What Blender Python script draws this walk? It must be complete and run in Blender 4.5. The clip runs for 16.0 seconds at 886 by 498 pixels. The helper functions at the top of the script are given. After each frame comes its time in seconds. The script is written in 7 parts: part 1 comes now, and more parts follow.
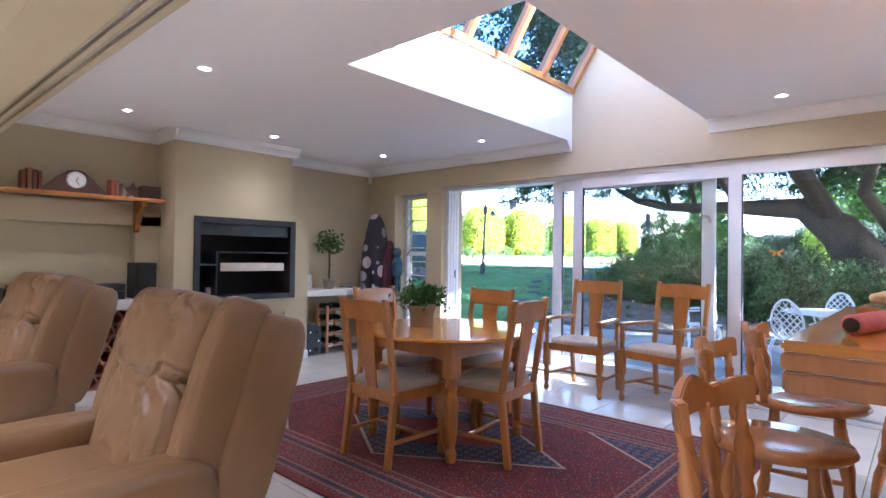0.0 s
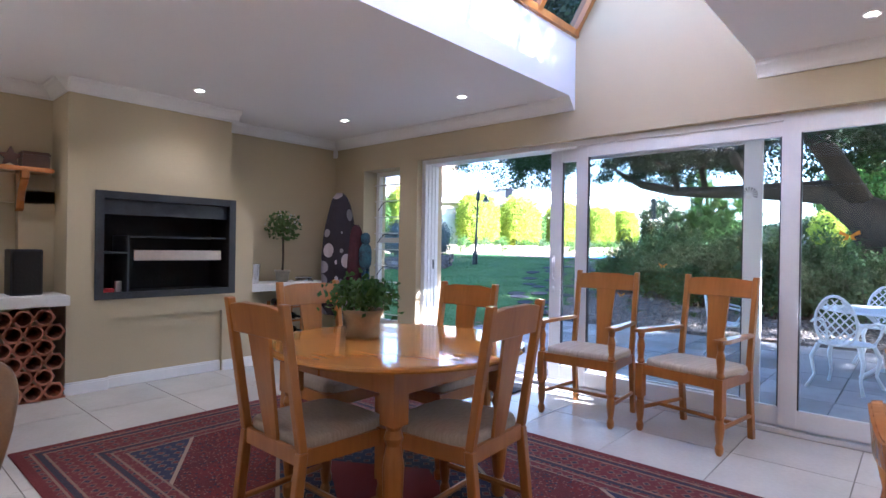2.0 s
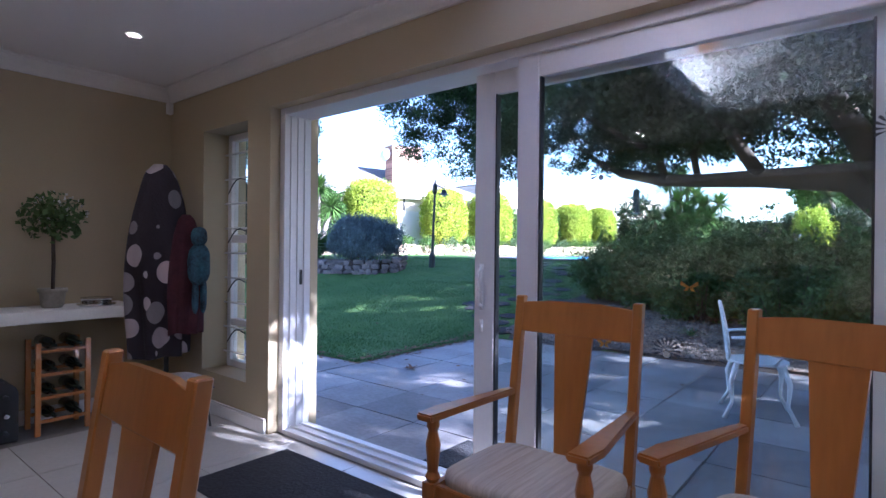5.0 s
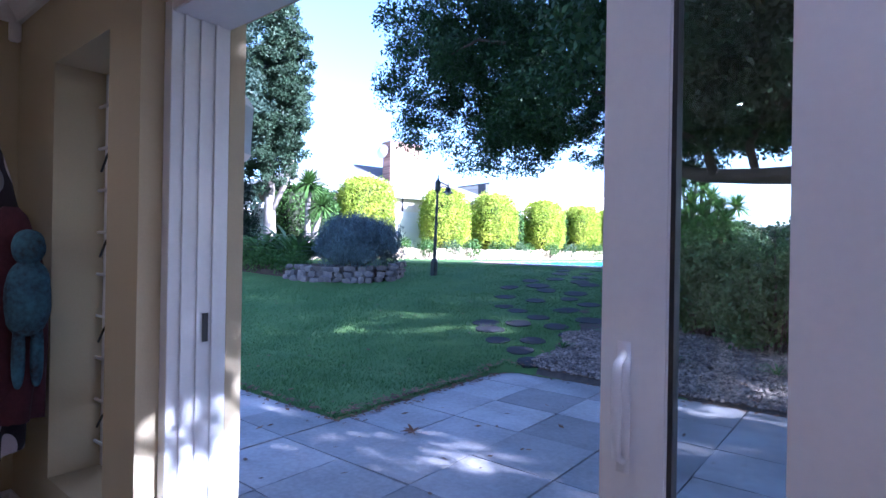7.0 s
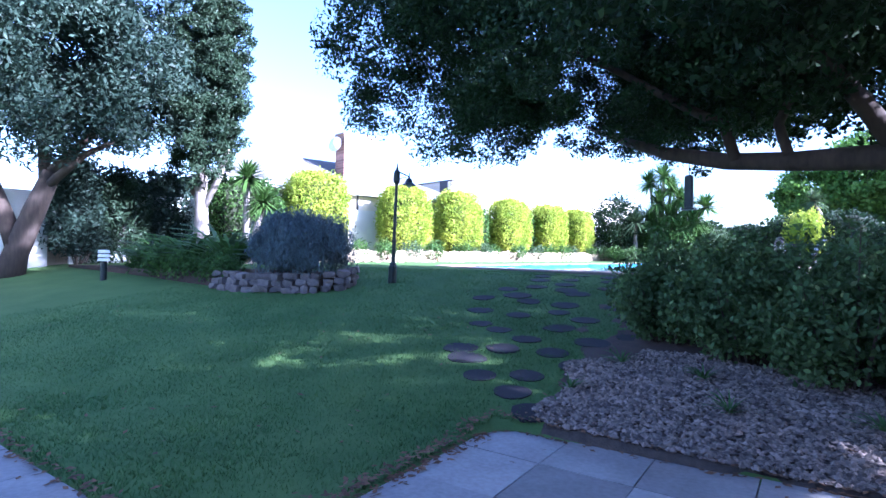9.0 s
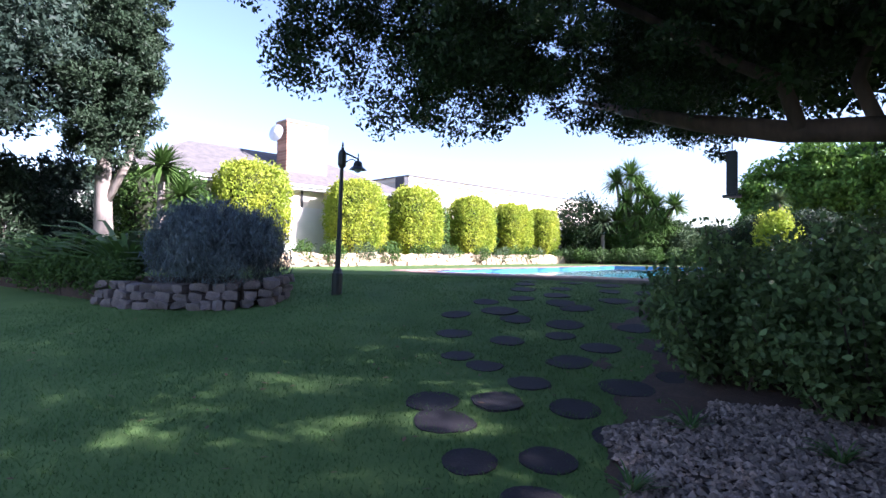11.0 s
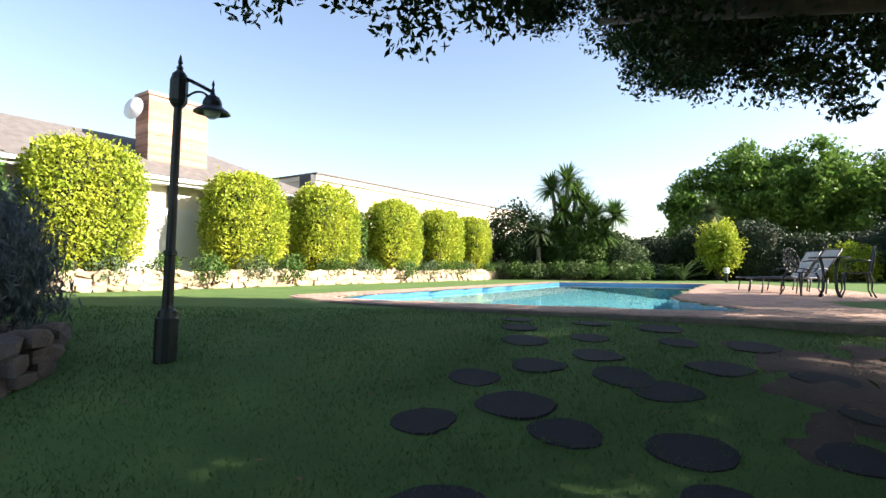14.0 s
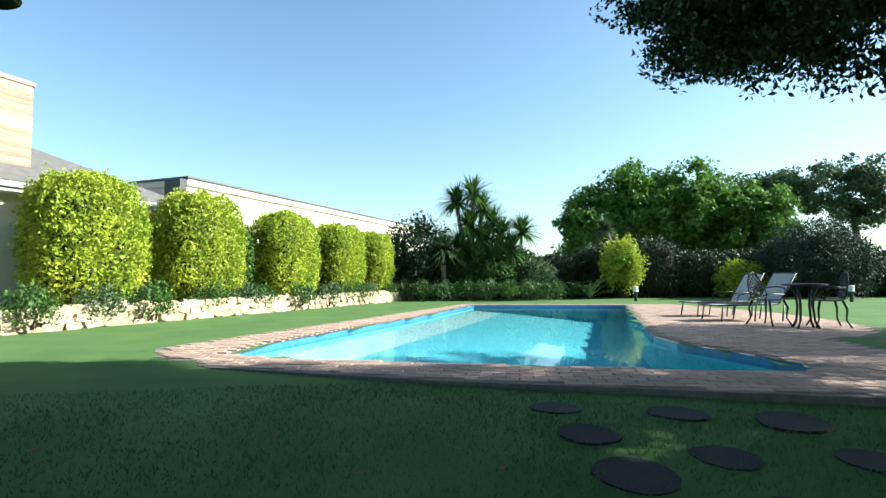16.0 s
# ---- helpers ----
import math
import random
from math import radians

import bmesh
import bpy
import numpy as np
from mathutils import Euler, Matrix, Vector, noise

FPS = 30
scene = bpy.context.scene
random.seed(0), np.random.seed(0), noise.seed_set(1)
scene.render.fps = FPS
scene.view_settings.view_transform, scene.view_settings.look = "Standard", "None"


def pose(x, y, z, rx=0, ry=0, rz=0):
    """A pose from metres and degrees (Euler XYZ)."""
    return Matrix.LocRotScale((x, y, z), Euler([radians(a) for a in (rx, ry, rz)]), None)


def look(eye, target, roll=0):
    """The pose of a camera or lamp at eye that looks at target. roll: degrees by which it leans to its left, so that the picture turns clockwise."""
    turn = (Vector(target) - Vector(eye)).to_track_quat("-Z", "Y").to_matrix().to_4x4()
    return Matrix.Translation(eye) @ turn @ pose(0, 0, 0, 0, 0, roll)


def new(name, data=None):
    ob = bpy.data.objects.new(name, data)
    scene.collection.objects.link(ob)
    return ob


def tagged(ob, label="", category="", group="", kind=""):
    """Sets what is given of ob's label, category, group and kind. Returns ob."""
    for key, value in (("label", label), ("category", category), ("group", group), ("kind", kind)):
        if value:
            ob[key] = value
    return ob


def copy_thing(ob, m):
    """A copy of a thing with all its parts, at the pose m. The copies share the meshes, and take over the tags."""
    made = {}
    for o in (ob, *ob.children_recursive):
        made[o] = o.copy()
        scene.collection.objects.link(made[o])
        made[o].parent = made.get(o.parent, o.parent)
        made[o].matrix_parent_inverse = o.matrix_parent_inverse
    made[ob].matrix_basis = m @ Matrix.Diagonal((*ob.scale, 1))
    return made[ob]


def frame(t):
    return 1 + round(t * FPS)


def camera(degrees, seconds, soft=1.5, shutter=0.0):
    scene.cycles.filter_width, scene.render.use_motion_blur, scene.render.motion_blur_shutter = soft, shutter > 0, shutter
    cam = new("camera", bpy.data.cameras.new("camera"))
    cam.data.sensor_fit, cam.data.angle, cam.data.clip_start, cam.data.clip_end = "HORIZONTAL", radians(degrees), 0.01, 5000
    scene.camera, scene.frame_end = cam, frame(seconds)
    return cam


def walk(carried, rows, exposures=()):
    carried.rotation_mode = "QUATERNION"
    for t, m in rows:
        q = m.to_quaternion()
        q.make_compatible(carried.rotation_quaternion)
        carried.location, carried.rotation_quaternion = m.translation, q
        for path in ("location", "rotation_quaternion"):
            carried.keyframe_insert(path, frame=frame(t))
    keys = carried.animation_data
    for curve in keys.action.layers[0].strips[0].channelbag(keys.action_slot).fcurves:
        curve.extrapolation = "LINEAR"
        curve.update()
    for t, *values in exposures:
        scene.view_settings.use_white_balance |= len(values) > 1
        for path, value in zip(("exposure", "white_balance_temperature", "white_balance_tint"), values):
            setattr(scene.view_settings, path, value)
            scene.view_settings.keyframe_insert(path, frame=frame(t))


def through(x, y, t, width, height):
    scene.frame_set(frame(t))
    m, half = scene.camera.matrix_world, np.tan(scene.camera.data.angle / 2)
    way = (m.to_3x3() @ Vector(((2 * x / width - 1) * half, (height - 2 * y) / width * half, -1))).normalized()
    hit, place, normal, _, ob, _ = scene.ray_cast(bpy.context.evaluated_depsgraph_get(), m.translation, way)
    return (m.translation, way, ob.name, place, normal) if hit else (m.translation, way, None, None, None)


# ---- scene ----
cam = camera(78.5, 16.0)
METRES, EYE, TILT, LEAN, TURN = 16.0, 1.25, 0.0, 0.0, 41.8
ROWS = [
    (0.0, 0.0, 0.0, 0.0, -0.01, 0.84, -0.86),
    (0.5, 0.0045, 0.0167, -0.0012, 0.03, -0.09, -0.85),
    (1.0, 0.0077, 0.0364, -0.0011, 0.07, -0.21, -0.85),
    (1.5, 0.0106, 0.0549, -0.0022, -0.14, -0.18, -0.84),
    (2.0, 0.0146, 0.0731, -0.0022, -0.31, -0.16, -0.91),
    (2.5, 0.021, 0.0943, -0.0026, -0.77, -0.12, -0.82),
    (3.0, 0.032, 0.1132, -0.0027, -1.91, 0.04, -0.69),
    (3.5, 0.0422, 0.1362, -0.0025, -2.57, -0.08, -0.67),
    (4.0, 0.0503, 0.1619, -0.0021, -2.65, -0.15, -0.5),
    (6.5, 0.0587, 0.2917, 0.0029, -2.63, 0.02, -0.87),
    (7.0, 0.0562, 0.322, 0.0042, -2.82, 0.08, -0.97),
    (7.5, 0.0562, 0.3532, 0.0043, -3.48, 0.15, -0.9),
    (8.0, 0.0573, 0.3838, 0.0042, -4.64, 0.17, -0.82),
    (8.5, 0.0578, 0.414, 0.0056, -5.82, 0.2, -0.76),
    (9.0, 0.0599, 0.4444, 0.0056, -7.21, 0.3, -0.75),
    (9.5, 0.0612, 0.4754, 0.0051, -8.6, 0.34, -0.65),
    (12.0, 0.0902, 0.6635, 0.006, -14.27, 0.93, -0.47),
    (12.5, 0.0988, 0.7043, 0.0047, -15.7, 1.12, -0.43),
    (13.0, 0.1035, 0.7463, 0.007, -17.18, 1.29, -0.4),
    (13.5, 0.1074, 0.7873, 0.0087, -18.66, 1.46, -0.34),
    (14.0, 0.1108, 0.8283, 0.0116, -21.46, 2.02, -0.24),
    (14.5, 0.1111, 0.8703, 0.0148, -24.27, 2.41, -0.08),
    (15.0, 0.1131, 0.9111, 0.0197, -27.21, 2.76, 0.1),
    (15.5, 0.1154, 0.948, 0.0257, -30.55, 3.18, 0.24),
    (16.0, 0.1196, 0.9844, 0.0316, -34.33, 3.33, 0.41),
]
EXPOSURES = [(0.0, 4.35, 5000, 20), (1.5, 4.15, 5000, 20), (2.5, 3.9, 5100, 22), (4.0, 3.4, 5000, 24), (6.5, 2.9, 4800, 28), (7.5, 3.1, 4700, 28), (8.0, 3.05, 4700, 28), (9.5, 2.75, 4800, 32), (12.0, 1.95, 6500, 30), (14.0, 1.92, 7000, 16), (15.0, 1.9, 6700, 6), (16.0, 1.6, 6000, -3)]
walk(cam, [(t, pose(0, 0, EYE, TILT, LEAN, TURN) @ pose(METRES * x, METRES * y, METRES * z, 90 + pitch, roll, yaw)) for t, x, y, z, yaw, pitch, roll in ROWS], EXPOSURES)

# ---- world, sun, exposure ----
SUN_TO = Vector((0.88, 0.16, 0.46)).normalized()
world = bpy.data.worlds.new("sky")
scene.world = world
world.use_nodes = True
wn = world.node_tree
sky = wn.nodes.new("ShaderNodeTexSky")
sky.sky_type = "NISHITA"
sky.sun_disc = False
sky.dust_density = 0.8
sky.sun_elevation = math.asin(SUN_TO.z)
sky.sun_rotation = math.atan2(SUN_TO.x, SUN_TO.y)
wn.links.new(sky.outputs[0], wn.nodes["Background"].inputs[0])
wn.nodes["Background"].inputs[1].default_value = 0.085
sun = new("sun", bpy.data.lights.new("sun", "SUN"))
sun.data.energy = 5.0
sun.data.angle = radians(0.55)
sun.data.color = (1.0, 0.95, 0.86)
sun.matrix_world = look(SUN_TO * 60, (0, 0, 0))


# ---- materials ----
def rgb(c):
    return (c[0], c[1], c[2], 1.0)


def mat(name, a, b=None, rough=0.6, scale=6.0, bump=0.15, metal=0.0, fine=60.0, coords="Object", detail=5.0, rnd=0.0, stretch=(1, 1, 1), coat=0.0, spec=0.5, isle=0.0):
    """Two-scale noise between colours a and b, with bump and roughness wear."""
    b = b or tuple(v * 0.8 for v in a)
    m = bpy.data.materials.new(name)
    m.use_nodes = True
    n, l = m.node_tree.nodes, m.node_tree.links
    bs = n["Principled BSDF"]
    tc = n.new("ShaderNodeTexCoord")
    mp = n.new("ShaderNodeMapping")
    mp.inputs["Scale"].default_value = stretch
    l.new(tc.outputs[coords], mp.inputs[0])
    t1, t2 = n.new("ShaderNodeTexNoise"), n.new("ShaderNodeTexNoise")
    for t, s in ((t1, scale), (t2, fine)):
        t.inputs["Scale"].default_value = s
        t.inputs["Detail"].default_value = detail
        l.new(mp.outputs[0], t.inputs["Vector"])
    mix = n.new("ShaderNodeMath")
    mix.operation = "MULTIPLY_ADD"
    mix.inputs[1].default_value = 0.35
    l.new(t2.outputs[0], mix.inputs[0])
    half = n.new("ShaderNodeMath")
    half.operation = "MULTIPLY"
    half.inputs[1].default_value = 0.65
    l.new(t1.outputs[0], half.inputs[0])
    l.new(half.outputs[0], mix.inputs[2])
    ramp = n.new("ShaderNodeValToRGB")
    ramp.color_ramp.elements[0].position, ramp.color_ramp.elements[1].position = 0.35, 0.65
    ramp.color_ramp.elements[0].color, ramp.color_ramp.elements[1].color = rgb(b), rgb(a)
    l.new(mix.outputs[0], ramp.inputs[0])
    col = ramp.outputs[0]
    if rnd or isle:
        hsv = n.new("ShaderNodeHueSaturation")
        src = n.new("ShaderNodeObjectInfo").outputs["Random"] if rnd else n.new("ShaderNodeNewGeometry").outputs["Random Per Island"]
        mr = n.new("ShaderNodeMapRange")
        k = rnd or isle
        mr.inputs[3].default_value, mr.inputs[4].default_value = 1 - k, 1 + k
        l.new(src, mr.inputs[0])
        l.new(mr.outputs[0], hsv.inputs["Value"])
        l.new(col, hsv.inputs["Color"])
        col = hsv.outputs[0]
    l.new(col, bs.inputs["Base Color"])
    rr = n.new("ShaderNodeMapRange")
    rr.inputs[3].default_value, rr.inputs[4].default_value = max(0.02, rough - 0.08), min(1, rough + 0.1)
    l.new(t1.outputs[0], rr.inputs[0])
    l.new(rr.outputs[0], bs.inputs["Roughness"])
    bs.inputs["Metallic"].default_value = metal
    bs.inputs["Coat Weight"].default_value = coat
    bs.inputs["Specular IOR Level"].default_value = spec
    if bump:
        bp = n.new("ShaderNodeBump")
        bp.inputs["Strength"].default_value = bump
        bp.inputs["Distance"].default_value = 0.01
        l.new(t2.outputs[0], bp.inputs["Height"])
        l.new(bp.outputs[0], bs.inputs["Normal"])
    return m


def leafmat(name, a, b, through=0.25, rough=0.55):
    m = mat(name, a, b, rough=rough, scale=0.8, fine=9, bump=0, isle=0.3, spec=0.2)
    n, l = m.node_tree.nodes, m.node_tree.links
    bs, out = n["Principled BSDF"], n["Material Output"]
    tr = n.new("ShaderNodeBsdfTranslucent")
    l.new(bs.inputs["Base Color"].links[0].from_socket, tr.inputs[0])
    mx = n.new("ShaderNodeMixShader")
    mx.inputs[0].default_value = through
    l.new(bs.outputs[0], mx.inputs[1])
    l.new(tr.outputs[0], mx.inputs[2])
    l.new(mx.outputs[0], out.inputs[0])
    return m


def glassmat(name, tint=(1, 1, 1), rough=0.0):
    m = bpy.data.materials.new(name)
    m.use_nodes = True
    n, l = m.node_tree.nodes, m.node_tree.links
    tr, gl, mx, fr = n.new("ShaderNodeBsdfTransparent"), n.new("ShaderNodeBsdfGlossy"), n.new("ShaderNodeMixShader"), n.new("ShaderNodeLayerWeight")
    pw, ma = n.new("ShaderNodeMath"), n.new("ShaderNodeMath")
    pw.operation, ma.operation = "POWER", "MULTIPLY_ADD"
    pw.inputs[1].default_value, ma.inputs[1].default_value, ma.inputs[2].default_value = 5.0, 0.96, 0.04
    tr.inputs[0].default_value = rgb(tint)
    gl.inputs["Roughness"].default_value = rough
    fr.inputs[0].default_value = 0.5
    l.new(fr.outputs["Facing"], pw.inputs[0])
    l.new(pw.outputs[0], ma.inputs[0])
    l.new(ma.outputs[0], mx.inputs[0])
    l.new(tr.outputs[0], mx.inputs[1])
    l.new(gl.outputs[0], mx.inputs[2])
    l.new(mx.outputs[0], n["Material Output"].inputs[0])
    return m


def glowmat(name, c, s):
    m = bpy.data.materials.new(name)
    m.use_nodes = True
    bs = m.node_tree.nodes["Principled BSDF"]
    bs.inputs["Emission Color"].default_value, bs.inputs["Emission Strength"].default_value = rgb(c), s
    return m


WALL = mat("wall_paint", (0.50, 0.42, 0.27), (0.46, 0.385, 0.245), 0.7, 1.2, 0.05, fine=120)
WALL_OUT = mat("outer_plaster", (0.62, 0.52, 0.34), (0.55, 0.46, 0.30), 0.8, 1.5, 0.12, fine=90)
CEIL = mat("ceiling_paint", (0.84, 0.82, 0.80), (0.80, 0.78, 0.76), 0.75, 0.8, 0.03, fine=90)
TRIM = mat("white_trim", (0.82, 0.81, 0.79), (0.76, 0.75, 0.73), 0.45, 3, 0.03)
ALU = mat("white_aluminium", (0.78, 0.78, 0.79), (0.72, 0.72, 0.74), 0.32, 4, 0.02, spec=0.6)
TILE = mat("floor_tile", (0.62, 0.59, 0.53), (0.55, 0.52, 0.46), 0.22, 2.5, 0.03, fine=40, rnd=0.05, spec=0.6)
GROUT = mat("grout", (0.25, 0.23, 0.20), None, 0.9, 20, 0.2)
OAK = mat("golden_oak", (0.46, 0.185, 0.034), (0.33, 0.120, 0.020), 0.30, 5, 0.06, fine=45, stretch=(1, 1, 0.12), coat=0.25)
OAK_TOP = mat("varnished_tabletop", (0.62, 0.26, 0.036), (0.50, 0.19, 0.026), 0.14, 4, 0.02, fine=40, stretch=(0.12, 1, 1), coat=0.5)
PINE = mat("varnished_pine", (0.50, 0.21, 0.06), (0.36, 0.135, 0.032), 0.22, 5, 0.05, fine=45, stretch=(1, 1, 0.15), coat=0.4)
DARKWOOD = mat("dark_wood", (0.09, 0.04, 0.022), (0.05, 0.022, 0.012), 0.4, 6, 0.08, stretch=(1, 0.2, 1))
SEAT = mat("woven_seat", (0.52, 0.45, 0.36), (0.40, 0.34, 0.27), 0.95, 30, 0.5, fine=240, stretch=(1, 4, 1))
LEATHER = mat("beige_leather", (0.235, 0.132, 0.058), (0.175, 0.094, 0.040), 0.38, 3, 0.10, fine=190)
STEEL_BLACK = mat("black_steel", (0.045, 0.047, 0.052), (0.025, 0.026, 0.03), 0.45, 6, 0.08, metal=0.2)
SOOT = mat("soot", (0.018, 0.014, 0.012), (0.008, 0.007, 0.006), 0.9, 5, 0.3)
BLACK = mat("black_plastic", (0.02, 0.02, 0.022), None, 0.45, 20, 0.05)
CHROME = mat("chrome", (0.75, 0.75, 0.76), (0.65, 0.65, 0.66), 0.18, 8, 0, metal=1.0)
TERRA = mat("terracotta", (0.42, 0.16, 0.085), (0.30, 0.11, 0.06), 0.85, 12, 0.2, rnd=0.2)
BURLAP = mat("burlap", (0.42, 0.31, 0.19), (0.30, 0.215, 0.125), 0.95, 14, 0.6, fine=200)
POT = mat("glazed_pot", (0.36, 0.33, 0.27), (0.22, 0.20, 0.16), 0.5, 12, 0.2)
SOIL = mat("soil", (0.07, 0.045, 0.03), (0.035, 0.022, 0.015), 0.95, 20, 0.6)
PLASTER_WHITE = mat("white_plaster", (0.72, 0.70, 0.66), (0.64, 0.62, 0.58), 0.8, 2, 0.12)
WHITE_IRON = mat("white_cast_metal", (0.82, 0.83, 0.84), (0.74, 0.75, 0.76), 0.4, 15, 0.1)
BLACK_IRON = mat("dark_green_iron", (0.022, 0.032, 0.034), (0.012, 0.018, 0.02), 0.4, 10, 0.12, metal=0.3)
GLASS = glassmat("clear_glass", (0.96, 0.98, 0.97))
LENS_GLASS = mat("frosted_globe", (0.6, 0.66, 0.70), (0.5, 0.56, 0.6), 0.15, 5, 0)
SKYGLASS = glassmat("skylight_glass", (0.48, 0.57, 0.68))
GLOW = glowmat("lamp_glow", (1, 0.86, 0.62), 14)
LAWN = mat("lawn", (0.112, 0.184, 0.056), (0.066, 0.126, 0.038), 0.95, 1.3, 0.35, fine=70, detail=8, spec=0.15)
BLADE = leafmat("grass_blades", (0.098, 0.188, 0.056), (0.056, 0.125, 0.037), 0.35)
SLAB = mat("sandstone_slab", (0.34, 0.325, 0.325), (0.215, 0.20, 0.195), 0.75, 1.9, 0.3, fine=30, rnd=0.28)
JOINT = mat("sandy_joint", (0.20, 0.18, 0.155), (0.12, 0.11, 0.095), 0.95, 12, 0.4)
STEP = mat("dark_stepping_stone", (0.026, 0.022, 0.028), (0.012, 0.010, 0.013), 0.9, 5, 0.5)
PEBBLE = mat("gravel_stone", (0.25, 0.20, 0.165), (0.12, 0.092, 0.078), 0.85, 8, 0.2, isle=0.6)
BARK = mat("bark", (0.085, 0.060, 0.045), (0.040, 0.029, 0.022), 0.95, 5, 0.9, fine=22, stretch=(1, 1, 0.25))
BARK_PALE = mat("pale_bark", (0.34, 0.29, 0.25), (0.20, 0.165, 0.14), 0.95, 5, 0.7, fine=22, stretch=(1, 1, 0.25))
LEAF_TREE = leafmat("tree_leaves", (0.034, 0.066, 0.021), (0.016, 0.037, 0.012), 0.10)
LEAF_DARK = leafmat("cypress_leaves", (0.042, 0.07, 0.036), (0.02, 0.038, 0.02), 0.1)
LEAF_BRIGHT = leafmat("sunny_broad_leaves", (0.15, 0.27, 0.045), (0.06, 0.13, 0.025), 0.35)
LEAF_OLIVE = leafmat("olive_leaves", (0.11, 0.16, 0.075), (0.06, 0.095, 0.045), 0.2)
LEAF_GREY = leafmat("grey_tree_leaves", (0.040, 0.066, 0.046), (0.019, 0.036, 0.026), 0.12)
LEAF_LIME = leafmat("clipped_lime_leaves", (0.50, 0.52, 0.058), (0.18, 0.29, 0.028), 0.32)
LEAF_GREEN = leafmat("green_leaves", (0.085, 0.16, 0.035), (0.045, 0.095, 0.022), 0.22)
LEAF_SHRUB = leafmat("shrub_leaves", (0.12, 0.19, 0.065), (0.06, 0.11, 0.038), 0.2)
LEAF_LAV = leafmat("lavender_leaves", (0.14, 0.18, 0.185), (0.075, 0.10, 0.108), 0.15)
LEAF_HOUSE = leafmat("houseplant_leaves", (0.10, 0.19, 0.045), (0.045, 0.10, 0.025), 0.25)
FIELDSTONE = mat("golden_field_stone", (0.50, 0.40, 0.27), (0.30, 0.22, 0.14), 0.9, 6, 0.5, rnd=0.25)
BEDSTONE = mat("grey_field_stone", (0.20, 0.165, 0.15), (0.085, 0.07, 0.065), 0.9, 5, 0.6, rnd=0.3)
BRICK_FACE = mat("face_brick", (0.46, 0.23, 0.15), (0.36, 0.165, 0.11), 0.9, 10, 0.3, rnd=0.25)
BRICK_PALE = mat("pale_brick", (0.45, 0.34, 0.25), (0.36, 0.26, 0.19), 0.9, 10, 0.3, rnd=0.12)
PAVER = mat("pool_paver", (0.44, 0.30, 0.235), (0.33, 0.215, 0.165), 0.85, 9, 0.3, rnd=0.2)
ROOF = mat("roof_tile", (0.14, 0.128, 0.122), (0.08, 0.074, 0.07), 0.9, 5, 0.4, rnd=0.2)
POOL_SHELL = mat("pool_plaster", (0.25, 0.66, 0.76), (0.20, 0.58, 0.70), 0.6, 2, 0.05)
POOL_BAND = mat("pool_tile_band", (0.06, 0.20, 0.36), (0.04, 0.13, 0.27), 0.2, 20, 0.05)
FABRIC_GREY = mat("grey_sling_fabric", (0.42, 0.42, 0.41), (0.34, 0.34, 0.33), 0.9, 20, 0.3, fine=150)


# ---- mesh helpers ----
def box(bm, x0, x1, y0, y1, z0, z1, m=None):
    vs = [bm.verts.new((x, y, z)) for z in (z0, z1) for x, y in ((x0, y0), (x1, y0), (x1, y1), (x0, y1))]
    if m is not None:
        for v in vs:
            v.co = m @ v.co
    for f in ((3, 2, 1, 0), (4, 5, 6, 7), (0, 1, 5, 4), (1, 2, 6, 5), (2, 3, 7, 6), (3, 0, 4, 7)):
        bm.faces.new([vs[i] for i in f])
    return vs


def lathe(bm, profile, m=None, seg=16):
    """Turn (radius, height) pairs round z."""
    rings = []
    for r, z in profile:
        ring = [bm.verts.new((r * math.cos(2 * math.pi * k / seg), r * math.sin(2 * math.pi * k / seg), z)) for k in range(seg)]
        if m is not None:
            for v in ring:
                v.co = m @ v.co
        rings.append(ring)
    for a, b in zip(rings, rings[1:]):
        for k in range(seg):
            bm.faces.new((a[k], a[(k + 1) % seg], b[(k + 1) % seg], b[k]))
    bm.faces.new(rings[0][::-1])
    bm.faces.new(rings[-1])


def tube(bm, pts, radii, seg=8):
    """A round rod along points, with a radius at each."""
    rings = []
    pts = [Vector(p) for p in pts]
    for i, p in enumerate(pts):
        d = (pts[min(i + 1, len(pts) - 1)] - pts[max(i - 1, 0)]).normalized()
        u = d.cross(Vector((0.31, 0.2, 0.93)) if abs(d.z) < 0.9 else Vector((1, 0.1, 0))).normalized()
        w = d.cross(u)
        r = radii[i] if isinstance(radii, (list, tuple)) else radii
        rings.append([bm.verts.new(p + r * (math.cos(2 * math.pi * k / seg) * u + math.sin(2 * math.pi * k / seg) * w)) for k in range(seg)])
    for a, b in zip(rings, rings[1:]):
        for k in range(seg):
            bm.faces.new((a[k], a[(k + 1) % seg], b[(k + 1) % seg], b[k]))
    bm.faces.new(rings[0][::-1])
    bm.faces.new(rings[-1])


def prism(bm, pts, z0, z1, m=None):
    """A flat outline in x, y raised from z0 to z1."""
    lo, hi = [bm.verts.new((x, y, z0)) for x, y in pts], [bm.verts.new((x, y, z1)) for x, y in pts]
    if m is not None:
        for v in lo + hi:
            v.co = m @ v.co
    n = len(pts)
    bm.faces.new(lo[::-1])
    bm.faces.new(hi)
    for k in range(n):
        bm.faces.new((lo[k], lo[(k + 1) % n], hi[(k + 1) % n], hi[k]))


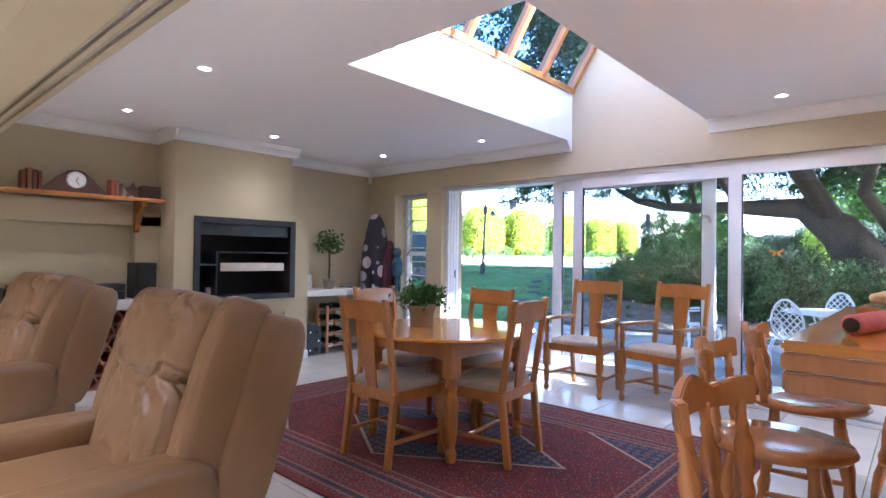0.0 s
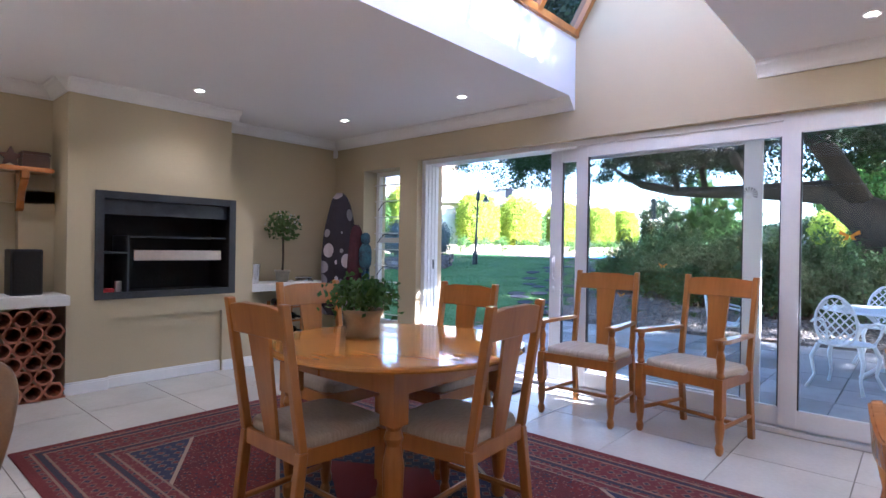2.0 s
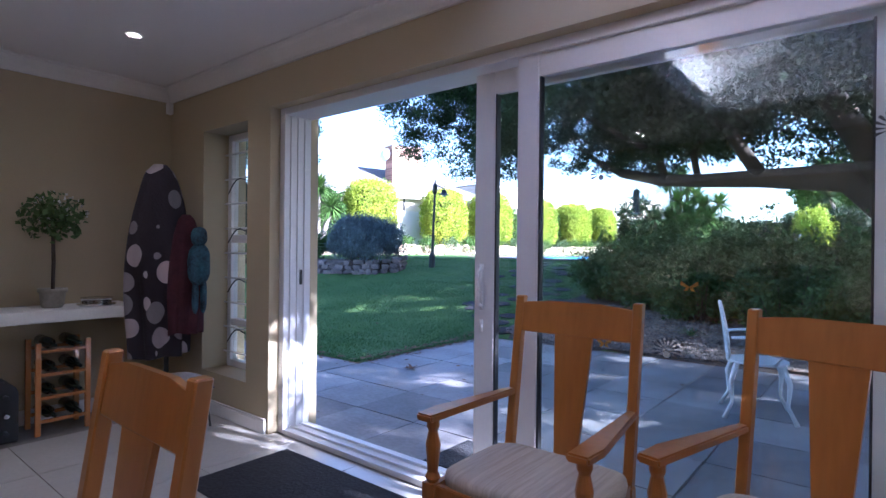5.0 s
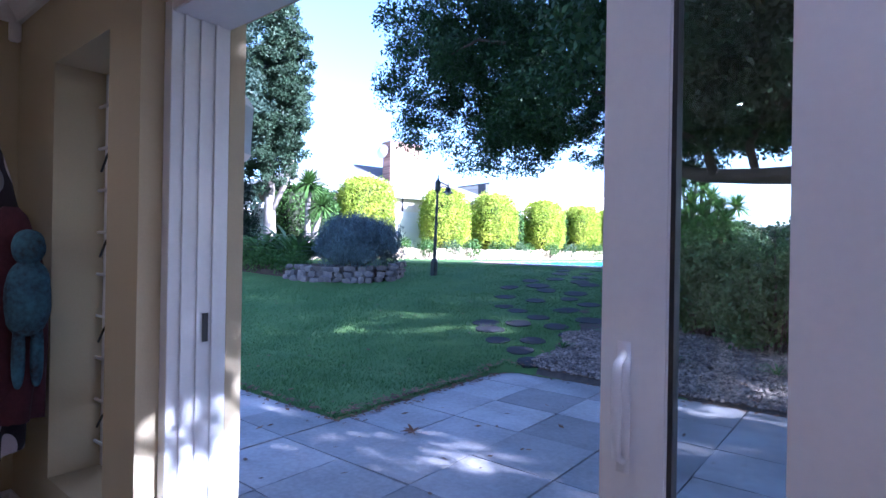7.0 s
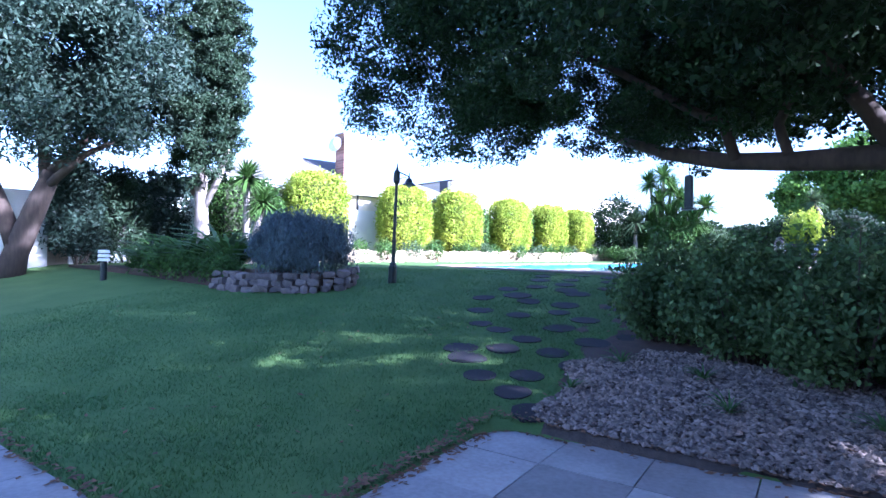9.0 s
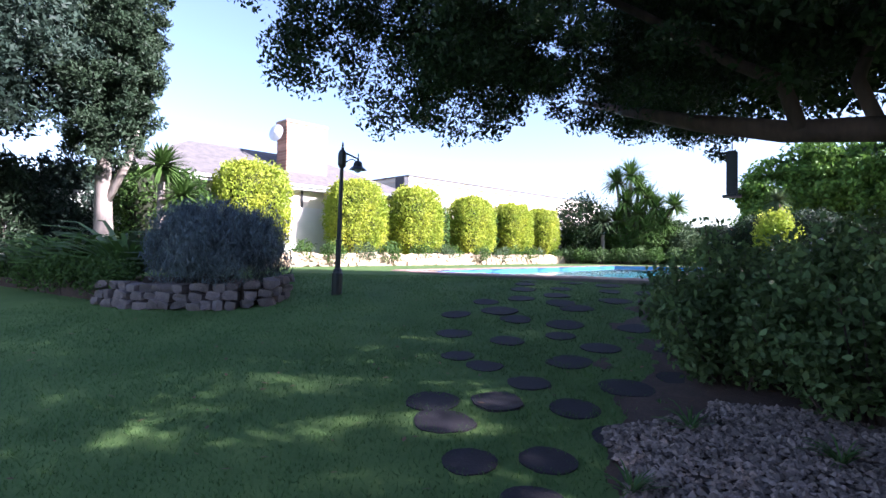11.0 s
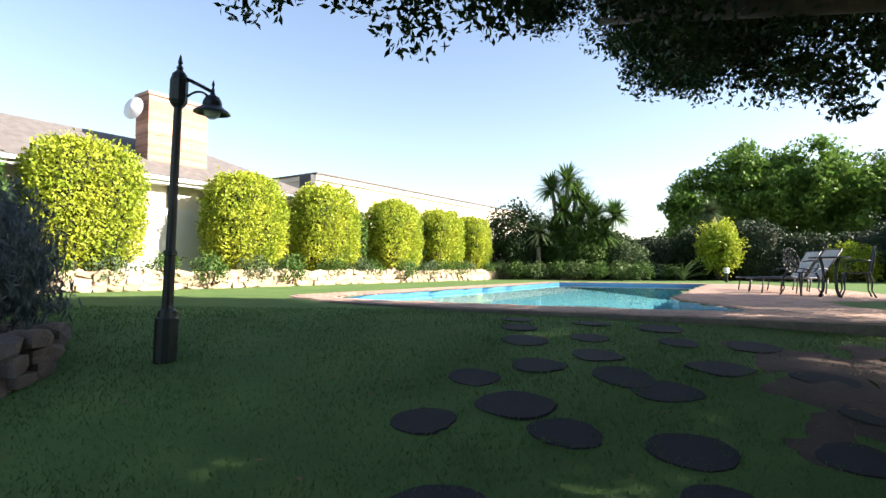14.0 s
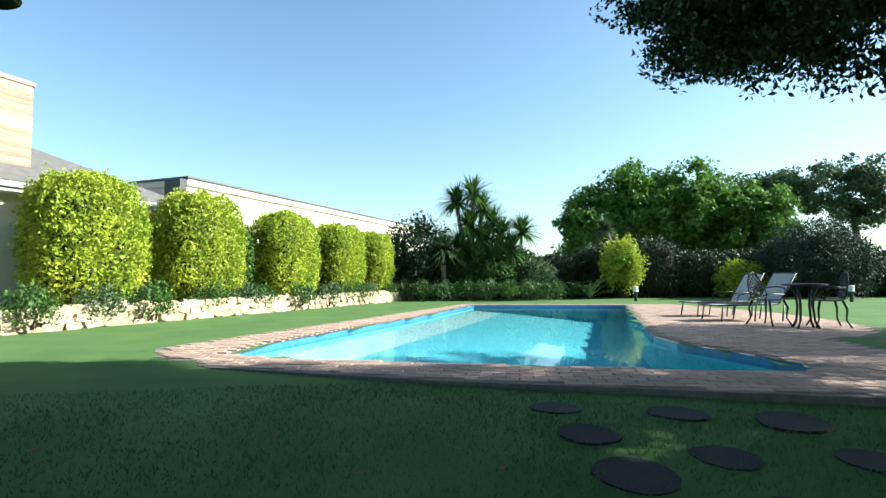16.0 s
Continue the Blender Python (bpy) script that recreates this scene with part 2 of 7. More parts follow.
def part(name, bm, material, parent=None, label="", bevel=0.0, smooth=False, seg=2):
    """Link a bmesh as one mesh object under a thing or under a part."""
    if bevel:
        bmesh.ops.bevel(bm, geom=list(bm.edges), offset=bevel, segments=seg, affect="EDGES", clamp_overlap=True)
    bmesh.ops.recalc_face_normals(bm, faces=bm.faces)
    me = bpy.data.meshes.new(name)
    bm.to_mesh(me)
    bm.free()
    if smooth:
        me.polygons.foreach_set("use_smooth", [True] * len(me.polygons))
    me.materials.append(material)
    ob = new(name, me)
    if parent:
        ob.parent = parent
    if label:
        ob["label"] = label
    return ob


def boxes(name, material, parent, *list_of, bevel=0.0, label=""):
    bm = bmesh.new()
    for b in list_of:
        box(bm, *b)
    return part(name, bm, material, parent, label, bevel)


def empty(name, m=None, **tags):
    ob = new(name)
    ob.matrix_world = m or Matrix()
    return tagged(ob, **tags)


def structure(ob, label="", category=""):
    return tagged(ob, label, category, kind="structure")


def soup(name, verts, faces, material, parent=None, smooth=False):
    me = bpy.data.meshes.new(name)
    me.from_pydata(verts, [], faces)
    me.materials.append(material)
    if smooth:
        me.polygons.foreach_set("use_smooth", [True] * len(me.polygons))
    ob = new(name, me)
    if parent:
        ob.parent = parent
    return ob


def leaf_soup(name, centres, size, material, parent=None, rng=None, aspect=0.45, droop=0.0, up=None):
    """Many small pointed leaves (a bent diamond each) at the given centres, turned at random."""
    rng = rng or np.random.default_rng(3)
    c = np.asarray(centres, float)
    n = len(c)
    d = rng.normal(size=(n, 3))
    if up is not None:
        d = d * (1 - up) + np.array((0, 0, 1.0)) * up * 1.6
    d[:, 2] -= droop
    d /= np.linalg.norm(d, axis=1)[:, None]
    s = np.cross(d, rng.normal(size=(n, 3)))
    s /= np.linalg.norm(s, axis=1)[:, None]
    ln = size * rng.uniform(0.6, 1.35, (n, 1))
    wd = ln * aspect * 0.5
    nrm = np.cross(d, s)
    v = np.stack([c - d * ln / 2, c + s * wd + nrm * wd * 0.4, c + d * ln / 2, c - s * wd + nrm * wd * 0.4], 1).reshape(-1, 3)
    f = np.arange(4 * n).reshape(-1, 4)
    me = bpy.data.meshes.new(name)
    me.vertices.add(4 * n)
    me.vertices.foreach_set("co", v.ravel())
    me.loops.add(4 * n)
    me.loops.foreach_set("vertex_index", f.ravel())
    me.polygons.add(n)
    me.polygons.foreach_set("loop_start", np.arange(0, 4 * n, 4))
    me.update(calc_edges=True)
    me.materials.append(material)
    ob = new(name, me)
    if parent:
        ob.parent = parent
    return ob


# ---- the lie of the land ----
def land(x, y):
    """Height of the lawn: level by the house, rising towards the pool."""
    s = y - 0.3 * x
    return float(np.interp(s, [11.3, 12.3, 13.7, 16.0, 17.5, 19.0, 22.0, 30.0], [-0.09, 0.04, 0.21, 0.47, 0.71, 0.87, 0.935, 0.94]))


# pool outline, water level and paved surround
POOL = [(-12.3, 18.85), (-11.3, 18.55), (-6.9, 18.15), (-6.45, 18.25), (-6.35, 18.7), (-6.65, 19.5), (-7.0, 20.4), (-7.1, 21.2), (-6.6, 24.5), (-5.6, 30.8), (-10.4, 31.0), (-11.3, 25.0), (-12.35, 19.6)]
DECK_Z = 0.95


def inside(p, poly):
    n, hit = len(poly), False
    for k in range(n):
        (x0, y0), (x1, y1) = poly[k], poly[(k + 1) % n]
        if (y0 > p[1]) != (y1 > p[1]) and p[0] < x0 + (p[1] - y0) / (y1 - y0) * (x1 - x0):
            hit = not hit
    return hit


# ---- the room ----
XB, YD, ZC = -6.10, 5.20, 2.50          # back wall, door wall (inner face), ceiling
XR, YN = 3.2, -3.0
OUT = 5.55                               # outer face of the door wall
SK = (-2.83, -1.46, 2.20)                # skylight shaft: x from, x to, y from

floor = structure(boxes("floor", GROUT, None, (XB - 0.3, XR + 0.3, YN - 0.3, 5.52, -0.25, -0.006)), "cream tiled floor of the dining room", "floor")
# back wall with its alcoves, door wall round its openings, closing walls
wall_west = boxes("wall_west", WALL, None, (XB - 0.3, XB, YN, OUT, 0, 3.0))
structure(wall_west, "beige painted plaster wall with alcoves", "wall")
bm = bmesh.new()
DX0, DX1, DZ = -4.68, 2.6, 2.15
WX0, WX1, WZ0, WZ1 = -5.56, -4.95, 0.30, 2.10
for b in ((XB, WX0, YD, OUT, 0, 2.45), (WX0, WX1, YD, OUT, 0, WZ0), (WX0, WX1, YD, OUT, WZ1, 2.45), (WX1, DX0, YD, OUT, 0, 2.45),
          (DX0, DX1, YD, OUT, DZ, 2.45), (DX1, XR, YD, OUT, 0, 2.45), (XB, SK[0] - 0.002, YD, OUT, 2.45, 3.0), (SK[1] + 0.002, XR, YD, OUT, 2.45, 3.0), (SK[0] - 0.002, SK[1] + 0.002, YD, OUT, 2.45, 3.05)):
    box(bm, *b)
# gable over the skylight
XM = (SK[0] + SK[1]) / 2
vs = [bm.verts.new((x, y, z)) for y in (YD, OUT) for x, z in ((SK[0], 3.05), (SK[1], 3.05), (SK[1], 3.36), (XM, 4.15))]
bm.faces.new(vs[:4])
bm.faces.new(vs[4:][::-1])
for a, b in ((1, 2), (2, 3), (3, 0)):
    bm.faces.new((vs[a], vs[b], vs[b + 4], vs[a + 4]))
box(bm, DX0, DX0 + 0.05, YD + 0.288, OUT, 0, DZ)
wall_north = structure(part("wall_north", bm, WALL), "beige plaster wall round the glass doors", "wall")
structure(boxes("wall_east", WALL, None, (XR, XR + 0.3, YN, OUT, 0, 3.0)), "beige plaster wall", "wall")
structure(boxes("wall_south", WALL, None, (XB, XR, YN - 0.3, YN, 0, 3.0)), "beige plaster wall", "wall")
structure(boxes("ceiling", CEIL, None, (XB, SK[0], YN, YD, ZC, ZC + 0.2), (SK[1], XR, YN, YD, ZC, ZC + 0.2), (SK[0], SK[1], YN, SK[2], ZC, ZC + 0.2)), "smooth off-white ceiling with a skylight shaft", "ceiling")
structure(boxes("skylight_shaft", CEIL, None, (SK[0] - 0.12, SK[0], SK[2] - 0.12, YD, ZC + 0.2, 3.05), (SK[1], SK[1] + 0.12, SK[2] - 0.12, YD, ZC + 0.2, 3.36), (SK[0], SK[1], SK[2] - 0.12, SK[2], ZC + 0.2, 3.05)), "white plastered skylight shaft", "wall")
structure(boxes("roof_slab", ROOF, None, (XB - 0.6, SK[0] - 0.13, YN - 0.6, 6.0, 2.95, 3.02), (SK[1] + 0.13, XR + 0.6, YN - 0.6, 6.0, 2.95, 3.02), (SK[0] - 0.13, SK[1] + 0.13, YN - 0.6, SK[2] - 0.13, 2.95, 3.02)), "flat roof of the house", "roof")
# glazed ridge over the shaft: sloped panes between golden rafters
skylight = empty("skylight", label="ridge skylight with golden timber rafters and glass panes", category="skylight", kind="structure")
rise = Vector((XM - SK[0], 0, 1.10))
for side in (1, -1):
    x0 = SK[0] if side > 0 else SK[1]
    bm = bmesh.new()
    zl = 3.06 if side > 0 else 3.37
    vs = [bm.verts.new(p) for p in ((x0, SK[2], zl), (x0, YD, zl), (XM, YD, 4.16), (XM, SK[2], 4.16))]
    bm.faces.new(vs)
    ob = part("pane", bm, SKYGLASS, skylight)
    ob.visible_shadow = False
    for k in range(6):
        y = SK[2] + 0.04 + k * (YD - SK[2] - 0.08) / 5
        m = Matrix.Translation((x0, y, zl - 0.03)) @ Matrix.Rotation(-math.atan2(4.16 - zl, side * (XM - SK[0])), 4, "Y")
        bm = bmesh.new()
        box(bm, 0, 1.29 if side > 0 else 1.04, -0.025, 0.025, -0.03, 0.06, m)
        part("rafter", bm, OAK, skylight)
    part("sill_beam", (lambda b: (box(b, x0 - 0.03, x0 + 0.03, SK[2], YD, zl - 0.06, zl), b)[1])(bmesh.new()), OAK, skylight)
bm = bmesh.new()
vs = [bm.verts.new(p) for p in ((SK[0], SK[2], 3.05), (SK[1], SK[2], 3.05), (SK[1], SK[2], 3.37), (XM, SK[2], 4.16))]
bm.faces.new(vs)
structure(part("skylight_gable", bm, CEIL), "white skylight end wall", "wall")

# Unseen wing with a roof, added to keep low sun off doors and terrace.
wing = structure(boxes("house_wing", WALL_OUT, None, (4.4, 10.5, OUT + 0.01, 9.6, -0.3, 3.2)), "added unseen plastered block that shades the terrace", "wall")
bm = bmesh.new()
prism(bm, [(OUT - 0.3, 3.2), (9.9, 3.2), (7.6, 3.9)], 4.1, 10.8, Matrix(((0, 0, 1, 0), (1, 0, 0, 0), (0, 1, 0, 0), (0, 0, 0, 1))))
structure(part("wing_roof", bm, ROOF), "added unseen tiled roof on the shading block", "roof")

# chimney breast, wider low flank with a sloped shoulder, shallow recessed panel below the firebox
XF = -5.64
BY0, BY1, BY2 = 2.26, 3.60, 3.84
FB = (2.47, 3.63, 0.76, 1.62)            # firebox opening in y and z
bm = bmesh.new()
for b in ((XB, XF, BY0, FB[0], 0, ZC), (XB, XF, FB[1], BY1 + 0.035, 0, FB[3] + 0.02), (XB, XF, FB[0], BY1, FB[3], ZC), (XB, XF - 0.04, FB[0] + 0.09, FB[1] - 0.10, 0, FB[2] - 0.18),
          (XB, XF, FB[0], FB[1], FB[2] - 0.18, FB[2]), (XB, XF, FB[0], FB[0] + 0.09, 0, FB[2] - 0.18), (XB, XF, FB[1] - 0.10, FB[1], 0, FB[2] - 0.18), (XB, XB + 0.02, FB[0], FB[1], FB[2], FB[3])):
    box(bm, *b)
prism(bm, [(BY1 + 0.035, 0), (BY2, 0), (BY2, 1.50), (BY1 + 0.035, 1.64)], XB, XF - 0.001, Matrix(((0, 0, 1, 0), (1, 0, 0, 0), (0, 1, 0, 0), (0, 0, 0, 1))))
structure(part("chimney_breast", bm, WALL), "beige plastered chimney breast with a recessed panel", "wall")
# niche surround in the music alcove
structure(boxes("alcove_lining", WALL, None, (XB, XB + 0.10, -0.2, 0.35, 0.8, 1.62), (XB, XB + 0.10, 2.02, BY0, 0.8, 1.62), (XB, XB + 0.10, -0.2, BY0, 1.52, 1.74)), "beige plaster alcove lining", "wall")
# dropped beam between the rooms, with an aluminium track beneath
structure(boxes("lintel_beam", WALL, None, (XB, XR, 0.45, 0.84, 2.17, ZC)), "beige plastered beam between the rooms", "beam")
track = tagged(boxes("curtain_track", CHROME, None, (XB, 1.5, 0.70, 0.72, 2.145, 2.17), (XB, 1.5, 0.76, 0.78, 2.145, 2.17), bevel=0.003), "aluminium sliding track under the beam", "track", kind="structure")


def crown(name, run, turn, at):
    """Moulded cornice of a length, along local y, leaning out to local +x."""
    prof = [(0, 0), (0, -0.105), (0.018, -0.105), (0.024, -0.085), (0.045, -0.06), (0.072, -0.035), (0.080, -0.018), (0.095, -0.012), (0.095, 0)]
    bm = bmesh.new()
    prism(bm, prof, 0, run, Matrix(((1, 0, 0, 0), (0, 0, 1, 0), (0, 1, 0, 0), (0, 0, 0, 1))))
    ob = part(name, bm, TRIM)
    ob.matrix_world = Matrix.Translation(at) @ Matrix.Rotation(radians(turn), 4, "Z")
    return structure(ob, "white moulded plaster cornice", "cornice")


crown("trim", BY0 - 0.84, 0, (XB, 0.84, ZC))
crown("trim", XF - XB, -90, (XB, BY0, ZC)).matrix_world = Matrix.Translation((XF, BY0, ZC)) @ Matrix.Rotation(radians(-90), 4, "Z") @ Matrix.Translation((0, -(XF - XB), 0))
crown("trim", BY1 - BY0 + 0.07, 0, (XF, BY0 - 0.01, ZC))
crown("trim", YD - BY1, 0, (XB, BY1, ZC))
crown("trim", SK[0] - XB, -90, (XB, YD, ZC))
crown("trim", XR - SK[1], -90, (SK[1], YD, ZC))


def skirting(x0, x1, y0, y1):
    bm = bmesh.new()
    box(bm, x0, x1, y0, y1, 0, 0.085)
    box(bm, x0 + 0.003, x1 - 0.003, y0 + 0.003, y1 - 0.003, 0.085, 0.10)
    return structure(part("baseboard", bm, TRIM, bevel=0.003, seg=1), "white painted skirting board", "baseboard")


skirting(XF, XF + 0.018, BY0 - 0.01, FB[0] + 0.09)
skirting(XF - 0.04, XF - 0.022, FB[0] + 0.09, FB[1] - 0.10)
skirting(XF, XF + 0.018, FB[1] - 0.10, BY2 + 0.01)
skirting(XB, XB + 0.018, BY2, YD)
skirting(XB + 0.02, DX0 - 0.02, YD - 0.018, YD)

# ---- glass doors: fixed frame, two sliding leaves, a wide fixed leaf ----
def leaf(name, x0, x1, y, z0=0.05, z1=2.115, stile=0.085, label="", parent=None, deep=0.04):
    """A framed glass leaf with its pane."""
    e = parent or empty(name, label=label, category="door", kind="structure")
    boxes("stile", ALU, e, (x0, x0 + stile, y, y + deep, z0, z1), bevel=0.004)
    boxes("stile", ALU, e, (x1 - stile, x1, y, y + deep, z0, z1), bevel=0.004)
    boxes("rail", ALU, e, (x0 + stile, x1 - stile, y + 0.002, y + deep - 0.002, z1 - stile, z1), bevel=0.003)
    boxes("rail", ALU, e, (x0 + stile, x1 - stile, y + 0.002, y + deep - 0.002, z0, z0 + 0.12), bevel=0.003)
    g = boxes("pane", GLASS, e, (x0 + stile - 0.005, x1 - stile + 0.005, y + deep / 2 - 0.003, y + deep / 2 + 0.003, z0 + 0.11, z1 - stile + 0.005))
    g.visible_shadow = False
    for q in ((x0 + stile, x0 + stile + 0.008), (x1 - stile - 0.008, x1 - stile)):
        boxes("gasket", BLACK, e, (q[0], q[1], y + 0.004, y + deep - 0.004, z0 + 0.12, z1 - stile))
    return e


frame_thing = empty("door_frame", label="white aluminium frame of the sliding doors", category="door frame", kind="structure")
boxes("jamb", ALU, frame_thing, (DX0, DX0 + 0.055, YD + 0.075, YD + 0.285, 0, DZ), (DX0 + 0.055, DX0 + 0.065, YD + 0.115, YD + 0.13, 0, DZ), (DX0 + 0.055, DX0 + 0.065, YD + 0.17, YD + 0.185, 0, DZ), (DX0 + 0.055, DX0 + 0.065, YD + 0.225, YD + 0.24, 0, DZ), bevel=0.002)
boxes("head", ALU, frame_thing, (DX0 + 0.055, DX1 - 0.05, YD + 0.075, YD + 0.285, DZ - 0.045, DZ), bevel=0.003)
boxes("jamb", ALU, frame_thing, (DX1 - 0.05, DX1, YD + 0.075, YD + 0.285, 0, DZ), bevel=0.003)
boxes("track", ALU, frame_thing, (DX0 + 0.055, DX1 - 0.05, YD + 0.075, YD + 0.285, -0.004, 0.028), (DX0 + 0.055, DX1 - 0.05, YD + 0.125, YD + 0.135, 0.028, 0.045), (DX0 + 0.055, DX1 - 0.05, YD + 0.205, YD + 0.215, 0.028, 0.045), bevel=0.002)
boxes("keeper", BLACK, frame_thing, (DX0 + 0.066, DX0 + 0.07, YD + 0.19, YD + 0.21, 0.98, 1.08))
door_1 = leaf("door_1", -2.86, -1.22, YD + 0.10, label="white framed sliding glass door leaf", stile=0.11)
door_2 = leaf("door_2", -3.16, -1.46, YD + 0.19, label="white framed sliding glass door leaf slid open", stile=0.118)
door_3 = leaf("door_3", -1.315, 1.10, YD + 0.07, label="wide fixed glass door leaf in white frame", stile=0.10)
leaf("door_4", 1.10, DX1 - 0.05, YD + 0.19, label="fixed glass door leaf in white frame")


def pull(x, y, side, e):
    bm = bmesh.new()
    tube(bm, [(x, y, 0.95), (x, y + side * 0.03, 0.965), (x, y + side * 0.034, 1.02), (x, y + side * 0.034, 1.08), (x, y + side * 0.03, 1.125), (x, y, 1.14)], [0.007, 0.008, 0.009, 0.009, 0.008, 0.007])
    box(bm, x - 0.011, x + 0.011, y - 0.003, y + 0.004, 0.93, 1.16)
    box(bm, x - 0.010, x + 0.010, y - 0.008, y + 0.006, 0.82, 0.88)
    part("door_handle", bm, ALU, e, smooth=True)


pull(-3.115, YD + 0.188, -1, door_2)

# narrow side window with its burglar bars
window_1 = empty("window_1", label="narrow white window with decorative burglar bars", category="window", kind="structure")
boxes("window_frame", TRIM, window_1, (WX0, WX0 + 0.05, 5.40, 5.46, WZ0, WZ1), (WX1 - 0.05, WX1, 5.40, 5.46, WZ0, WZ1), (WX0 + 0.05, WX1 - 0.05, 5.40, 5.46, WZ1 - 0.05, WZ1), (WX0 + 0.05, WX1 - 0.05, 5.40, 5.46, WZ0, WZ0 + 0.05), (WX0 + 0.05, WX1 - 0.05, 5.40, 5.46, 1.26, 1.32), (WX0 + 0.05, WX1 - 0.05, 5.40, 5.46, 0.62, 0.67), bevel=0.003)
for z0, z1 in ((WZ0 + 0.05, 0.62), (0.67, 1.26), (1.32, WZ1 - 0.05)):
    g = boxes("pane", GLASS, window_1, (WX0 + 0.05, WX1 - 0.05, 5.425, 5.431, z0, z1))
    g.visible_shadow = False
for k in range(9):
    z = 0.42 + k * 0.19
    bm = bmesh.new()
    tube(bm, [(WX0 + 0.01, 5.375, z), (WX1 - 0.01, 5.375, z)], 0.007, 6)
    part("bar", bm, TRIM, window_1)
for k in range(4):
    z = 0.5 + k * 0.38
    bm = bmesh.new()
    tube(bm, [(WX0 + 0.08 + 0.45 * (i / 8), 5.36, z + 0.19 * i / 8 + 0.05 * math.sin(i * 0.8)) for i in range(9)], 0.005, 6)
    part("bar", bm, BLACK_IRON, window_1)

# ---- the land: one sheet to the horizon, paving, lawn ----
def grid_sheet(name, xs, ys, height, material, skip=None):
    verts = [(x, y, height(x, y)) for y in ys for x in xs]
    nx = len(xs)
    faces = []
    for j in range(len(ys) - 1):
        for i in range(nx - 1):
            if skip and skip((xs[i] + xs[i + 1]) / 2, (ys[j] + ys[j + 1]) / 2):
                continue
            faces.append((j * nx + i, j * nx + i + 1, (j + 1) * nx + i + 1, (j + 1) * nx + i))
    return soup(name, verts, faces, material, smooth=True)


PAVE_Z = -0.09


def paved(x, y):
    """Whether a place by the house is under the terrace slabs."""
    if y < 7.36:
        return True
    return x > -6.23 and y < far_edge(x)


def far_edge(x):
    """Where the terrace ends against the gravel."""
    return 9.90 + 0.05 * (x + 6.2)


def over_house(x, y):
    return XB - 0.25 < x < XR + 0.25 and YN - 0.25 < y < 5.44


def lawn_height(x, y):
    if over_house(x, y):
        return -0.4
    if y < 7.2 or paved(x, y):
        return PAVE_Z - 0.055
    return land(x, y) + 0.012 * noise.noise((x * 1.3, y * 1.3, 0))


far = list(np.geomspace(1, 1100, 16))
xs = [-24 - f for f in far[::-1]] + list(np.arange(-24, -3, 0.25)) + list(np.arange(-3, 9, 0.5)) + [9 + f for f in far]
ys = [-4 - f for f in far[::-1]] + list(np.arange(-4, 7, 1.0)) + list(np.arange(7, 20, 0.25)) + list(np.arange(20, 40, 0.5)) + [40 + f for f in far]
POOL_CUT = [(x, y) for x, y in POOL]
ground = grid_sheet("ground", xs, ys, lawn_height, LAWN, skip=lambda x, y: inside((x, y), POOL_CUT))
structure(ground, "mown green lawn rising gently to the pool", "lawn")
structure(boxes("terrace_bed", JOINT, None, (-16, 9, OUT, 7.36, -0.3, PAVE_Z - 0.018), (-6.22, 9, 7.36, 9.92, -0.3, PAVE_Z - 0.0185)), "sandy mortar bed under the terrace", "pavement")


# ---- furniture ----
def puff(bm, cx, cy, cz, rx, ry, rz, power=0.45, wrinkle=0.0, m=None, nu=28, nv=16, seed=0.0):
    """A stuffed cushion: a rounded box with soft creases."""
    def p(c, e):
        return math.copysign(abs(c) ** e, c)
    rows = []
    for j in range(nv + 1):
        v = -math.pi / 2 + math.pi * j / nv
        row = []
        for i in range(nu):
            u = 2 * math.pi * i / nu
            x, y, z = p(math.cos(v), power) * p(math.cos(u), power), p(math.cos(v), power) * p(math.sin(u), power), p(math.sin(v), power)
            fade = 1 - 0.85 * max(abs(x), abs(z)) ** 8
            n1 = noise.noise((x * 2.4 + 1.7 * z + seed, y * 1.1, 1.0 * z - 0.6 * x))
            n2 = noise.noise((x * 5.2 + 3.4 * z + seed + 7, y * 1.6, 1.9 * z - 1.0 * x))
            k = 1 + wrinkle * fade * (0.55 * n1 - 0.8 * max(0, 1 - abs(n1) / 0.16) ** 2 - 0.55 * max(0, 1 - abs(n2) / 0.13) ** 2)
            co = Vector((cx + rx * x * k, cy + ry * y * k, cz + rz * z * k))
            row.append(bm.verts.new(m @ co if m else co))
        rows.append(row)
    for a, b in zip(rows, rows[1:]):
        for i in range(nu):
            bm.faces.new((a[i], a[(i + 1) % nu], b[(i + 1) % nu], b[i]))
    bmesh.ops.remove_doubles(bm, verts=rows[0] + rows[-1], dist=1e-5)


def cushion(name, material, parent, *a, label="", **k):
    bm = bmesh.new()
    puff(bm, *a, **k)
    return part(name, bm, material, parent, label, smooth=True)


TURNED = [(0.014, 0), (0.022, 0.02), (0.024, 0.05), (0.016, 0.075), (0.020, 0.10), (0.026, 0.16), (0.027, 0.20), (0.020, 0.235), (0.024, 0.25), (0.024, 0.26)]


def slant(bm, a, b, w, d):
    """A square bar from a to b: width w along x, depth d along y."""
    va = [bm.verts.new((a[0] + sx * w / 2, a[1] + sy * d / 2, a[2])) for sx, sy in ((-1, -1), (1, -1), (1, 1), (-1, 1))]
    vb = [bm.verts.new((b[0] + sx * w / 2, b[1] + sy * d / 2, b[2])) for sx, sy in ((-1, -1), (1, -1), (1, 1), (-1, 1))]
    bm.faces.new(va[::-1])
    bm.faces.new(vb)
    for k in range(4):
        bm.faces.new((va[k], va[(k + 1) % 4], vb[(k + 1) % 4], vb[k]))


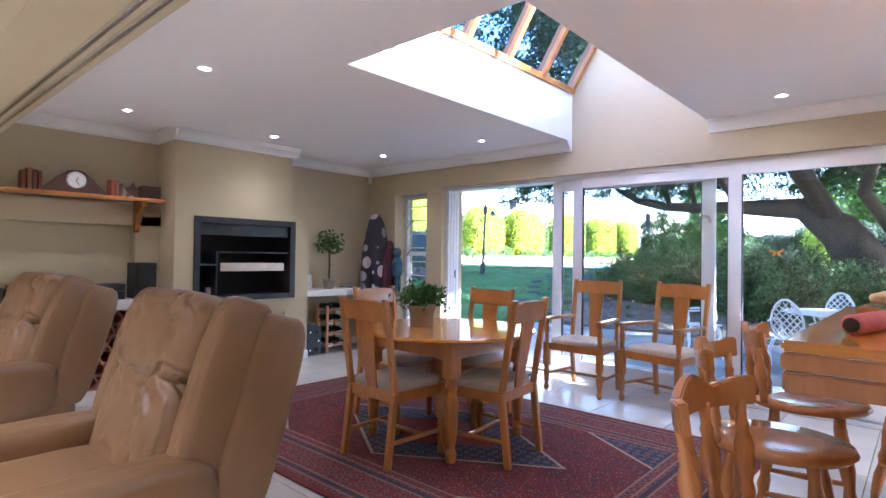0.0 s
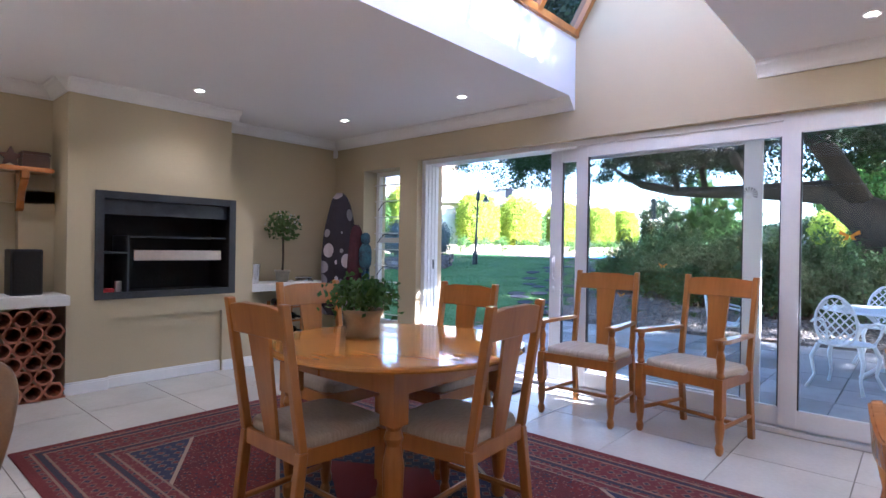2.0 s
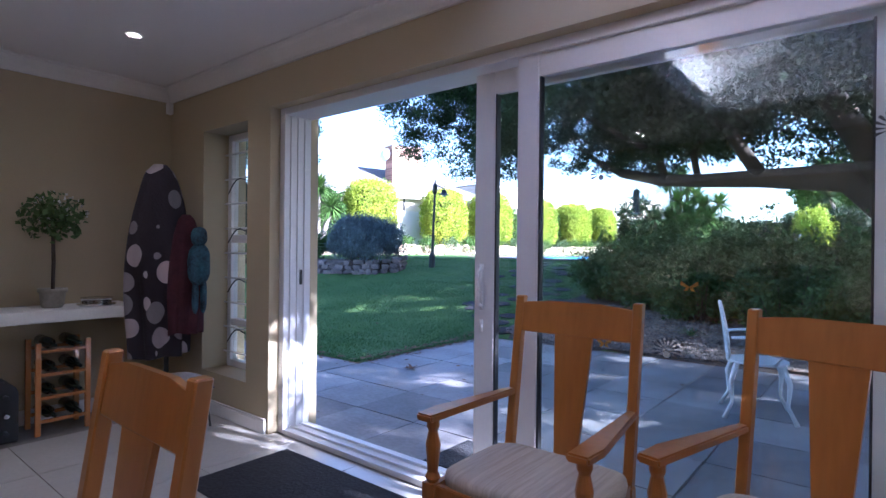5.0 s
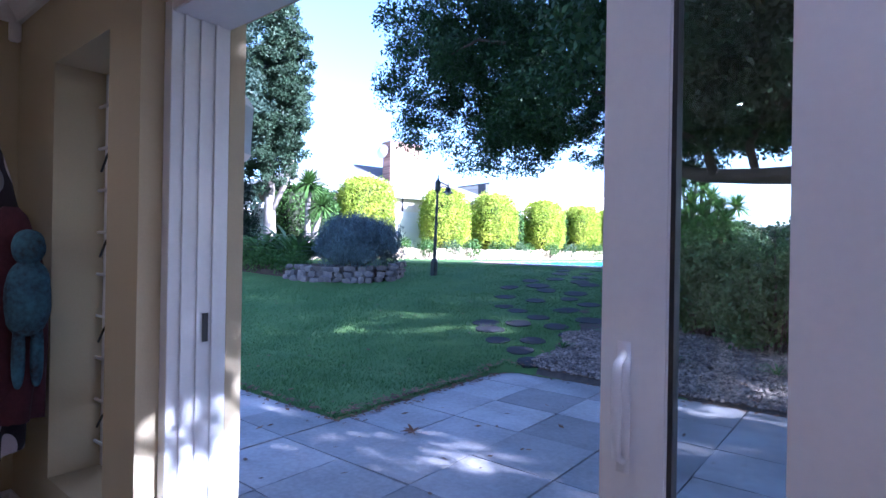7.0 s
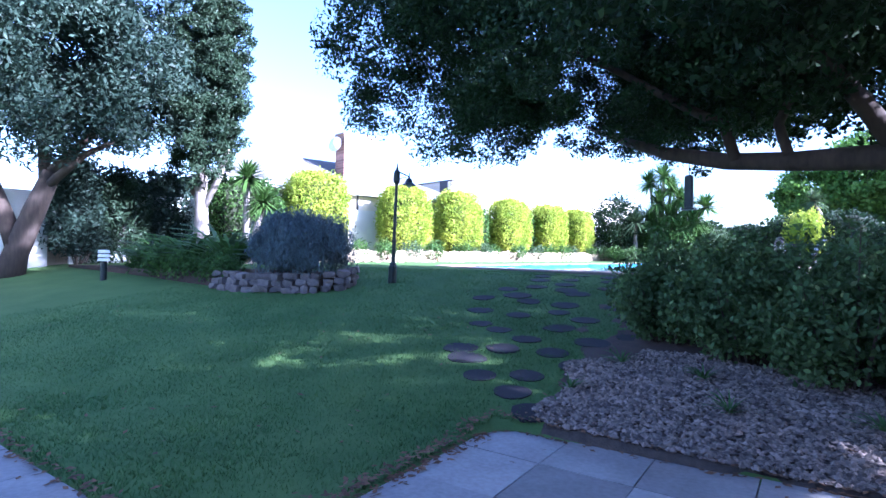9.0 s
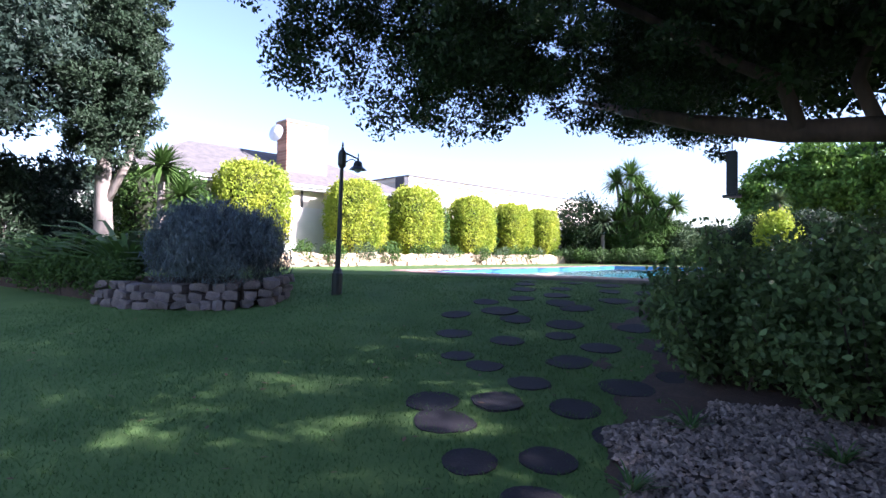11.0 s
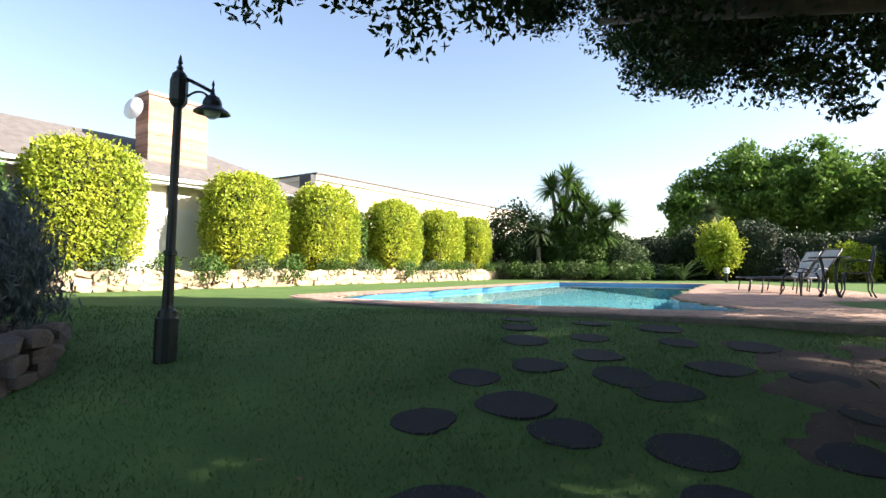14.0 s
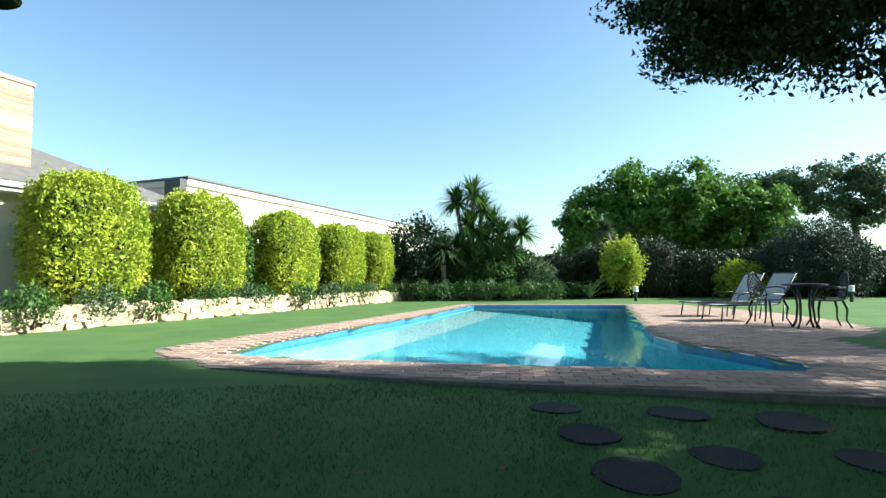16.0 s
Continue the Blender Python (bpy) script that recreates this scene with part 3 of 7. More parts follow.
def dining_chair(m, arms, label, group, seat_mat):
    """Oak chair with a tapered splat, turned front legs and an H stretcher; the front looks to local +y."""
    e = empty("armchair" if arms else "dining_chair", None, label=label, category="armchair" if arms else "chair", group=group)
    wf, wb, top = (0.27, 0.235, 1.05) if arms else (0.225, 0.20, 1.0)
    yf, yb = 0.225, -0.20
    for s in (-1, 1):
        bm = bmesh.new()
        slant(bm, (s * wb, yb - 0.05, 0), (s * wb, yb, 0.44), 0.036, 0.04)
        slant(bm, (s * wb, yb, 0.44), (s * wb, yb - 0.085, top), 0.034, 0.036)
        part("back_leg", bm, OAK, e, bevel=0.004, seg=1)
        bm = bmesh.new()
        lathe(bm, [(r * 1.05, z * 0.9) for r, z in TURNED], Matrix.Translation((s * wf, yf, 0)), 12)
        box(bm, s * wf - 0.025, s * wf + 0.025, yf - 0.025, yf + 0.025, 0.234, 0.455)
        if arms:
            lathe(bm, [(0.018, 0.455), (0.026, 0.47), (0.018, 0.49), (0.022, 0.54), (0.026, 0.58), (0.016, 0.625), (0.022, 0.64), (0.022, 0.665)], Matrix.Translation((s * wf, yf, 0)), 12)
        part("front_leg", bm, OAK, e, smooth=False)
        bm = bmesh.new()
        tube(bm, [(s * wb, yb - 0.03, 0.155), (s * wf, yf, 0.155)], 0.014, 6)
        part("stretcher", bm, OAK, e)
        bm = bmesh.new()
        prism(bm, [(s * (wf - 0.012), yf), (s * (wf + 0.012), yf), (s * (wb + 0.012), yb), (s * (wb - 0.012), yb)][::s], 0.385, 0.45)
        part("side_rail", bm, OAK, e)
        if arms:
            bm = bmesh.new()
            pts = [(wf - 0.034, yf + 0.05), (wf + 0.034, yf + 0.05), (wf + 0.036, yf - 0.05), (wb + 0.022, yb - 0.02), (wb - 0.014, yb - 0.02), (wf - 0.03, yf - 0.06)]
            prism(bm, [(s * x, y) for x, y in pts][::s], 0.665, 0.69)
            part("arm", bm, OAK, e, bevel=0.006, seg=2)
    bm = bmesh.new()
    tube(bm, [(-wf + 0.02, 0.03, 0.155), (wf - 0.02, 0.03, 0.155)], 0.013, 6)
    part("stretcher", bm, OAK, e)
    boxes("front_rail", OAK, e, (-wf + 0.02, wf - 0.02, yf - 0.012, yf + 0.012, 0.385, 0.45), bevel=0.003)
    boxes("back_rail", OAK, e, (-wb + 0.015, wb - 0.015, yb - 0.012, yb + 0.012, 0.385, 0.45), bevel=0.003)
    tilt = Matrix.Translation((0, yb, 0.44)) @ Matrix.Rotation(math.atan2(0.085, top - 0.44), 4, "X")
    h = (top - 0.44)
    bm = bmesh.new()
    prism(bm, [(-wb + 0.012, h - 0.135), (wb - 0.012, h - 0.135), (wb - 0.012, h - 0.02), (0.1, h - 0.008), (-0.1, h - 0.008), (-wb + 0.012, h - 0.02)], -0.011, 0.011, tilt @ Matrix.Rotation(radians(90), 4, "X"))
    part("top_rail", bm, OAK, e, bevel=0.004, seg=1)
    bm = bmesh.new()
    prism(bm, [(-0.042, 0.0), (0.042, 0.0), (0.075, h - 0.134), (-0.075, h - 0.134)], -0.007, 0.007, tilt @ Matrix.Rotation(radians(90), 4, "X"))
    part("splat", bm, OAK, e)
    bm = bmesh.new()
    puff(bm, 0, 0.015, 0.462, wf - 0.005, 0.215, 0.035, 0.35, 0.02, nu=24, nv=10)
    part("seat", bm, seat_mat, e, "upholstered seat pad", smooth=True)
    e.matrix_world = m
    return e


STRIPE = mat("cream_striped_weave", (0.66, 0.58, 0.46), (0.46, 0.38, 0.28), 0.95, 9, 0.4, fine=160, stretch=(9, 0.4, 1))
arm = dining_chair(pose(-2.45, 4.78, 0, 0, 0, 180), True, "oak carver armchair with cream striped seat before the glass door", "carver armchairs", STRIPE)
copy_thing(arm, pose(-1.71, 4.83, 0, 0, 0, 167))
din = dining_chair(pose(-2.53, 2.40, 0, 0, 0, 0), False, "golden oak dining chair with padded seat at the round table", "chairs round the table", SEAT)
copy_thing(din, pose(-2.10, 2.83, 0, 0, 0, 95))
copy_thing(din, pose(-3.10, 2.95, 0, 0, 0, -90))
copy_thing(din, pose(-2.70, 3.36, 0, 0, 0, 180))

table = empty("dining_table", pose(-2.50, 2.85, 0), label="round varnished oak dining table with turned legs", category="table")
bm = bmesh.new()
lathe(bm, [(0.55, 0.732), (0.60, 0.738), (0.612, 0.748), (0.608, 0.757), (0.58, 0.760)], None, 64)
part("tabletop", bm, OAK_TOP, table, "glossy round tabletop")
bm = bmesh.new()
for k in range(4):
    box(bm, -0.36, 0.36, -0.012, 0.012, 0.63, 0.732, Matrix.Rotation(k * math.pi / 2, 4, "Z") @ Matrix.Translation((0, 0.36, 0)))
part("apron", bm, OAK, table, bevel=0.003, seg=1)
for k in range(4):
    bm = bmesh.new()
    at = Matrix.Translation((0.355 * (1 if k % 2 else -1), 0.355 * (1 if k // 2 else -1), 0))
    lathe(bm, [(0.024, 0), (0.034, 0.03), (0.036, 0.07), (0.022, 0.10), (0.030, 0.13), (0.040, 0.24), (0.044, 0.36), (0.030, 0.44), (0.040, 0.47), (0.030, 0.50), (0.040, 0.52)], at, 16)
    box(bm, -0.040, 0.040, -0.040, 0.040, 0.52, 0.732, at)
    part("leg", bm, OAK, table)

# plant in a burlap-wrapped pot on the table
plant = empty("potted_plant", pose(-2.70, 2.80, 0.76), label="leafy green plant in a burlap-wrapped pot on the table", category="plant")
bm = bmesh.new()
lathe(bm, [(0.078, 0), (0.086, 0.012), (0.082, 0.05), (0.088, 0.10), (0.108, 0.138), (0.100, 0.142), (0.07, 0.12)], None, 20)
for v in bm.verts:
    v.co *= 1 + 0.07 * noise.noise(v.co * 28)
part("pot_wrap", bm, BURLAP, plant, "wrinkled burlap wrapping", smooth=True)
bm = bmesh.new()
lathe(bm, [(0.082, 0.105), (0.07, 0.118)], None, 16)
part("soil", bm, SOIL, plant)
rng = np.random.default_rng(5)
c = rng.normal(size=(900, 3)) * (0.070, 0.070, 0.034) + (0, 0, 0.225)
c[:, 2] -= 0.9 * (c[:, 0] ** 2 + c[:, 1] ** 2)
leaf_soup("foliage", c, 0.038, LEAF_HOUSE, plant, rng, 0.6)
bm = bmesh.new()
for k in range(22):
    a, r = rng.uniform(0, 6.28), rng.uniform(0.03, 0.16)
    tube(bm, [(0.02 * math.cos(a), 0.02 * math.sin(a), 0.11), (r * 0.6 * math.cos(a), r * 0.6 * math.sin(a), 0.20), (r * math.cos(a), r * math.sin(a), 0.25 - r * 0.5)], 0.0022, 5)
part("stems", bm, LEAF_HOUSE, plant)


# ---- recliners ----
def recliner(m, label):
    """Overstuffed leather recliner facing local -y: pillow back between padded wings."""
    e = empty("recliner", label=label, category="recliner", group="leather recliners")
    cushion("base", LEATHER, e, 0, 0, 0.21, 0.47, 0.43, 0.18, power=0.22, wrinkle=0.01)
    cushion("seat_cushion", LEATHER, e, 0, -0.14, 0.39, 0.30, 0.36, 0.11, power=0.45, wrinkle=0.04, seed=2, nu=48, nv=28)
    for s in (-1, 1):
        cushion("arm", LEATHER, e, s * 0.40, -0.10, 0.40, 0.11, 0.40, 0.18, power=0.5, wrinkle=0.05, seed=s * 3.0, nu=48, nv=28)
    lean = Matrix.Translation((0, 0.27, 0.36)) @ Matrix.Rotation(radians(-17), 4, "X")
    cushion("back_shell", LEATHER, e, 0, 0.09, 0.31, 0.41, 0.10, 0.43, power=0.4, wrinkle=0.012, m=lean, seed=9, nu=40, nv=24)
    cushion("lumbar_cushion", LEATHER, e, 0, -0.085, 0.20, 0.32, 0.15, 0.30, power=0.62, wrinkle=0.095, m=lean, seed=4, nu=128, nv=84)
    cushion("head_cushion", LEATHER, e, 0, -0.095, 0.555, 0.345, 0.15, 0.20, power=0.6, wrinkle=0.095, m=lean, seed=6, nu=112, nv=64)
    for s in (-1, 1):
        cushion("wing", LEATHER, e, s * 0.375, -0.05, 0.36, 0.075, 0.13, 0.40, power=0.5, wrinkle=0.06, m=lean, seed=11 + s, nu=56, nv=48)
        cushion("side_panel", LEATHER, e, s * 0.415, 0.09, 0.33, 0.062, 0.12, 0.40, power=0.42, wrinkle=0.02, m=lean, seed=15 + s, nu=48, nv=36)
    e.matrix_world = m
    return e


rec = recliner(pose(-2.28, 0.61, 0, 0, 0, 2) @ Matrix.Scale(0.98, 4), "overstuffed beige leather recliner with creased cushions")
copy_thing(rec, pose(-4.55, 0.62, 0, 0, 0, 8))

# ---- rug ----
def rugmat():
    m = mat("persian_rug", (0.16, 0.014, 0.012), (0.065, 0.007, 0.008), 0.95, 5, 0.5, fine=160, coords="Object")
    n, l = m.node_tree.nodes, m.node_tree.links
    bs = n["Principled BSDF"]
    base = bs.inputs["Base Color"].links[0].from_socket
    tc = n.new("ShaderNodeTexCoord")
    sep = n.new("ShaderNodeSeparateXYZ")
    l.new(tc.outputs["Object"], sep.inputs[0])

    def op(kind, a, b=None, c=None):
        q = n.new("ShaderNodeMath")
        q.operation = kind
        for i, v in enumerate((a, b, c)):
            if v is None:
                continue
            if isinstance(v, (int, float)):
                q.inputs[i].default_value = v
            else:
                l.new(v, q.inputs[i])
        return q.outputs[0]

    def mixc(f, c1, c2):
        q = n.new("ShaderNodeMix")
        q.data_type = "RGBA"
        l.new(f, q.inputs[0]) if not isinstance(f, float) else None
        for i, c in ((6, c1), (7, c2)):
            if isinstance(c, tuple):
                q.inputs[i].default_value = rgb(c)
            else:
                l.new(c, q.inputs[i])
        return q.outputs[2]

    ax, ay = op("ABSOLUTE", sep.outputs[0]), op("ABSOLUTE", sep.outputs[1])
    edge = op("MINIMUM", op("SUBTRACT", 1.85, ax), op("SUBTRACT", 1.19, ay))
    # small motifs: chequered lozenges and dots
    vor = n.new("ShaderNodeTexVoronoi")
    vor.inputs["Scale"].default_value = 34
    l.new(tc.outputs["Object"], vor.inputs["Vector"])
    vor2 = n.new("ShaderNodeTexVoronoi")
    vor2.distance = "MANHATTAN"
    vor2.inputs["Scale"].default_value = 15
    vor2.inputs["Randomness"].default_value = 0.25
    l.new(tc.outputs["Object"], vor2.inputs["Vector"])
    dots = op("LESS_THAN", vor.outputs["Distance"], 0.30)
    loz = op("LESS_THAN", vor2.outputs["Distance"], 0.30)
    ring = op("LESS_THAN", op("ABSOLUTE", op("SUBTRACT", vor2.outputs["Distance"], 0.40)), 0.05)
    vor3 = n.new("ShaderNodeTexVoronoi")
    vor3.inputs["Scale"].default_value = 48
    l.new(tc.outputs["Object"], vor3.inputs["Vector"])
    specks = op("LESS_THAN", vor3.outputs["Distance"], 0.24)
    field = mixc(specks, mixc(dots, base, (0.022, 0.016, 0.035)), (0.24, 0.12, 0.085))
    # a stepped central medallion and corner pieces in navy
    dia = op("ADD", op("MULTIPLY", ax, 0.62), ay)
    med = op("LESS_THAN", dia, 0.62)
    inner = op("LESS_THAN", dia, 0.30)
    corner = op("GREATER_THAN", dia, 1.22)
    navy = mixc(ring, mixc(loz, (0.022, 0.025, 0.055), (0.13, 0.02, 0.018)), (0.19, 0.14, 0.10))
    field = mixc(med, field, navy)
    field = mixc(inner, field, (0.22, 0.022, 0.02))
    field = mixc(corner, field, navy)
    line1 = op("LESS_THAN", op("ABSOLUTE", op("SUBTRACT", dia, 0.62)), 0.012)
    line2 = op("LESS_THAN", op("ABSOLUTE", op("SUBTRACT", dia, 1.22)), 0.012)
    field = mixc(op("MAXIMUM", line1, line2), field, (0.33, 0.24, 0.16))
    border = mixc(ring, mixc(loz, (0.13, 0.018, 0.02), (0.025, 0.022, 0.04)), (0.21, 0.13, 0.09))
    border = mixc(dots, border, (0.17, 0.05, 0.035))
    field = mixc(op("LESS_THAN", edge, 0.46), field, border)
    for d, w, c in ((0.46, 0.006, (0.22, 0.14, 0.09)), (0.40, 0.006, (0.22, 0.14, 0.09)), (0.36, 0.014, (0.03, 0.025, 0.04)), (0.335, 0.006, (0.22, 0.14, 0.09)), (0.14, 0.006, (0.22, 0.14, 0.09)), (0.115, 0.014, (0.03, 0.025, 0.04)), (0.085, 0.006, (0.22, 0.14, 0.09))):
        field = mixc(op("LESS_THAN", op("ABSOLUTE", op("SUBTRACT", edge, d)), w), field, c)
    field = mixc(op("LESS_THAN", edge, 0.05), field, (0.13, 0.015, 0.014))
    l.new(field, bs.inputs["Base Color"])
    return m


bm = bmesh.new()
box(bm, -1.85, 1.85, -1.19, 1.19, 0, 0.011)
rug = part("rug", bm, rugmat(), None, bevel=0.004, seg=1)
rug.matrix_world = pose(-2.60, 2.89, 0.001)
tagged(rug, "red and navy patterned oriental rug under the dining table", "rug")
mat_in = boxes("door_mat", mat("dark_mat", (0.035, 0.035, 0.04), (0.02, 0.02, 0.024), 0.98, 60, 0.6), None, (-4.35, -3.15, 4.50, 5.12, 0.001, 0.012), bevel=0.003)
tagged(mat_in, "dark grey indoor mat inside the open door", "mat")

# ---- the bar and its stools ----
bar = empty("bar_counter", label="varnished pine bar counter with planked front", category="counter")
BX, BYA, BYB, BT = -0.29, 1.66, 3.22, 1.045
boxes("worktop", OAK_TOP, bar, (BX, 1.9, BYA, BYB, BT - 0.03, BT), bevel=0.008, label="polished counter top")
for k, (z0, z1) in enumerate(((BT - 0.078, BT - 0.032), (BT - 0.135, BT - 0.082))):
    boxes("plank", PINE, bar, (BX + 0.004 * k, 1.9, BYA + 0.004 * k, BYA + 0.03, z0, z1), (BX + 0.004 * k, BX + 0.03, BYA + 0.03, BYB, z0, z1), bevel=0.005)
boxes("base_panel", PINE, bar, (0.10, 1.8, BYA + 0.22, BYA + 0.25, 0, BT - 0.135), (0.10, 0.13, BYA + 0.25, BYB - 0.2, 0, BT - 0.135))
for k in range(8):
    boxes("panel_board", PINE, bar, (0.12 + k * 0.21, 0.12 + k * 0.21 + 0.2, BYA + 0.205, BYA + 0.22, 0.02, BT - 0.14), bevel=0.004)


def stool(m):
    """Pine captain's stool: round saddle seat, spindle back with a curved rail; the sitter looks to local +y."""
    e = empty("bar_stool", label="varnished pine stool with low spindle back at the bar", category="stool", group="stools at the bar")
    bm = bmesh.new()
    lathe(bm, [(0.17, 0.580), (0.215, 0.585), (0.232, 0.602), (0.222, 0.620), (0.13, 0.612), (0.02, 0.608)], Matrix.Diagonal((0.95, 1.06, 1, 1)), 32)
    part("seat", bm, PINE, e, "saddle-shaped wooden seat", smooth=True)
    prof = [(0.016, 0), (0.022, 0.04), (0.027, 0.14), (0.017, 0.20), (0.027, 0.24), (0.019, 0.28), (0.030, 0.36), (0.028, 0.46), (0.018, 0.53), (0.022, 0.59)]
    for sx in (-1, 1):
        for sy in (-1, 1):
            bm = bmesh.new()
            lathe(bm, prof, Matrix.Translation((sx * 0.19, sy * 0.19, 0)) @ Matrix(((1, 0, -sx * 0.12, 0), (0, 1, -sy * 0.12, 0), (0, 0, 1, 0), (0, 0, 0, 1))), 12)
            part("leg", bm, PINE, e, smooth=True)
    for a, b, z in (((-0.17, -0.17), (-0.17, 0.17), 0.20), ((0.17, -0.17), (0.17, 0.17), 0.20), ((-0.16, -0.16), (0.16, -0.16), 0.27), ((-0.16, 0.16), (0.16, 0.16), 0.24)):
        bm = bmesh.new()
        tube(bm, [(*a, z), ((a[0] + b[0]) / 2, (a[1] + b[1]) / 2, z), (*b, z)], [0.011, 0.016, 0.011], 8)
        part("stretcher", bm, PINE, e, smooth=True)
    sp = [(0.013, 0), (0.019, 0.03), (0.014, 0.055), (0.024, 0.10), (0.025, 0.15), (0.014, 0.185), (0.018, 0.20), (0.013, 0.215), (0.016, 0.27)]
    for k in range(4):
        a = radians(-33 + k * 22)
        p0, p1 = Vector((0.31 * math.sin(a), 0.085 - 0.29 * math.cos(a), 0.61)), Vector((0.345 * math.sin(a), 0.10 - 0.345 * math.cos(a), 0.875))
        bm = bmesh.new()
        lathe(bm, sp, Matrix.Translation(p0) @ (p1 - p0).to_track_quat("Z", "Y").to_matrix().to_4x4(), 12)
        part("spindle", bm, PINE, e, smooth=True)
    bm = bmesh.new()
    rings = []
    for k in range(25):
        f = k / 12 - 1
        a = radians(40 * f)
        h = 0.058 + 0.022 * math.cos(f * 2 * math.pi) * (1 if abs(f) < 0.5 else 0.55) - 0.012 * f ** 6
        rings.append([bm.verts.new((r * math.sin(a), 0.10 - r * math.cos(a), z)) for r, z in ((0.330, 0.862), (0.358, 0.862), (0.366, 0.875 + h), (0.340, 0.879 + h))])
    for p, q in zip(rings, rings[1:]):
        for i in range(4):
            bm.faces.new((p[i], p[(i + 1) % 4], q[(i + 1) % 4], q[i]))
    bm.faces.new(rings[0])
    bm.faces.new(rings[-1][::-1])
    part("back_rail", bm, PINE, e, "curved back rail", bevel=0.005, seg=2)
    e.matrix_world = m
    return e


st = stool(pose(-0.21, 1.45, 0, 0, 0, -95))
copy_thing(st, pose(-0.41, 2.27, 0, 0, 0, -86))
copy_thing(st, pose(-0.42, 3.02, 0, 0, 0, -82))
copy_thing(st, pose(0.05, 3.62, 0, 0, 0, -150))
roll = empty("rolled_bolster", pose(-0.16, 1.91, BT + 0.03, 0, 90, 78) @ Matrix.Diagonal((0.6, 0.6, 1, 1)), label="pink rolled placemat bundle lying on the bar", category="roll")
bm = bmesh.new()
lathe(bm, [(0.040, 0), (0.048, 0.01), (0.050, 0.2), (0.047, 0.31), (0.04, 0.32)], None, 24)
part("roll_body", bm, mat("pink_cloth", (0.55, 0.17, 0.17), (0.42, 0.11, 0.12), 0.9, 10, 0.3), roll, smooth=True)
bm = bmesh.new()
lathe(bm, [(0.034, -0.004), (0.036, 0.003)], None, 20)
part("roll_end", bm, BLACK, roll)
loaf = empty("bread_loaf", pose(0.04, 2.98, BT), label="pale loaf on a wooden board on the bar", category="bread")
boxes("board", PINE, loaf, (-0.26, 0.26, -0.14, 0.14, 0, 0.018), bevel=0.006)
cushion("loaf", mat("bread_crust", (0.55, 0.40, 0.22), (0.42, 0.28, 0.14), 0.85, 20, 0.4), loaf, 0, 0, 0.055, 0.23, 0.10, 0.04, power=0.7, wrinkle=0.08)
tagged(boxes("paper_sheet", PLASTER_WHITE, None, (-0.20, 0.01, 2.34, 2.60, BT + 0.001, BT + 0.004)), "white sheet of paper on the bar", "paper")


# ---- the garden ----
def blob_points(n, centre, radii, rng, shell=0.55, low=-1.0):
    """Points in an ellipsoid, thicker towards its skin, cut off below low."""
    out = []
    while len(out) < n:
        v = rng.normal(size=3)
        v /= np.linalg.norm(v)
        if v[2] < low:
            continue
        out.append(np.array(centre) + v * rng.uniform(shell, 1.0) * np.array(radii))
    return np.array(out)


def clumps(centres, each, spread, rng):
    v = rng.normal(size=(len(centres) * each, 3))
    v *= (rng.random((len(v), 1)) ** 0.45) / np.linalg.norm(v, axis=1)[:, None]
    grow = np.repeat(rng.uniform(0.7, 1.3, (len(centres), 1)), each, 0)
    return np.repeat(centres, each, 0) + v * np.array(spread) * grow


def shrub(name, centre, radii, n, size, material, label, category="shrub", seed=1, aspect=0.5, group="", twigs=9, power=2.0, up=None, low=-0.45, lumps=70):
    """A leafy bush: twigs from the ground and a lumpy skin of leaves."""
    rng = np.random.default_rng(seed)
    e = empty(name, pose(*centre), label=label, category=category, group=group)
    rx, ry, rz = radii
    c = blob_points(lumps, (0, 0, rz * 0.55), (rx * 0.9, ry * 0.9, rz * 0.5), rng, 0.6, low=-0.8)
    pts = clumps(c, n // lumps, (0.24 * rx + 0.08, 0.24 * ry + 0.08, 0.18 * rz + 0.06), rng)
    pts[:, 2] = np.maximum(pts[:, 2], 0.03)
    leaf_soup("foliage", pts, size, material, e, rng, aspect, up=up)
    bm = bmesh.new()
    for k in range(twigs):
        q = c[rng.integers(len(c))]
        tube(bm, [(rng.normal() * 0.08, rng.normal() * 0.08, -0.05), tuple(q * 0.5), tuple(q)], [0.022, 0.014, 0.005], 5)
    part("branchwork", bm, BARK, e)
    return e


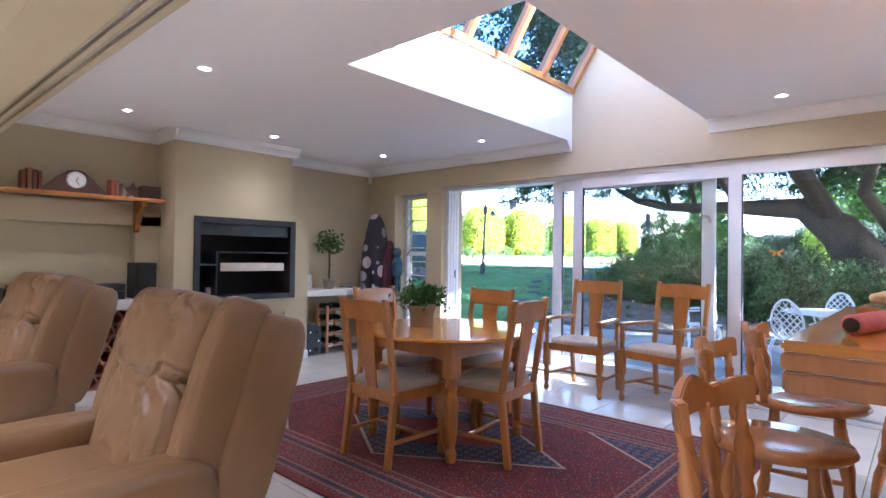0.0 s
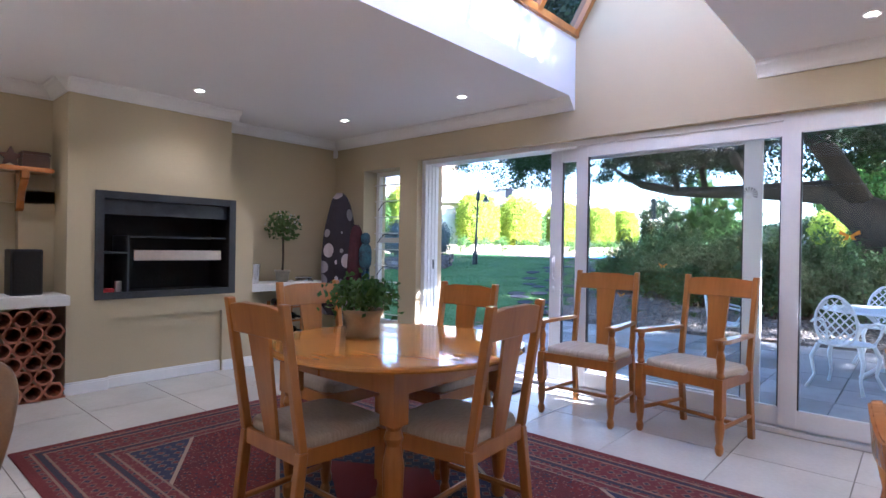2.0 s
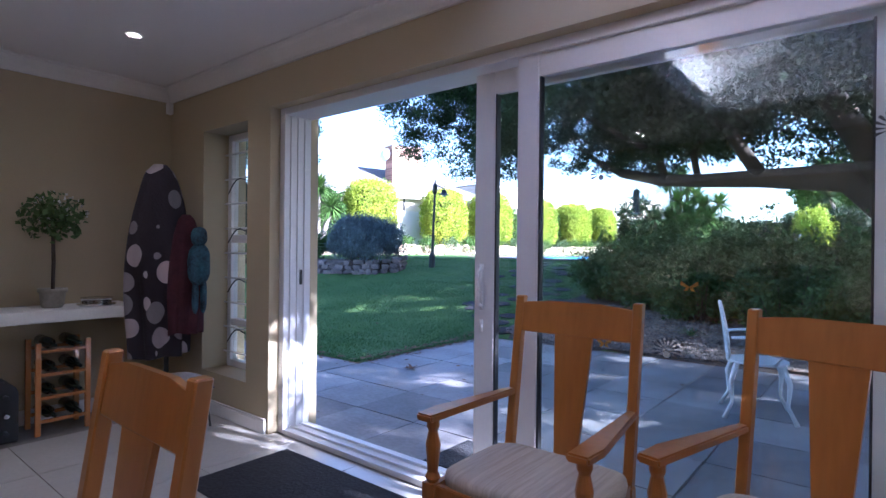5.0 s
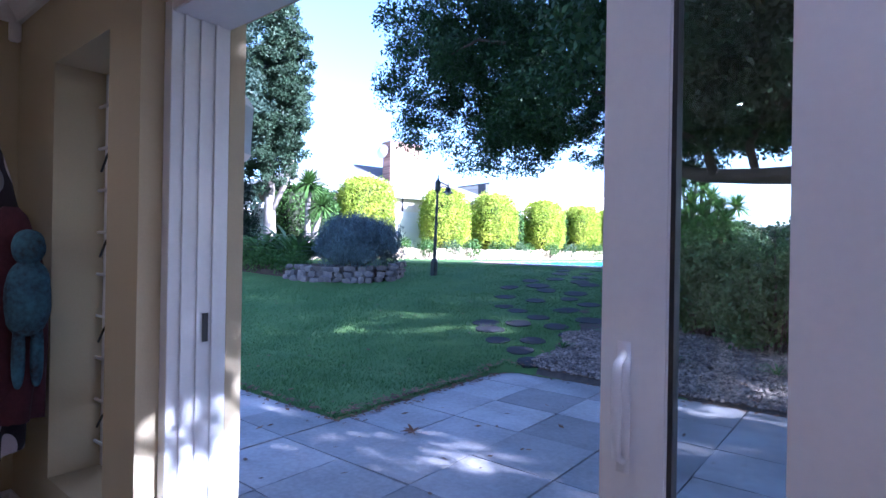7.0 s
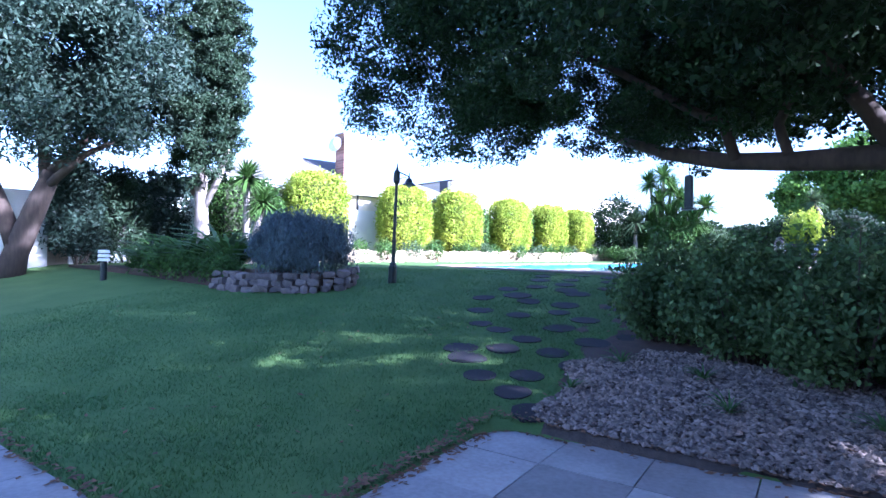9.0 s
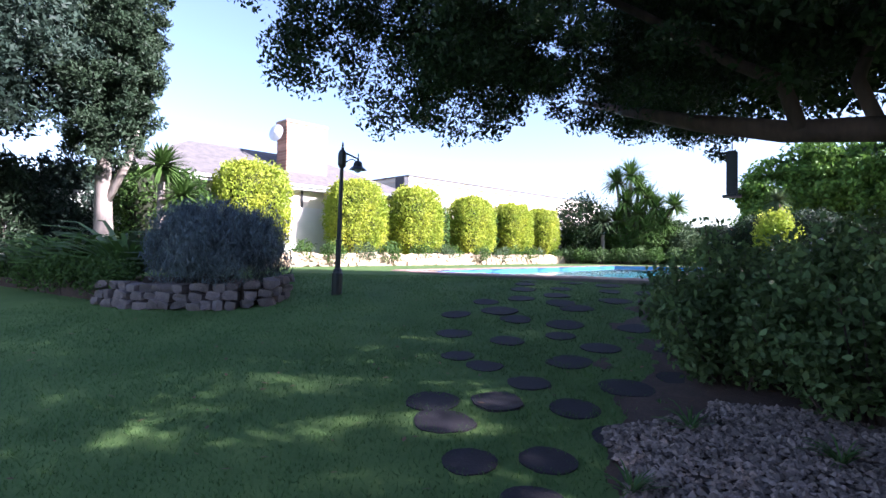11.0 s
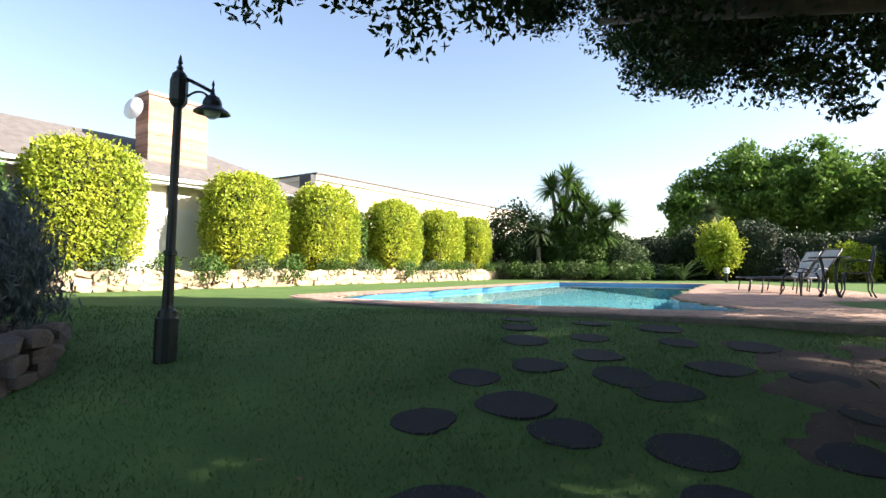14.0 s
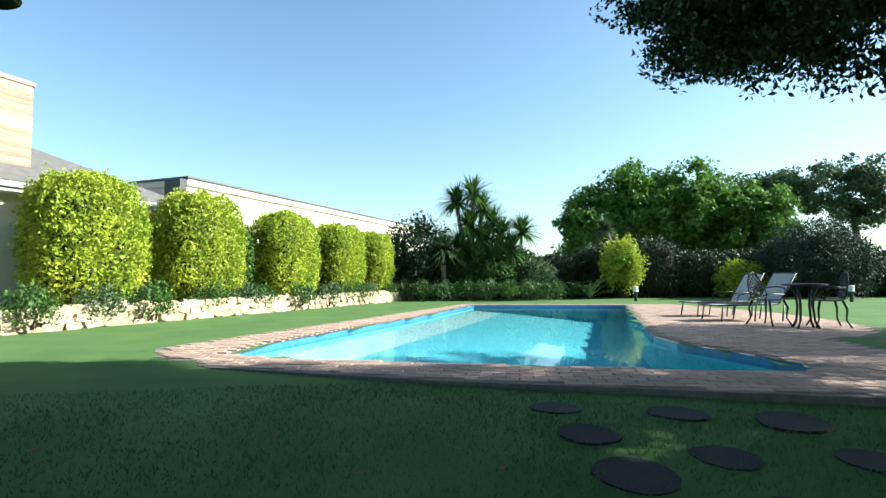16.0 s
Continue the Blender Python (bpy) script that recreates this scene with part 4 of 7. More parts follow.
# the old tree that shades the terrace
tree = empty("shade_tree", label="large old spreading tree with thick leaning trunk over the terrace", category="tree")
limbs = [
    ([(-0.55, 13.9, 0.1), (-0.75, 13.85, 0.7), (-1.0, 13.75, 1.3), (-1.35, 13.65, 1.9), (-2.0, 13.7, 2.40), (-3.2, 13.95, 2.50), (-4.3, 14.2, 2.56), (-5.1, 14.3, 2.64), (-5.9, 14.5, 2.86), (-6.8, 15.4, 3.3), (-7.9, 16.6, 3.9)], [0.62, 0.50, 0.46, 0.40, 0.24, 0.16, 0.13, 0.115, 0.10, 0.07, 0.03]),
    ([(-0.75, 13.85, 0.7), (-0.3, 14.0, 1.6), (0.3, 14.1, 2.6), (0.7, 14.1, 4.0), (0.4, 14.3, 5.5), (0.9, 14.2, 7.0)], [0.42, 0.36, 0.30, 0.24, 0.16, 0.06]),
    ([(-1.35, 13.65, 1.9), (-1.9, 13.2, 3.0), (-2.6, 12.4, 4.2), (-3.8, 11.6, 5.4), (-4.9, 11.0, 6.0)], [0.24, 0.20, 0.15, 0.10, 0.04]),
    ([(0.3, 14.1, 2.6), (1.6, 13.4, 3.6), (3.2, 12.8, 4.5), (4.8, 12.4, 5.2)], [0.20, 0.16, 0.11, 0.04]),
    ([(-3.2, 13.95, 2.50), (-3.7, 13.9, 3.3), (-4.6, 13.2, 4.4), (-5.8, 12.7, 5.1)], [0.13, 0.10, 0.07, 0.03]),
    ([(-4.95, 14.25, 2.62), (-5.1, 14.3, 3.15), (-5.5, 14.3, 3.4), (-6.4, 14.0, 4.0), (-7.6, 13.6, 4.7)], [0.08, 0.075, 0.065, 0.05, 0.02]),
    ([(-4.3, 14.2, 2.56), (-4.45, 14.4, 3.1), (-4.2, 14.9, 3.9), (-4.6, 15.6, 4.8)], [0.07, 0.065, 0.05, 0.02]),
    ([(0.7, 14.1, 4.0), (-0.6, 15.2, 5.2), (-2.4, 16.2, 6.0), (-4.0, 17.0, 6.3)], [0.16, 0.12, 0.08, 0.03]),
    ([(-0.3, 14.0, 1.6), (-0.9, 12.9, 2.6), (-0.5, 11.8, 3.6), (-0.9, 10.4, 4.4)], [0.16, 0.12, 0.08, 0.03]),
]
for k, (pts, rad) in enumerate(limbs):
    bm = bmesh.new()
    tube(bm, pts, rad, 14 if k < 2 else 9)
    for v in bm.verts:
        v.co += 0.05 * Vector((noise.noise(v.co * 2.2), noise.noise(v.co * 2.2 + Vector((9, 0, 0))), 0)) * (1.6 if k < 2 else 0.6)
    part("trunk" if k == 0 else "limb", bm, BARK, tree, smooth=True)
rng = np.random.default_rng(11)
# Lobes at x above 2 are unseen, added only to block sun.
# Those at (-1.5, 17.5) and z 6.4 are added to shade the lawn.
LOBES = (((-0.6, 12.7, 4.6), (8.7, 7.1, 8.0, 3.4), 3900), ((-5.4, 16.2, 4.9), (2.9, 3.4, 2.4, 2.1), 620), ((-6.75, 18.1, 4.75), (1.3, 1.5, 1.5, 1.25), 300), ((-8.5, 17.0, 4.5), (0.3, 0.3, 0.5, 0.4), 16), ((-1.5, 17.5, 4.9), (3.5, 2.5, 2.2, 1.7), 420), ((2.6, 22.2, 5.0), (3.0, 2.6, 2.2, 1.8), 360), ((4.6, 10.6, 4.6), (3.0, 2.2, 1.8, 1.5), 200), ((-8.6, 13.1, 4.5), (2.0, 2.5, 2.4, 1.75), 470), ((-6.3, 13.6, 6.4), (3.2, 3.8, 1.5, 1.1), 420), ((4.2, 7.0, 5.7), (2.6, 2.0, 1.6, 1.3), 330))
cc = []
for centre, (rx, ry, up_z, down_z), want in LOBES:
    got = 0
    while got < want:
        v = rng.normal(size=3)
        v /= np.linalg.norm(v)
        r = rng.uniform(0.35, 1.0)
        p = np.array(centre) + v * r * np.array((rx, ry, up_z if v[2] > 0 else down_z))
        rad = math.hypot((p[0] - centre[0]) / rx, (p[1] - centre[1]) / ry)
        floor_z = 3.45 - 0.75 * rad + 0.7 * noise.noise((p[0] * 0.5, p[1] * 0.5, 3))
        if want < 1000:
            floor_z -= 0.55
        if p[1] < 10 and want > 200:
            floor_z += 0.22 * (10 - p[1])
        if p[2] < floor_z or noise.noise((p[0] * 0.5, p[1] * 0.5, p[2] * 0.7)) < -0.26:
            continue
        cc.append(p)
        got += 1
cc = np.array(cc)
near = (cc[:, 0] < -5.6) & (cc[:, 2] < 6.0)
leaf_soup("crown", clumps(cc[~near], 96, (0.34, 0.34, 0.24), rng), 0.10, LEAF_TREE, tree, rng, 0.5, droop=0.35)
leaf_soup("crown", clumps(cc[near], 190, (0.30, 0.30, 0.20), rng), 0.068, LEAF_TREE, tree, rng, 0.45, droop=0.45)
bm = bmesh.new()
for k in range(160):
    a, b = cc[rng.integers(len(cc))], cc[rng.integers(len(cc))]
    d = b - a
    if np.linalg.norm(d) < 3.0:
        tube(bm, [tuple(a), tuple(a + d * 0.5 + (0, 0, 0.15)), tuple(b)], [0.035, 0.025, 0.01], 5)
part("branches", bm, BARK, tree)["kind"] = "stuff"
feeder = empty("bird_feeder", pose(-5.55, 14.38, 1.99), label="dark hanging tube bird feeder under the tree limb", category="bird feeder")
boxes("tube", BLACK_IRON, feeder, (-0.055, 0.055, -0.055, 0.055, 0.02, 0.50), bevel=0.015)
boxes("tray", BLACK_IRON, feeder, (-0.09, 0.09, -0.09, 0.09, 0.0, 0.02))
bm = bmesh.new()
tube(bm, [(0, 0, 0.5), (0, 0, 0.78)], 0.006, 6)
part("wire", bm, BLACK_IRON, feeder)

# gravel bed before the shrubs
bed_pts = [(-5.8, 9.75), (6.5, 10.3), (6.5, 12.6), (-5.6, 12.3), (-6.1, 11.3), (-6.0, 10.6)]
bed = grid_sheet("gravel_bed", list(np.arange(-6.8, 6.6, 0.1)), list(np.arange(9.65, 13.0, 0.1)), lambda x, y: -0.14 if y < far_edge(x) - 0.04 else max(land(x, y), -0.09) + 0.022, mat("gravel_soil", (0.085, 0.065, 0.052), (0.045, 0.034, 0.028), 0.95, 14, 0.8, fine=60), skip=lambda x, y: not inside((x + 0.22 * noise.noise((x * 1.7, y * 1.7, 5)), y + 0.16 * noise.noise((x * 2.1, y * 2.1, 9))), bed_pts))
structure(bed, "soil bed under the gravel", "ground")
rng = np.random.default_rng(21)
vs, fs = [], []
octa = np.array([(1, 0, 0), (0, 1, 0), (-1, 0, 0), (0, -1, 0), (0, 0, 1), (0, 0, -1)], float)
of = [(0, 1, 4), (1, 2, 4), (2, 3, 4), (3, 0, 4), (1, 0, 5), (2, 1, 5), (3, 2, 5), (0, 3, 5)]
while len(vs) < 21000:
    x = rng.uniform(-6.7, 4.0) if rng.random() < 0.35 else rng.uniform(-6.7, -2.0)
    y = rng.uniform(9.88, 12.4)
    if not inside((x + 0.3 * noise.noise((x * 1.7, y * 1.7, 5)), y + 0.2 * noise.noise((x * 2.1, y * 2.1, 9))), bed_pts) or y < far_edge(x) + 0.03:
        continue
    s = rng.uniform(0.016, 0.04)
    a = rng.uniform(0, 6.28)
    o = octa * np.array((1, rng.uniform(0.6, 0.9), rng.uniform(0.35, 0.6))) * s
    o = np.stack([o[:, 0] * math.cos(a) - o[:, 1] * math.sin(a), o[:, 0] * math.sin(a) + o[:, 1] * math.cos(a), o[:, 2]], 1) + rng.normal(size=(6, 3)) * s * 0.12
    z = max(land(x, y), -0.09) + 0.034
    vs.append(o + (x, y, z))
n = len(vs)
verts = np.concatenate(vs)
faces = [tuple(6 * k + i for i in f) for k in range(n) for f in of]
tagged(soup("gravel", verts.tolist(), faces, PEBBLE, smooth=False), "loose pale brown pebbles by the terrace", "gravel", kind="stuff")

def loose_shrub(x, y, rx, ry, h, seed):
    """An unclipped shrub: leaning leafy shoots of uneven length, and single sprigs standing out."""
    rng = np.random.default_rng(seed)
    z0 = max(land(x, y), -0.09)
    e = empty("flowering_shrub", pose(x, y, z0), label="dense dark green leafy shrub along the gravel bed", category="shrub", group="shrubs by the gravel")
    cent, wood = [], bmesh.new()
    for k in range(64):
        a, r = rng.uniform(0, math.tau), math.sqrt(rng.random())
        lift = h * rng.uniform(0.55, 1.0) * (1 - 0.42 * r * r)
        tip = np.array((rx * r * math.cos(a), ry * r * math.sin(a), lift))
        if k < 8:
            tip = tip * (1.12, 1.12, 1.0) + (0, 0, h * rng.uniform(0.05, 0.24))
        foot = np.array((tip[0] * 0.35, tip[1] * 0.35, 0.0))
        if k % 3 == 0:
            tube(wood, [tuple(foot - (0, 0, 0.05)), tuple((foot + tip) / 2), tuple(tip)], [0.016, 0.010, 0.004], 5)
        for f in np.linspace(0.25 if r > 0.55 else 0.5, 1.0, 5):
            cent.append(foot + (tip - foot) * f)
    cent = np.array(cent)
    pts = clumps(cent, 38, (0.19, 0.19, 0.14), rng)
    pts[:, 2] = np.maximum(pts[:, 2], 0.03)
    leaf_soup("foliage", pts, 0.066, LEAF_SHRUB, e, rng, 0.55, droop=0.2)
    part("branchwork", wood, BARK, e)
    return e


for k, (x, y, rx, ry, h) in enumerate(((-5.45, 12.95, 0.75, 0.75, 1.15), (-4.75, 13.4, 0.9, 0.8, 1.35), (-5.3, 14.3, 1.0, 1.0, 1.15), (-4.6, 12.5, 0.85, 0.75, 1.25), (-3.75, 12.1, 0.9, 0.85, 1.3), (-3.3, 13.0, 1.1, 0.9, 1.5), (-2.6, 11.9, 1.0, 0.85, 1.25), (-2.1, 12.7, 1.1, 0.8, 1.45), (-1.2, 11.95, 1.0, 0.75, 1.15), (-0.8, 12.7, 1.1, 0.8, 1.3), (0.6, 12.1, 1.1, 0.75, 1.15), (0.7, 12.8, 1.2, 0.8, 1.3), (2.2, 12.4, 1.2, 0.9, 1.3), (4.0, 12.5, 1.3, 0.9, 1.3), (-3.4, 14.6, 1.3, 1.0, 1.3))):
    loose_shrub(x, y, rx, ry, h, 30 + k)


def strap_plant(name, at, n, length, width, material, label, category="plant", seed=1, rise=0.8, group=""):
    """A rosette of long arching blades."""
    rng = np.random.default_rng(seed)
    verts, faces = [], []
    for k in range(n):
        a, r, tip = rng.uniform(0, 6.283), length * rng.uniform(0.6, 1.05), rng.uniform(0.35, 1.0) * rise
        d, s = np.array((math.cos(a), math.sin(a), 0)), np.array((-math.sin(a), math.cos(a), 0))
        b0 = len(verts)
        for i in range(5):
            f = i / 4
            p = d * r * f * (1.1 - 0.35 * tip) + np.array((0, 0, r * tip * (1.55 * f - 0.85 * f * f)))
            w = width * (1 - f ** 2) * 0.5 + 0.001
            verts += [tuple(p + s * w), tuple(p - s * w + (0, 0, width * 0.15))]
        for i in range(4):
            faces.append((b0 + 2 * i, b0 + 2 * i + 1, b0 + 2 * i + 3, b0 + 2 * i + 2))
    ob = soup(name, verts, faces, material)
    ob.matrix_world = pose(*at)
    return tagged(ob, label, category, group)


for k, (x, y) in enumerate(((-5.9, 10.75), (-4.6, 10.9), (-4.9, 11.6), (-5.7, 11.7), (-3.6, 11.1))):
    strap_plant("grass_tuft", (x, y, max(land(x, y), -0.09) + 0.01), 38, 0.26, 0.012, BLADE, "small green grass tuft in the gravel", "grass", 60 + k, 0.9, "tufts in the gravel")
for k, (x, y, s) in enumerate(((0.2, 13.0, 1.0), (1.4, 13.2, 1.1), (-1.9, 13.3, 1.0), (2.8, 13.4, 1.1))):
    strap_plant("flax_plant", (x, y, land(x, y) + 0.7), 60, s, 0.05, LEAF_OLIVE, "tall arching strap-leaved plant behind the shrubs", "plant", 70 + k, 1.0, "strap plants")

# stepping stones sunk in the lawn
rng = np.random.default_rng(8)
spots = [(-8.32, 13.2), (-7.66, 13.2), (-7.88, 12.5), (-7.5, 12.32), (-6.98, 12.05), (-7.5, 11.38), (-7.05, 11.6), (-7.21, 13.63), (-7.92, 14.08), (-8.7, 13.95), (-8.63, 14.7), (-7.65, 15.05), (-8.25, 15.1), (-8.5, 15.8), (-7.88, 15.5), (-7.37, 14.88), (-7.24, 16.15), (-8.02, 16.78), (-8.8, 16.85), (-8.66, 16.3), (-7.37, 16.71), (-7.97, 16.1), (-7.3, 14.1), (-6.42, 10.91), (-6.34, 10.45), (-5.95, 10.15), (-6.83, 10.68), (-7.24, 11.1), (-6.5, 11.75), (-8.25, 14.35)]
for k in range(400):
    f = rng.uniform(0, 1)
    x, y = -6.0 - 1.0 * f + rng.uniform(-0.7, 0.5), 10.9 + 5.6 * f
    if all(math.hypot(x - a, (y - b) * 1.1) > 0.56 for a, b in spots) and len(spots) < 44:
        spots.append((x, y))
for x, y in spots:
    bm = bmesh.new()
    r = rng.uniform(0.15, 0.20)
    ring = [(r * (1 + 0.28 * noise.noise((math.cos(a) + x * 3, math.sin(a) + y * 3, 0))) * math.cos(a) * 1.2, r * (1 + 0.28 * noise.noise((math.cos(a) + x * 3, math.sin(a) + y * 3, 0))) * math.sin(a) * 1.05) for a in np.arange(20) * math.tau / 20]
    prism(bm, ring, -0.06, 0.004)
    ob = part("stepping_stone", bm, STEP, None, bevel=0.012, seg=2)
    up = Vector((land(x - 0.2, y) - land(x + 0.2, y), land(x, y - 0.2) - land(x, y + 0.2), 0.4)).normalized()
    ob.matrix_world = Matrix.Translation((x, y, land(x, y) + 0.012 * noise.noise((x * 1.3, y * 1.3, 0)) + 0.006)) @ Vector((0, 0, 1)).rotation_difference(up).to_matrix().to_4x4()
    tagged(ob, "dark flat stepping stone sunk in the lawn", "stepping stone", "stepping stones")

# bare earth under the tree beside the stepping stones
def bare(x, y):
    """How far a place lies inside the bare strip, from below 0 to 1."""
    f = (y - 10.25) / 7.1
    cx = -4.75 - 1.3 * f
    u = 1 - abs(x - cx) / (1.25 + 0.35 * noise.noise((x * 0.9, y * 0.9, 4)))
    v = min((y - 10.6) / 1.2, (16.4 - y) / 1.4, 1)
    return min(u, v) + 0.55 * noise.noise((x * 2.3, y * 2.3, 1)) + 0.25 * noise.noise((x * 6, y * 6, 1))


earth = grid_sheet("bare_earth", list(np.arange(-8.2, -3.2, 0.08)), list(np.arange(10.4, 16.6, 0.08)), lambda x, y: land(x, y) + 0.012 * noise.noise((x * 1.3, y * 1.3, 0)) + max(-0.03, min(0.012, 0.03 * bare(x, y) - 0.004)), mat("bare_earth", (0.10, 0.062, 0.045), (0.05, 0.032, 0.025), 0.95, 5, 0.7, fine=40))
structure(earth, "bare brown earth under the tree", "ground")
# fallen leaves along the terrace edge and over the lawn
rng = np.random.default_rng(77)
lv, lf = [], []
while len(lf) < 1900:
    if len(lf) < 1500:
        u = rng.random()
        (x0, y0), (x1, y1) = ((-6.24, 7.4), (-6.22, 9.9)) if u < 0.36 else (((-12, 7.4), (-6.3, 7.36)) if u < 0.62 else ((-6.2, 9.92), (-2.0, 10.15)))
        f = rng.random()
        w = 0.07 if x1 > -6.25 else 0.045
        x, y = x0 + (x1 - x0) * f + rng.normal() * w, y0 + (y1 - y0) * f + rng.normal() * w
    else:
        x, y = rng.uniform(-14, -3.0), rng.uniform(5.8, 16)
    z = (PAVE_Z + 0.008) if paved(x, y) else max(land(x, y), -0.09) + 0.035
    a, r = rng.uniform(0, 6.28), rng.uniform(0.018, 0.042)
    d, e2 = np.array((math.cos(a), math.sin(a), rng.uniform(-0.2, 0.2))) * r, np.array((-math.sin(a), math.cos(a), rng.uniform(-0.3, 0.3))) * r * 0.42
    b0, c0 = len(lv), np.array((x, y, z))
    lv += [tuple(c0 - d), tuple(c0 + e2), tuple(c0 + d), tuple(c0 - e2)]
    lf.append((b0, b0 + 1, b0 + 2, b0 + 3))
tagged(soup("fallen_leaves", lv, lf, mat("dry_leaf", (0.20, 0.11, 0.055), (0.10, 0.052, 0.028), 0.9, 8, 0.2, isle=0.4)), "scattered dry brown fallen leaves", "leaves", kind="stuff")

# grass: short blades over the lawn that is passed
rng = np.random.default_rng(4)
N = 210000
gx, gy = -15 + 10.5 * rng.random(N) ** 0.8, 7.3 + 13.2 * rng.random(N) ** 1.2
keep = np.array([not paved(x, y) and not inside((x, y), POOL) and not inside((x, y), bed_pts) and y - 0.3 * x < 20.6 and all((abs(x - a) > 0.13 or abs(y - b) > 0.11) for a, b in spots) and not (-8.2 < x < -3.2 and 10.4 < y < 16.6 and bare(x, y) > 0.15 and (x * 977 + y * 613) % 1 > 0.12) for x, y in zip(gx, gy)])
gx, gy = gx[keep], gy[keep]
gz = np.array([land(x, y) for x, y in zip(gx, gy)])
n = len(gx)
a, h = rng.uniform(0, 6.28, n), rng.uniform(0.014, 0.034, n)
lx, ly = rng.normal(size=n) * 0.015, rng.normal(size=n) * 0.015
w = 0.004
v = np.stack([np.stack([gx - w * np.cos(a), gy - w * np.sin(a), gz - 0.004], 1), np.stack([gx + w * np.cos(a), gy + w * np.sin(a), gz - 0.004], 1), np.stack([gx + lx, gy + ly, gz + h], 1)], 1).reshape(-1, 3)
tagged(soup("grass", v.tolist(), np.arange(3 * n).reshape(-1, 3).tolist(), BLADE), "short mown lawn grass", "grass", kind="stuff")

# street-style garden lamp
lamp = empty("garden_lamp", pose(-10.98, 14.26, 0.74, 0, 2.3, 0), label="black iron garden lamp post with curved arm and hanging lantern", category="street lamp")
bm = bmesh.new()
lathe(bm, [(0.085, -0.1), (0.085, 0.30), (0.072, 0.315), (0.066, 0.36), (0.045, 0.38), (0.042, 0.40)], None, 12)
part("base", bm, BLACK_IRON, lamp)
bm = bmesh.new()
lathe(bm, [(0.042, 0.38), (0.040, 0.78), (0.050, 0.79), (0.050, 0.82), (0.036, 0.83), (0.030, 1.95)], None, 12)
part("post", bm, BLACK_IRON, lamp, smooth=False)
bm = bmesh.new()
lathe(bm, [(0.03, 1.93), (0.055, 1.96), (0.066, 1.99), (0.066, 2.15), (0.05, 2.20), (0.022, 2.23), (0.026, 2.25), (0.012, 2.27), (0.018, 2.29), (0.004, 2.35)], None, 8)
part("cap", bm, BLACK_IRON, lamp)
AX = Vector((0.80, 0.60, 0)).normalized()
bm = bmesh.new()
tube(bm, [Vector((0, 0, 2.17)) + AX * 0.05, Vector((0, 0, 2.13)) + AX * 0.15, Vector((0, 0, 2.09)) + AX * 0.24], 0.014, 8)
tube(bm, [Vector((0, 0, 2.02)) + AX * 0.05] + [Vector((0, 0, 2.02 + 0.06 * math.sin(i / 8 * 3.0))) + AX * (0.05 + 0.19 * i / 8) for i in range(1, 9)], 0.009, 6)
part("arm", bm, BLACK_IRON, lamp)
at = Matrix.Translation(AX * 0.245 + Vector((0, 0, 1.89))) @ Matrix.Scale(0.86, 4)
bm = bmesh.new()
lathe(bm, [(0.012, 0.26), (0.018, 0.22), (0.030, 0.20), (0.060, 0.185), (0.082, 0.14), (0.086, 0.10), (0.158, 0.045), (0.162, 0.035), (0.08, 0.075)], at, 24)
lathe(bm, [(0.004, 0.34), (0.014, 0.30), (0.008, 0.28), (0.016, 0.25)], at, 10)
part("lantern_shade", bm, BLACK_IRON, lamp)
bm = bmesh.new()
lathe(bm, [(0.01, -0.02), (0.045, -0.008), (0.072, 0.025), (0.082, 0.065), (0.07, 0.11)], at, 20)
part("globe", bm, LENS_GLASS, lamp, "frosted glass globe", smooth=True)


# raised bed of rough stones with a lavender bush
def stone(parent, m, sx, sy, sz, seed):
    bm = bmesh.new()
    box(bm, -sx, sx, -sy, sy, -sz, sz)
    bmesh.ops.subdivide_edges(bm, edges=list(bm.edges), cuts=1)
    for v in bm.verts:
        v.co = Vector((v.co.x, v.co.y, v.co.z)) * (0.86 + 0.35 * noise.noise(v.co * 7 + Vector((seed * 3.1, 0, 0))))
        q = v.co
        ln = max(abs(q.x) / sx, abs(q.y) / sy, abs(q.z) / sz)
        v.co *= 1 - 0.10 * (abs(q.x) / sx * abs(q.y) / sy + abs(q.z) / sz * abs(q.x) / sx)
    ob = part("stone", bm, BEDSTONE, parent)
    ob.matrix_local = m
    return ob


planter = empty("stone_planter", label="curved dry-stone garden bed edging", category="planter")
rng = np.random.default_rng(17)
edge = [(-11.6, 13.75), (-11.45, 13.35), (-11.75, 13.0), (-12.2, 12.75), (-12.8, 12.5), (-13.4, 12.35), (-14.0, 12.3)]
k = 0
for (x0, y0), (x1, y1) in zip(edge, edge[1:]):
    ln = math.hypot(x1 - x0, y1 - y0)
    ang = math.degrees(math.atan2(y1 - y0, x1 - x0))
    for lv in range(3):
        u = rng.uniform(0, 0.1)
        while u < ln:
            w = rng.uniform(0.09, 0.17)
            x, y = x0 + (x1 - x0) * u / ln, y0 + (y1 - y0) * u / ln
            z = land(x, y) + 0.05 + lv * 0.125 + rng.uniform(-0.015, 0.015)
            stone(planter, pose(x, y + 0.04 * lv, z, rng.uniform(-8, 8), rng.uniform(-8, 8), ang + rng.uniform(-12, 12)), w, 0.13, rng.uniform(0.06, 0.085), k)
            u += 2 * w * 0.93
            k += 1
bm = bmesh.new()
prism(bm, [(x, y + 0.1) for x, y in edge] + [(-20.5, 12.2), (-20.8, 17.5), (-17.5, 18.0), (-12.5, 14.6)], 0.2, 0.86)
structure(part("planting_bed", bm, SOIL), "raised soil bed", "ground")
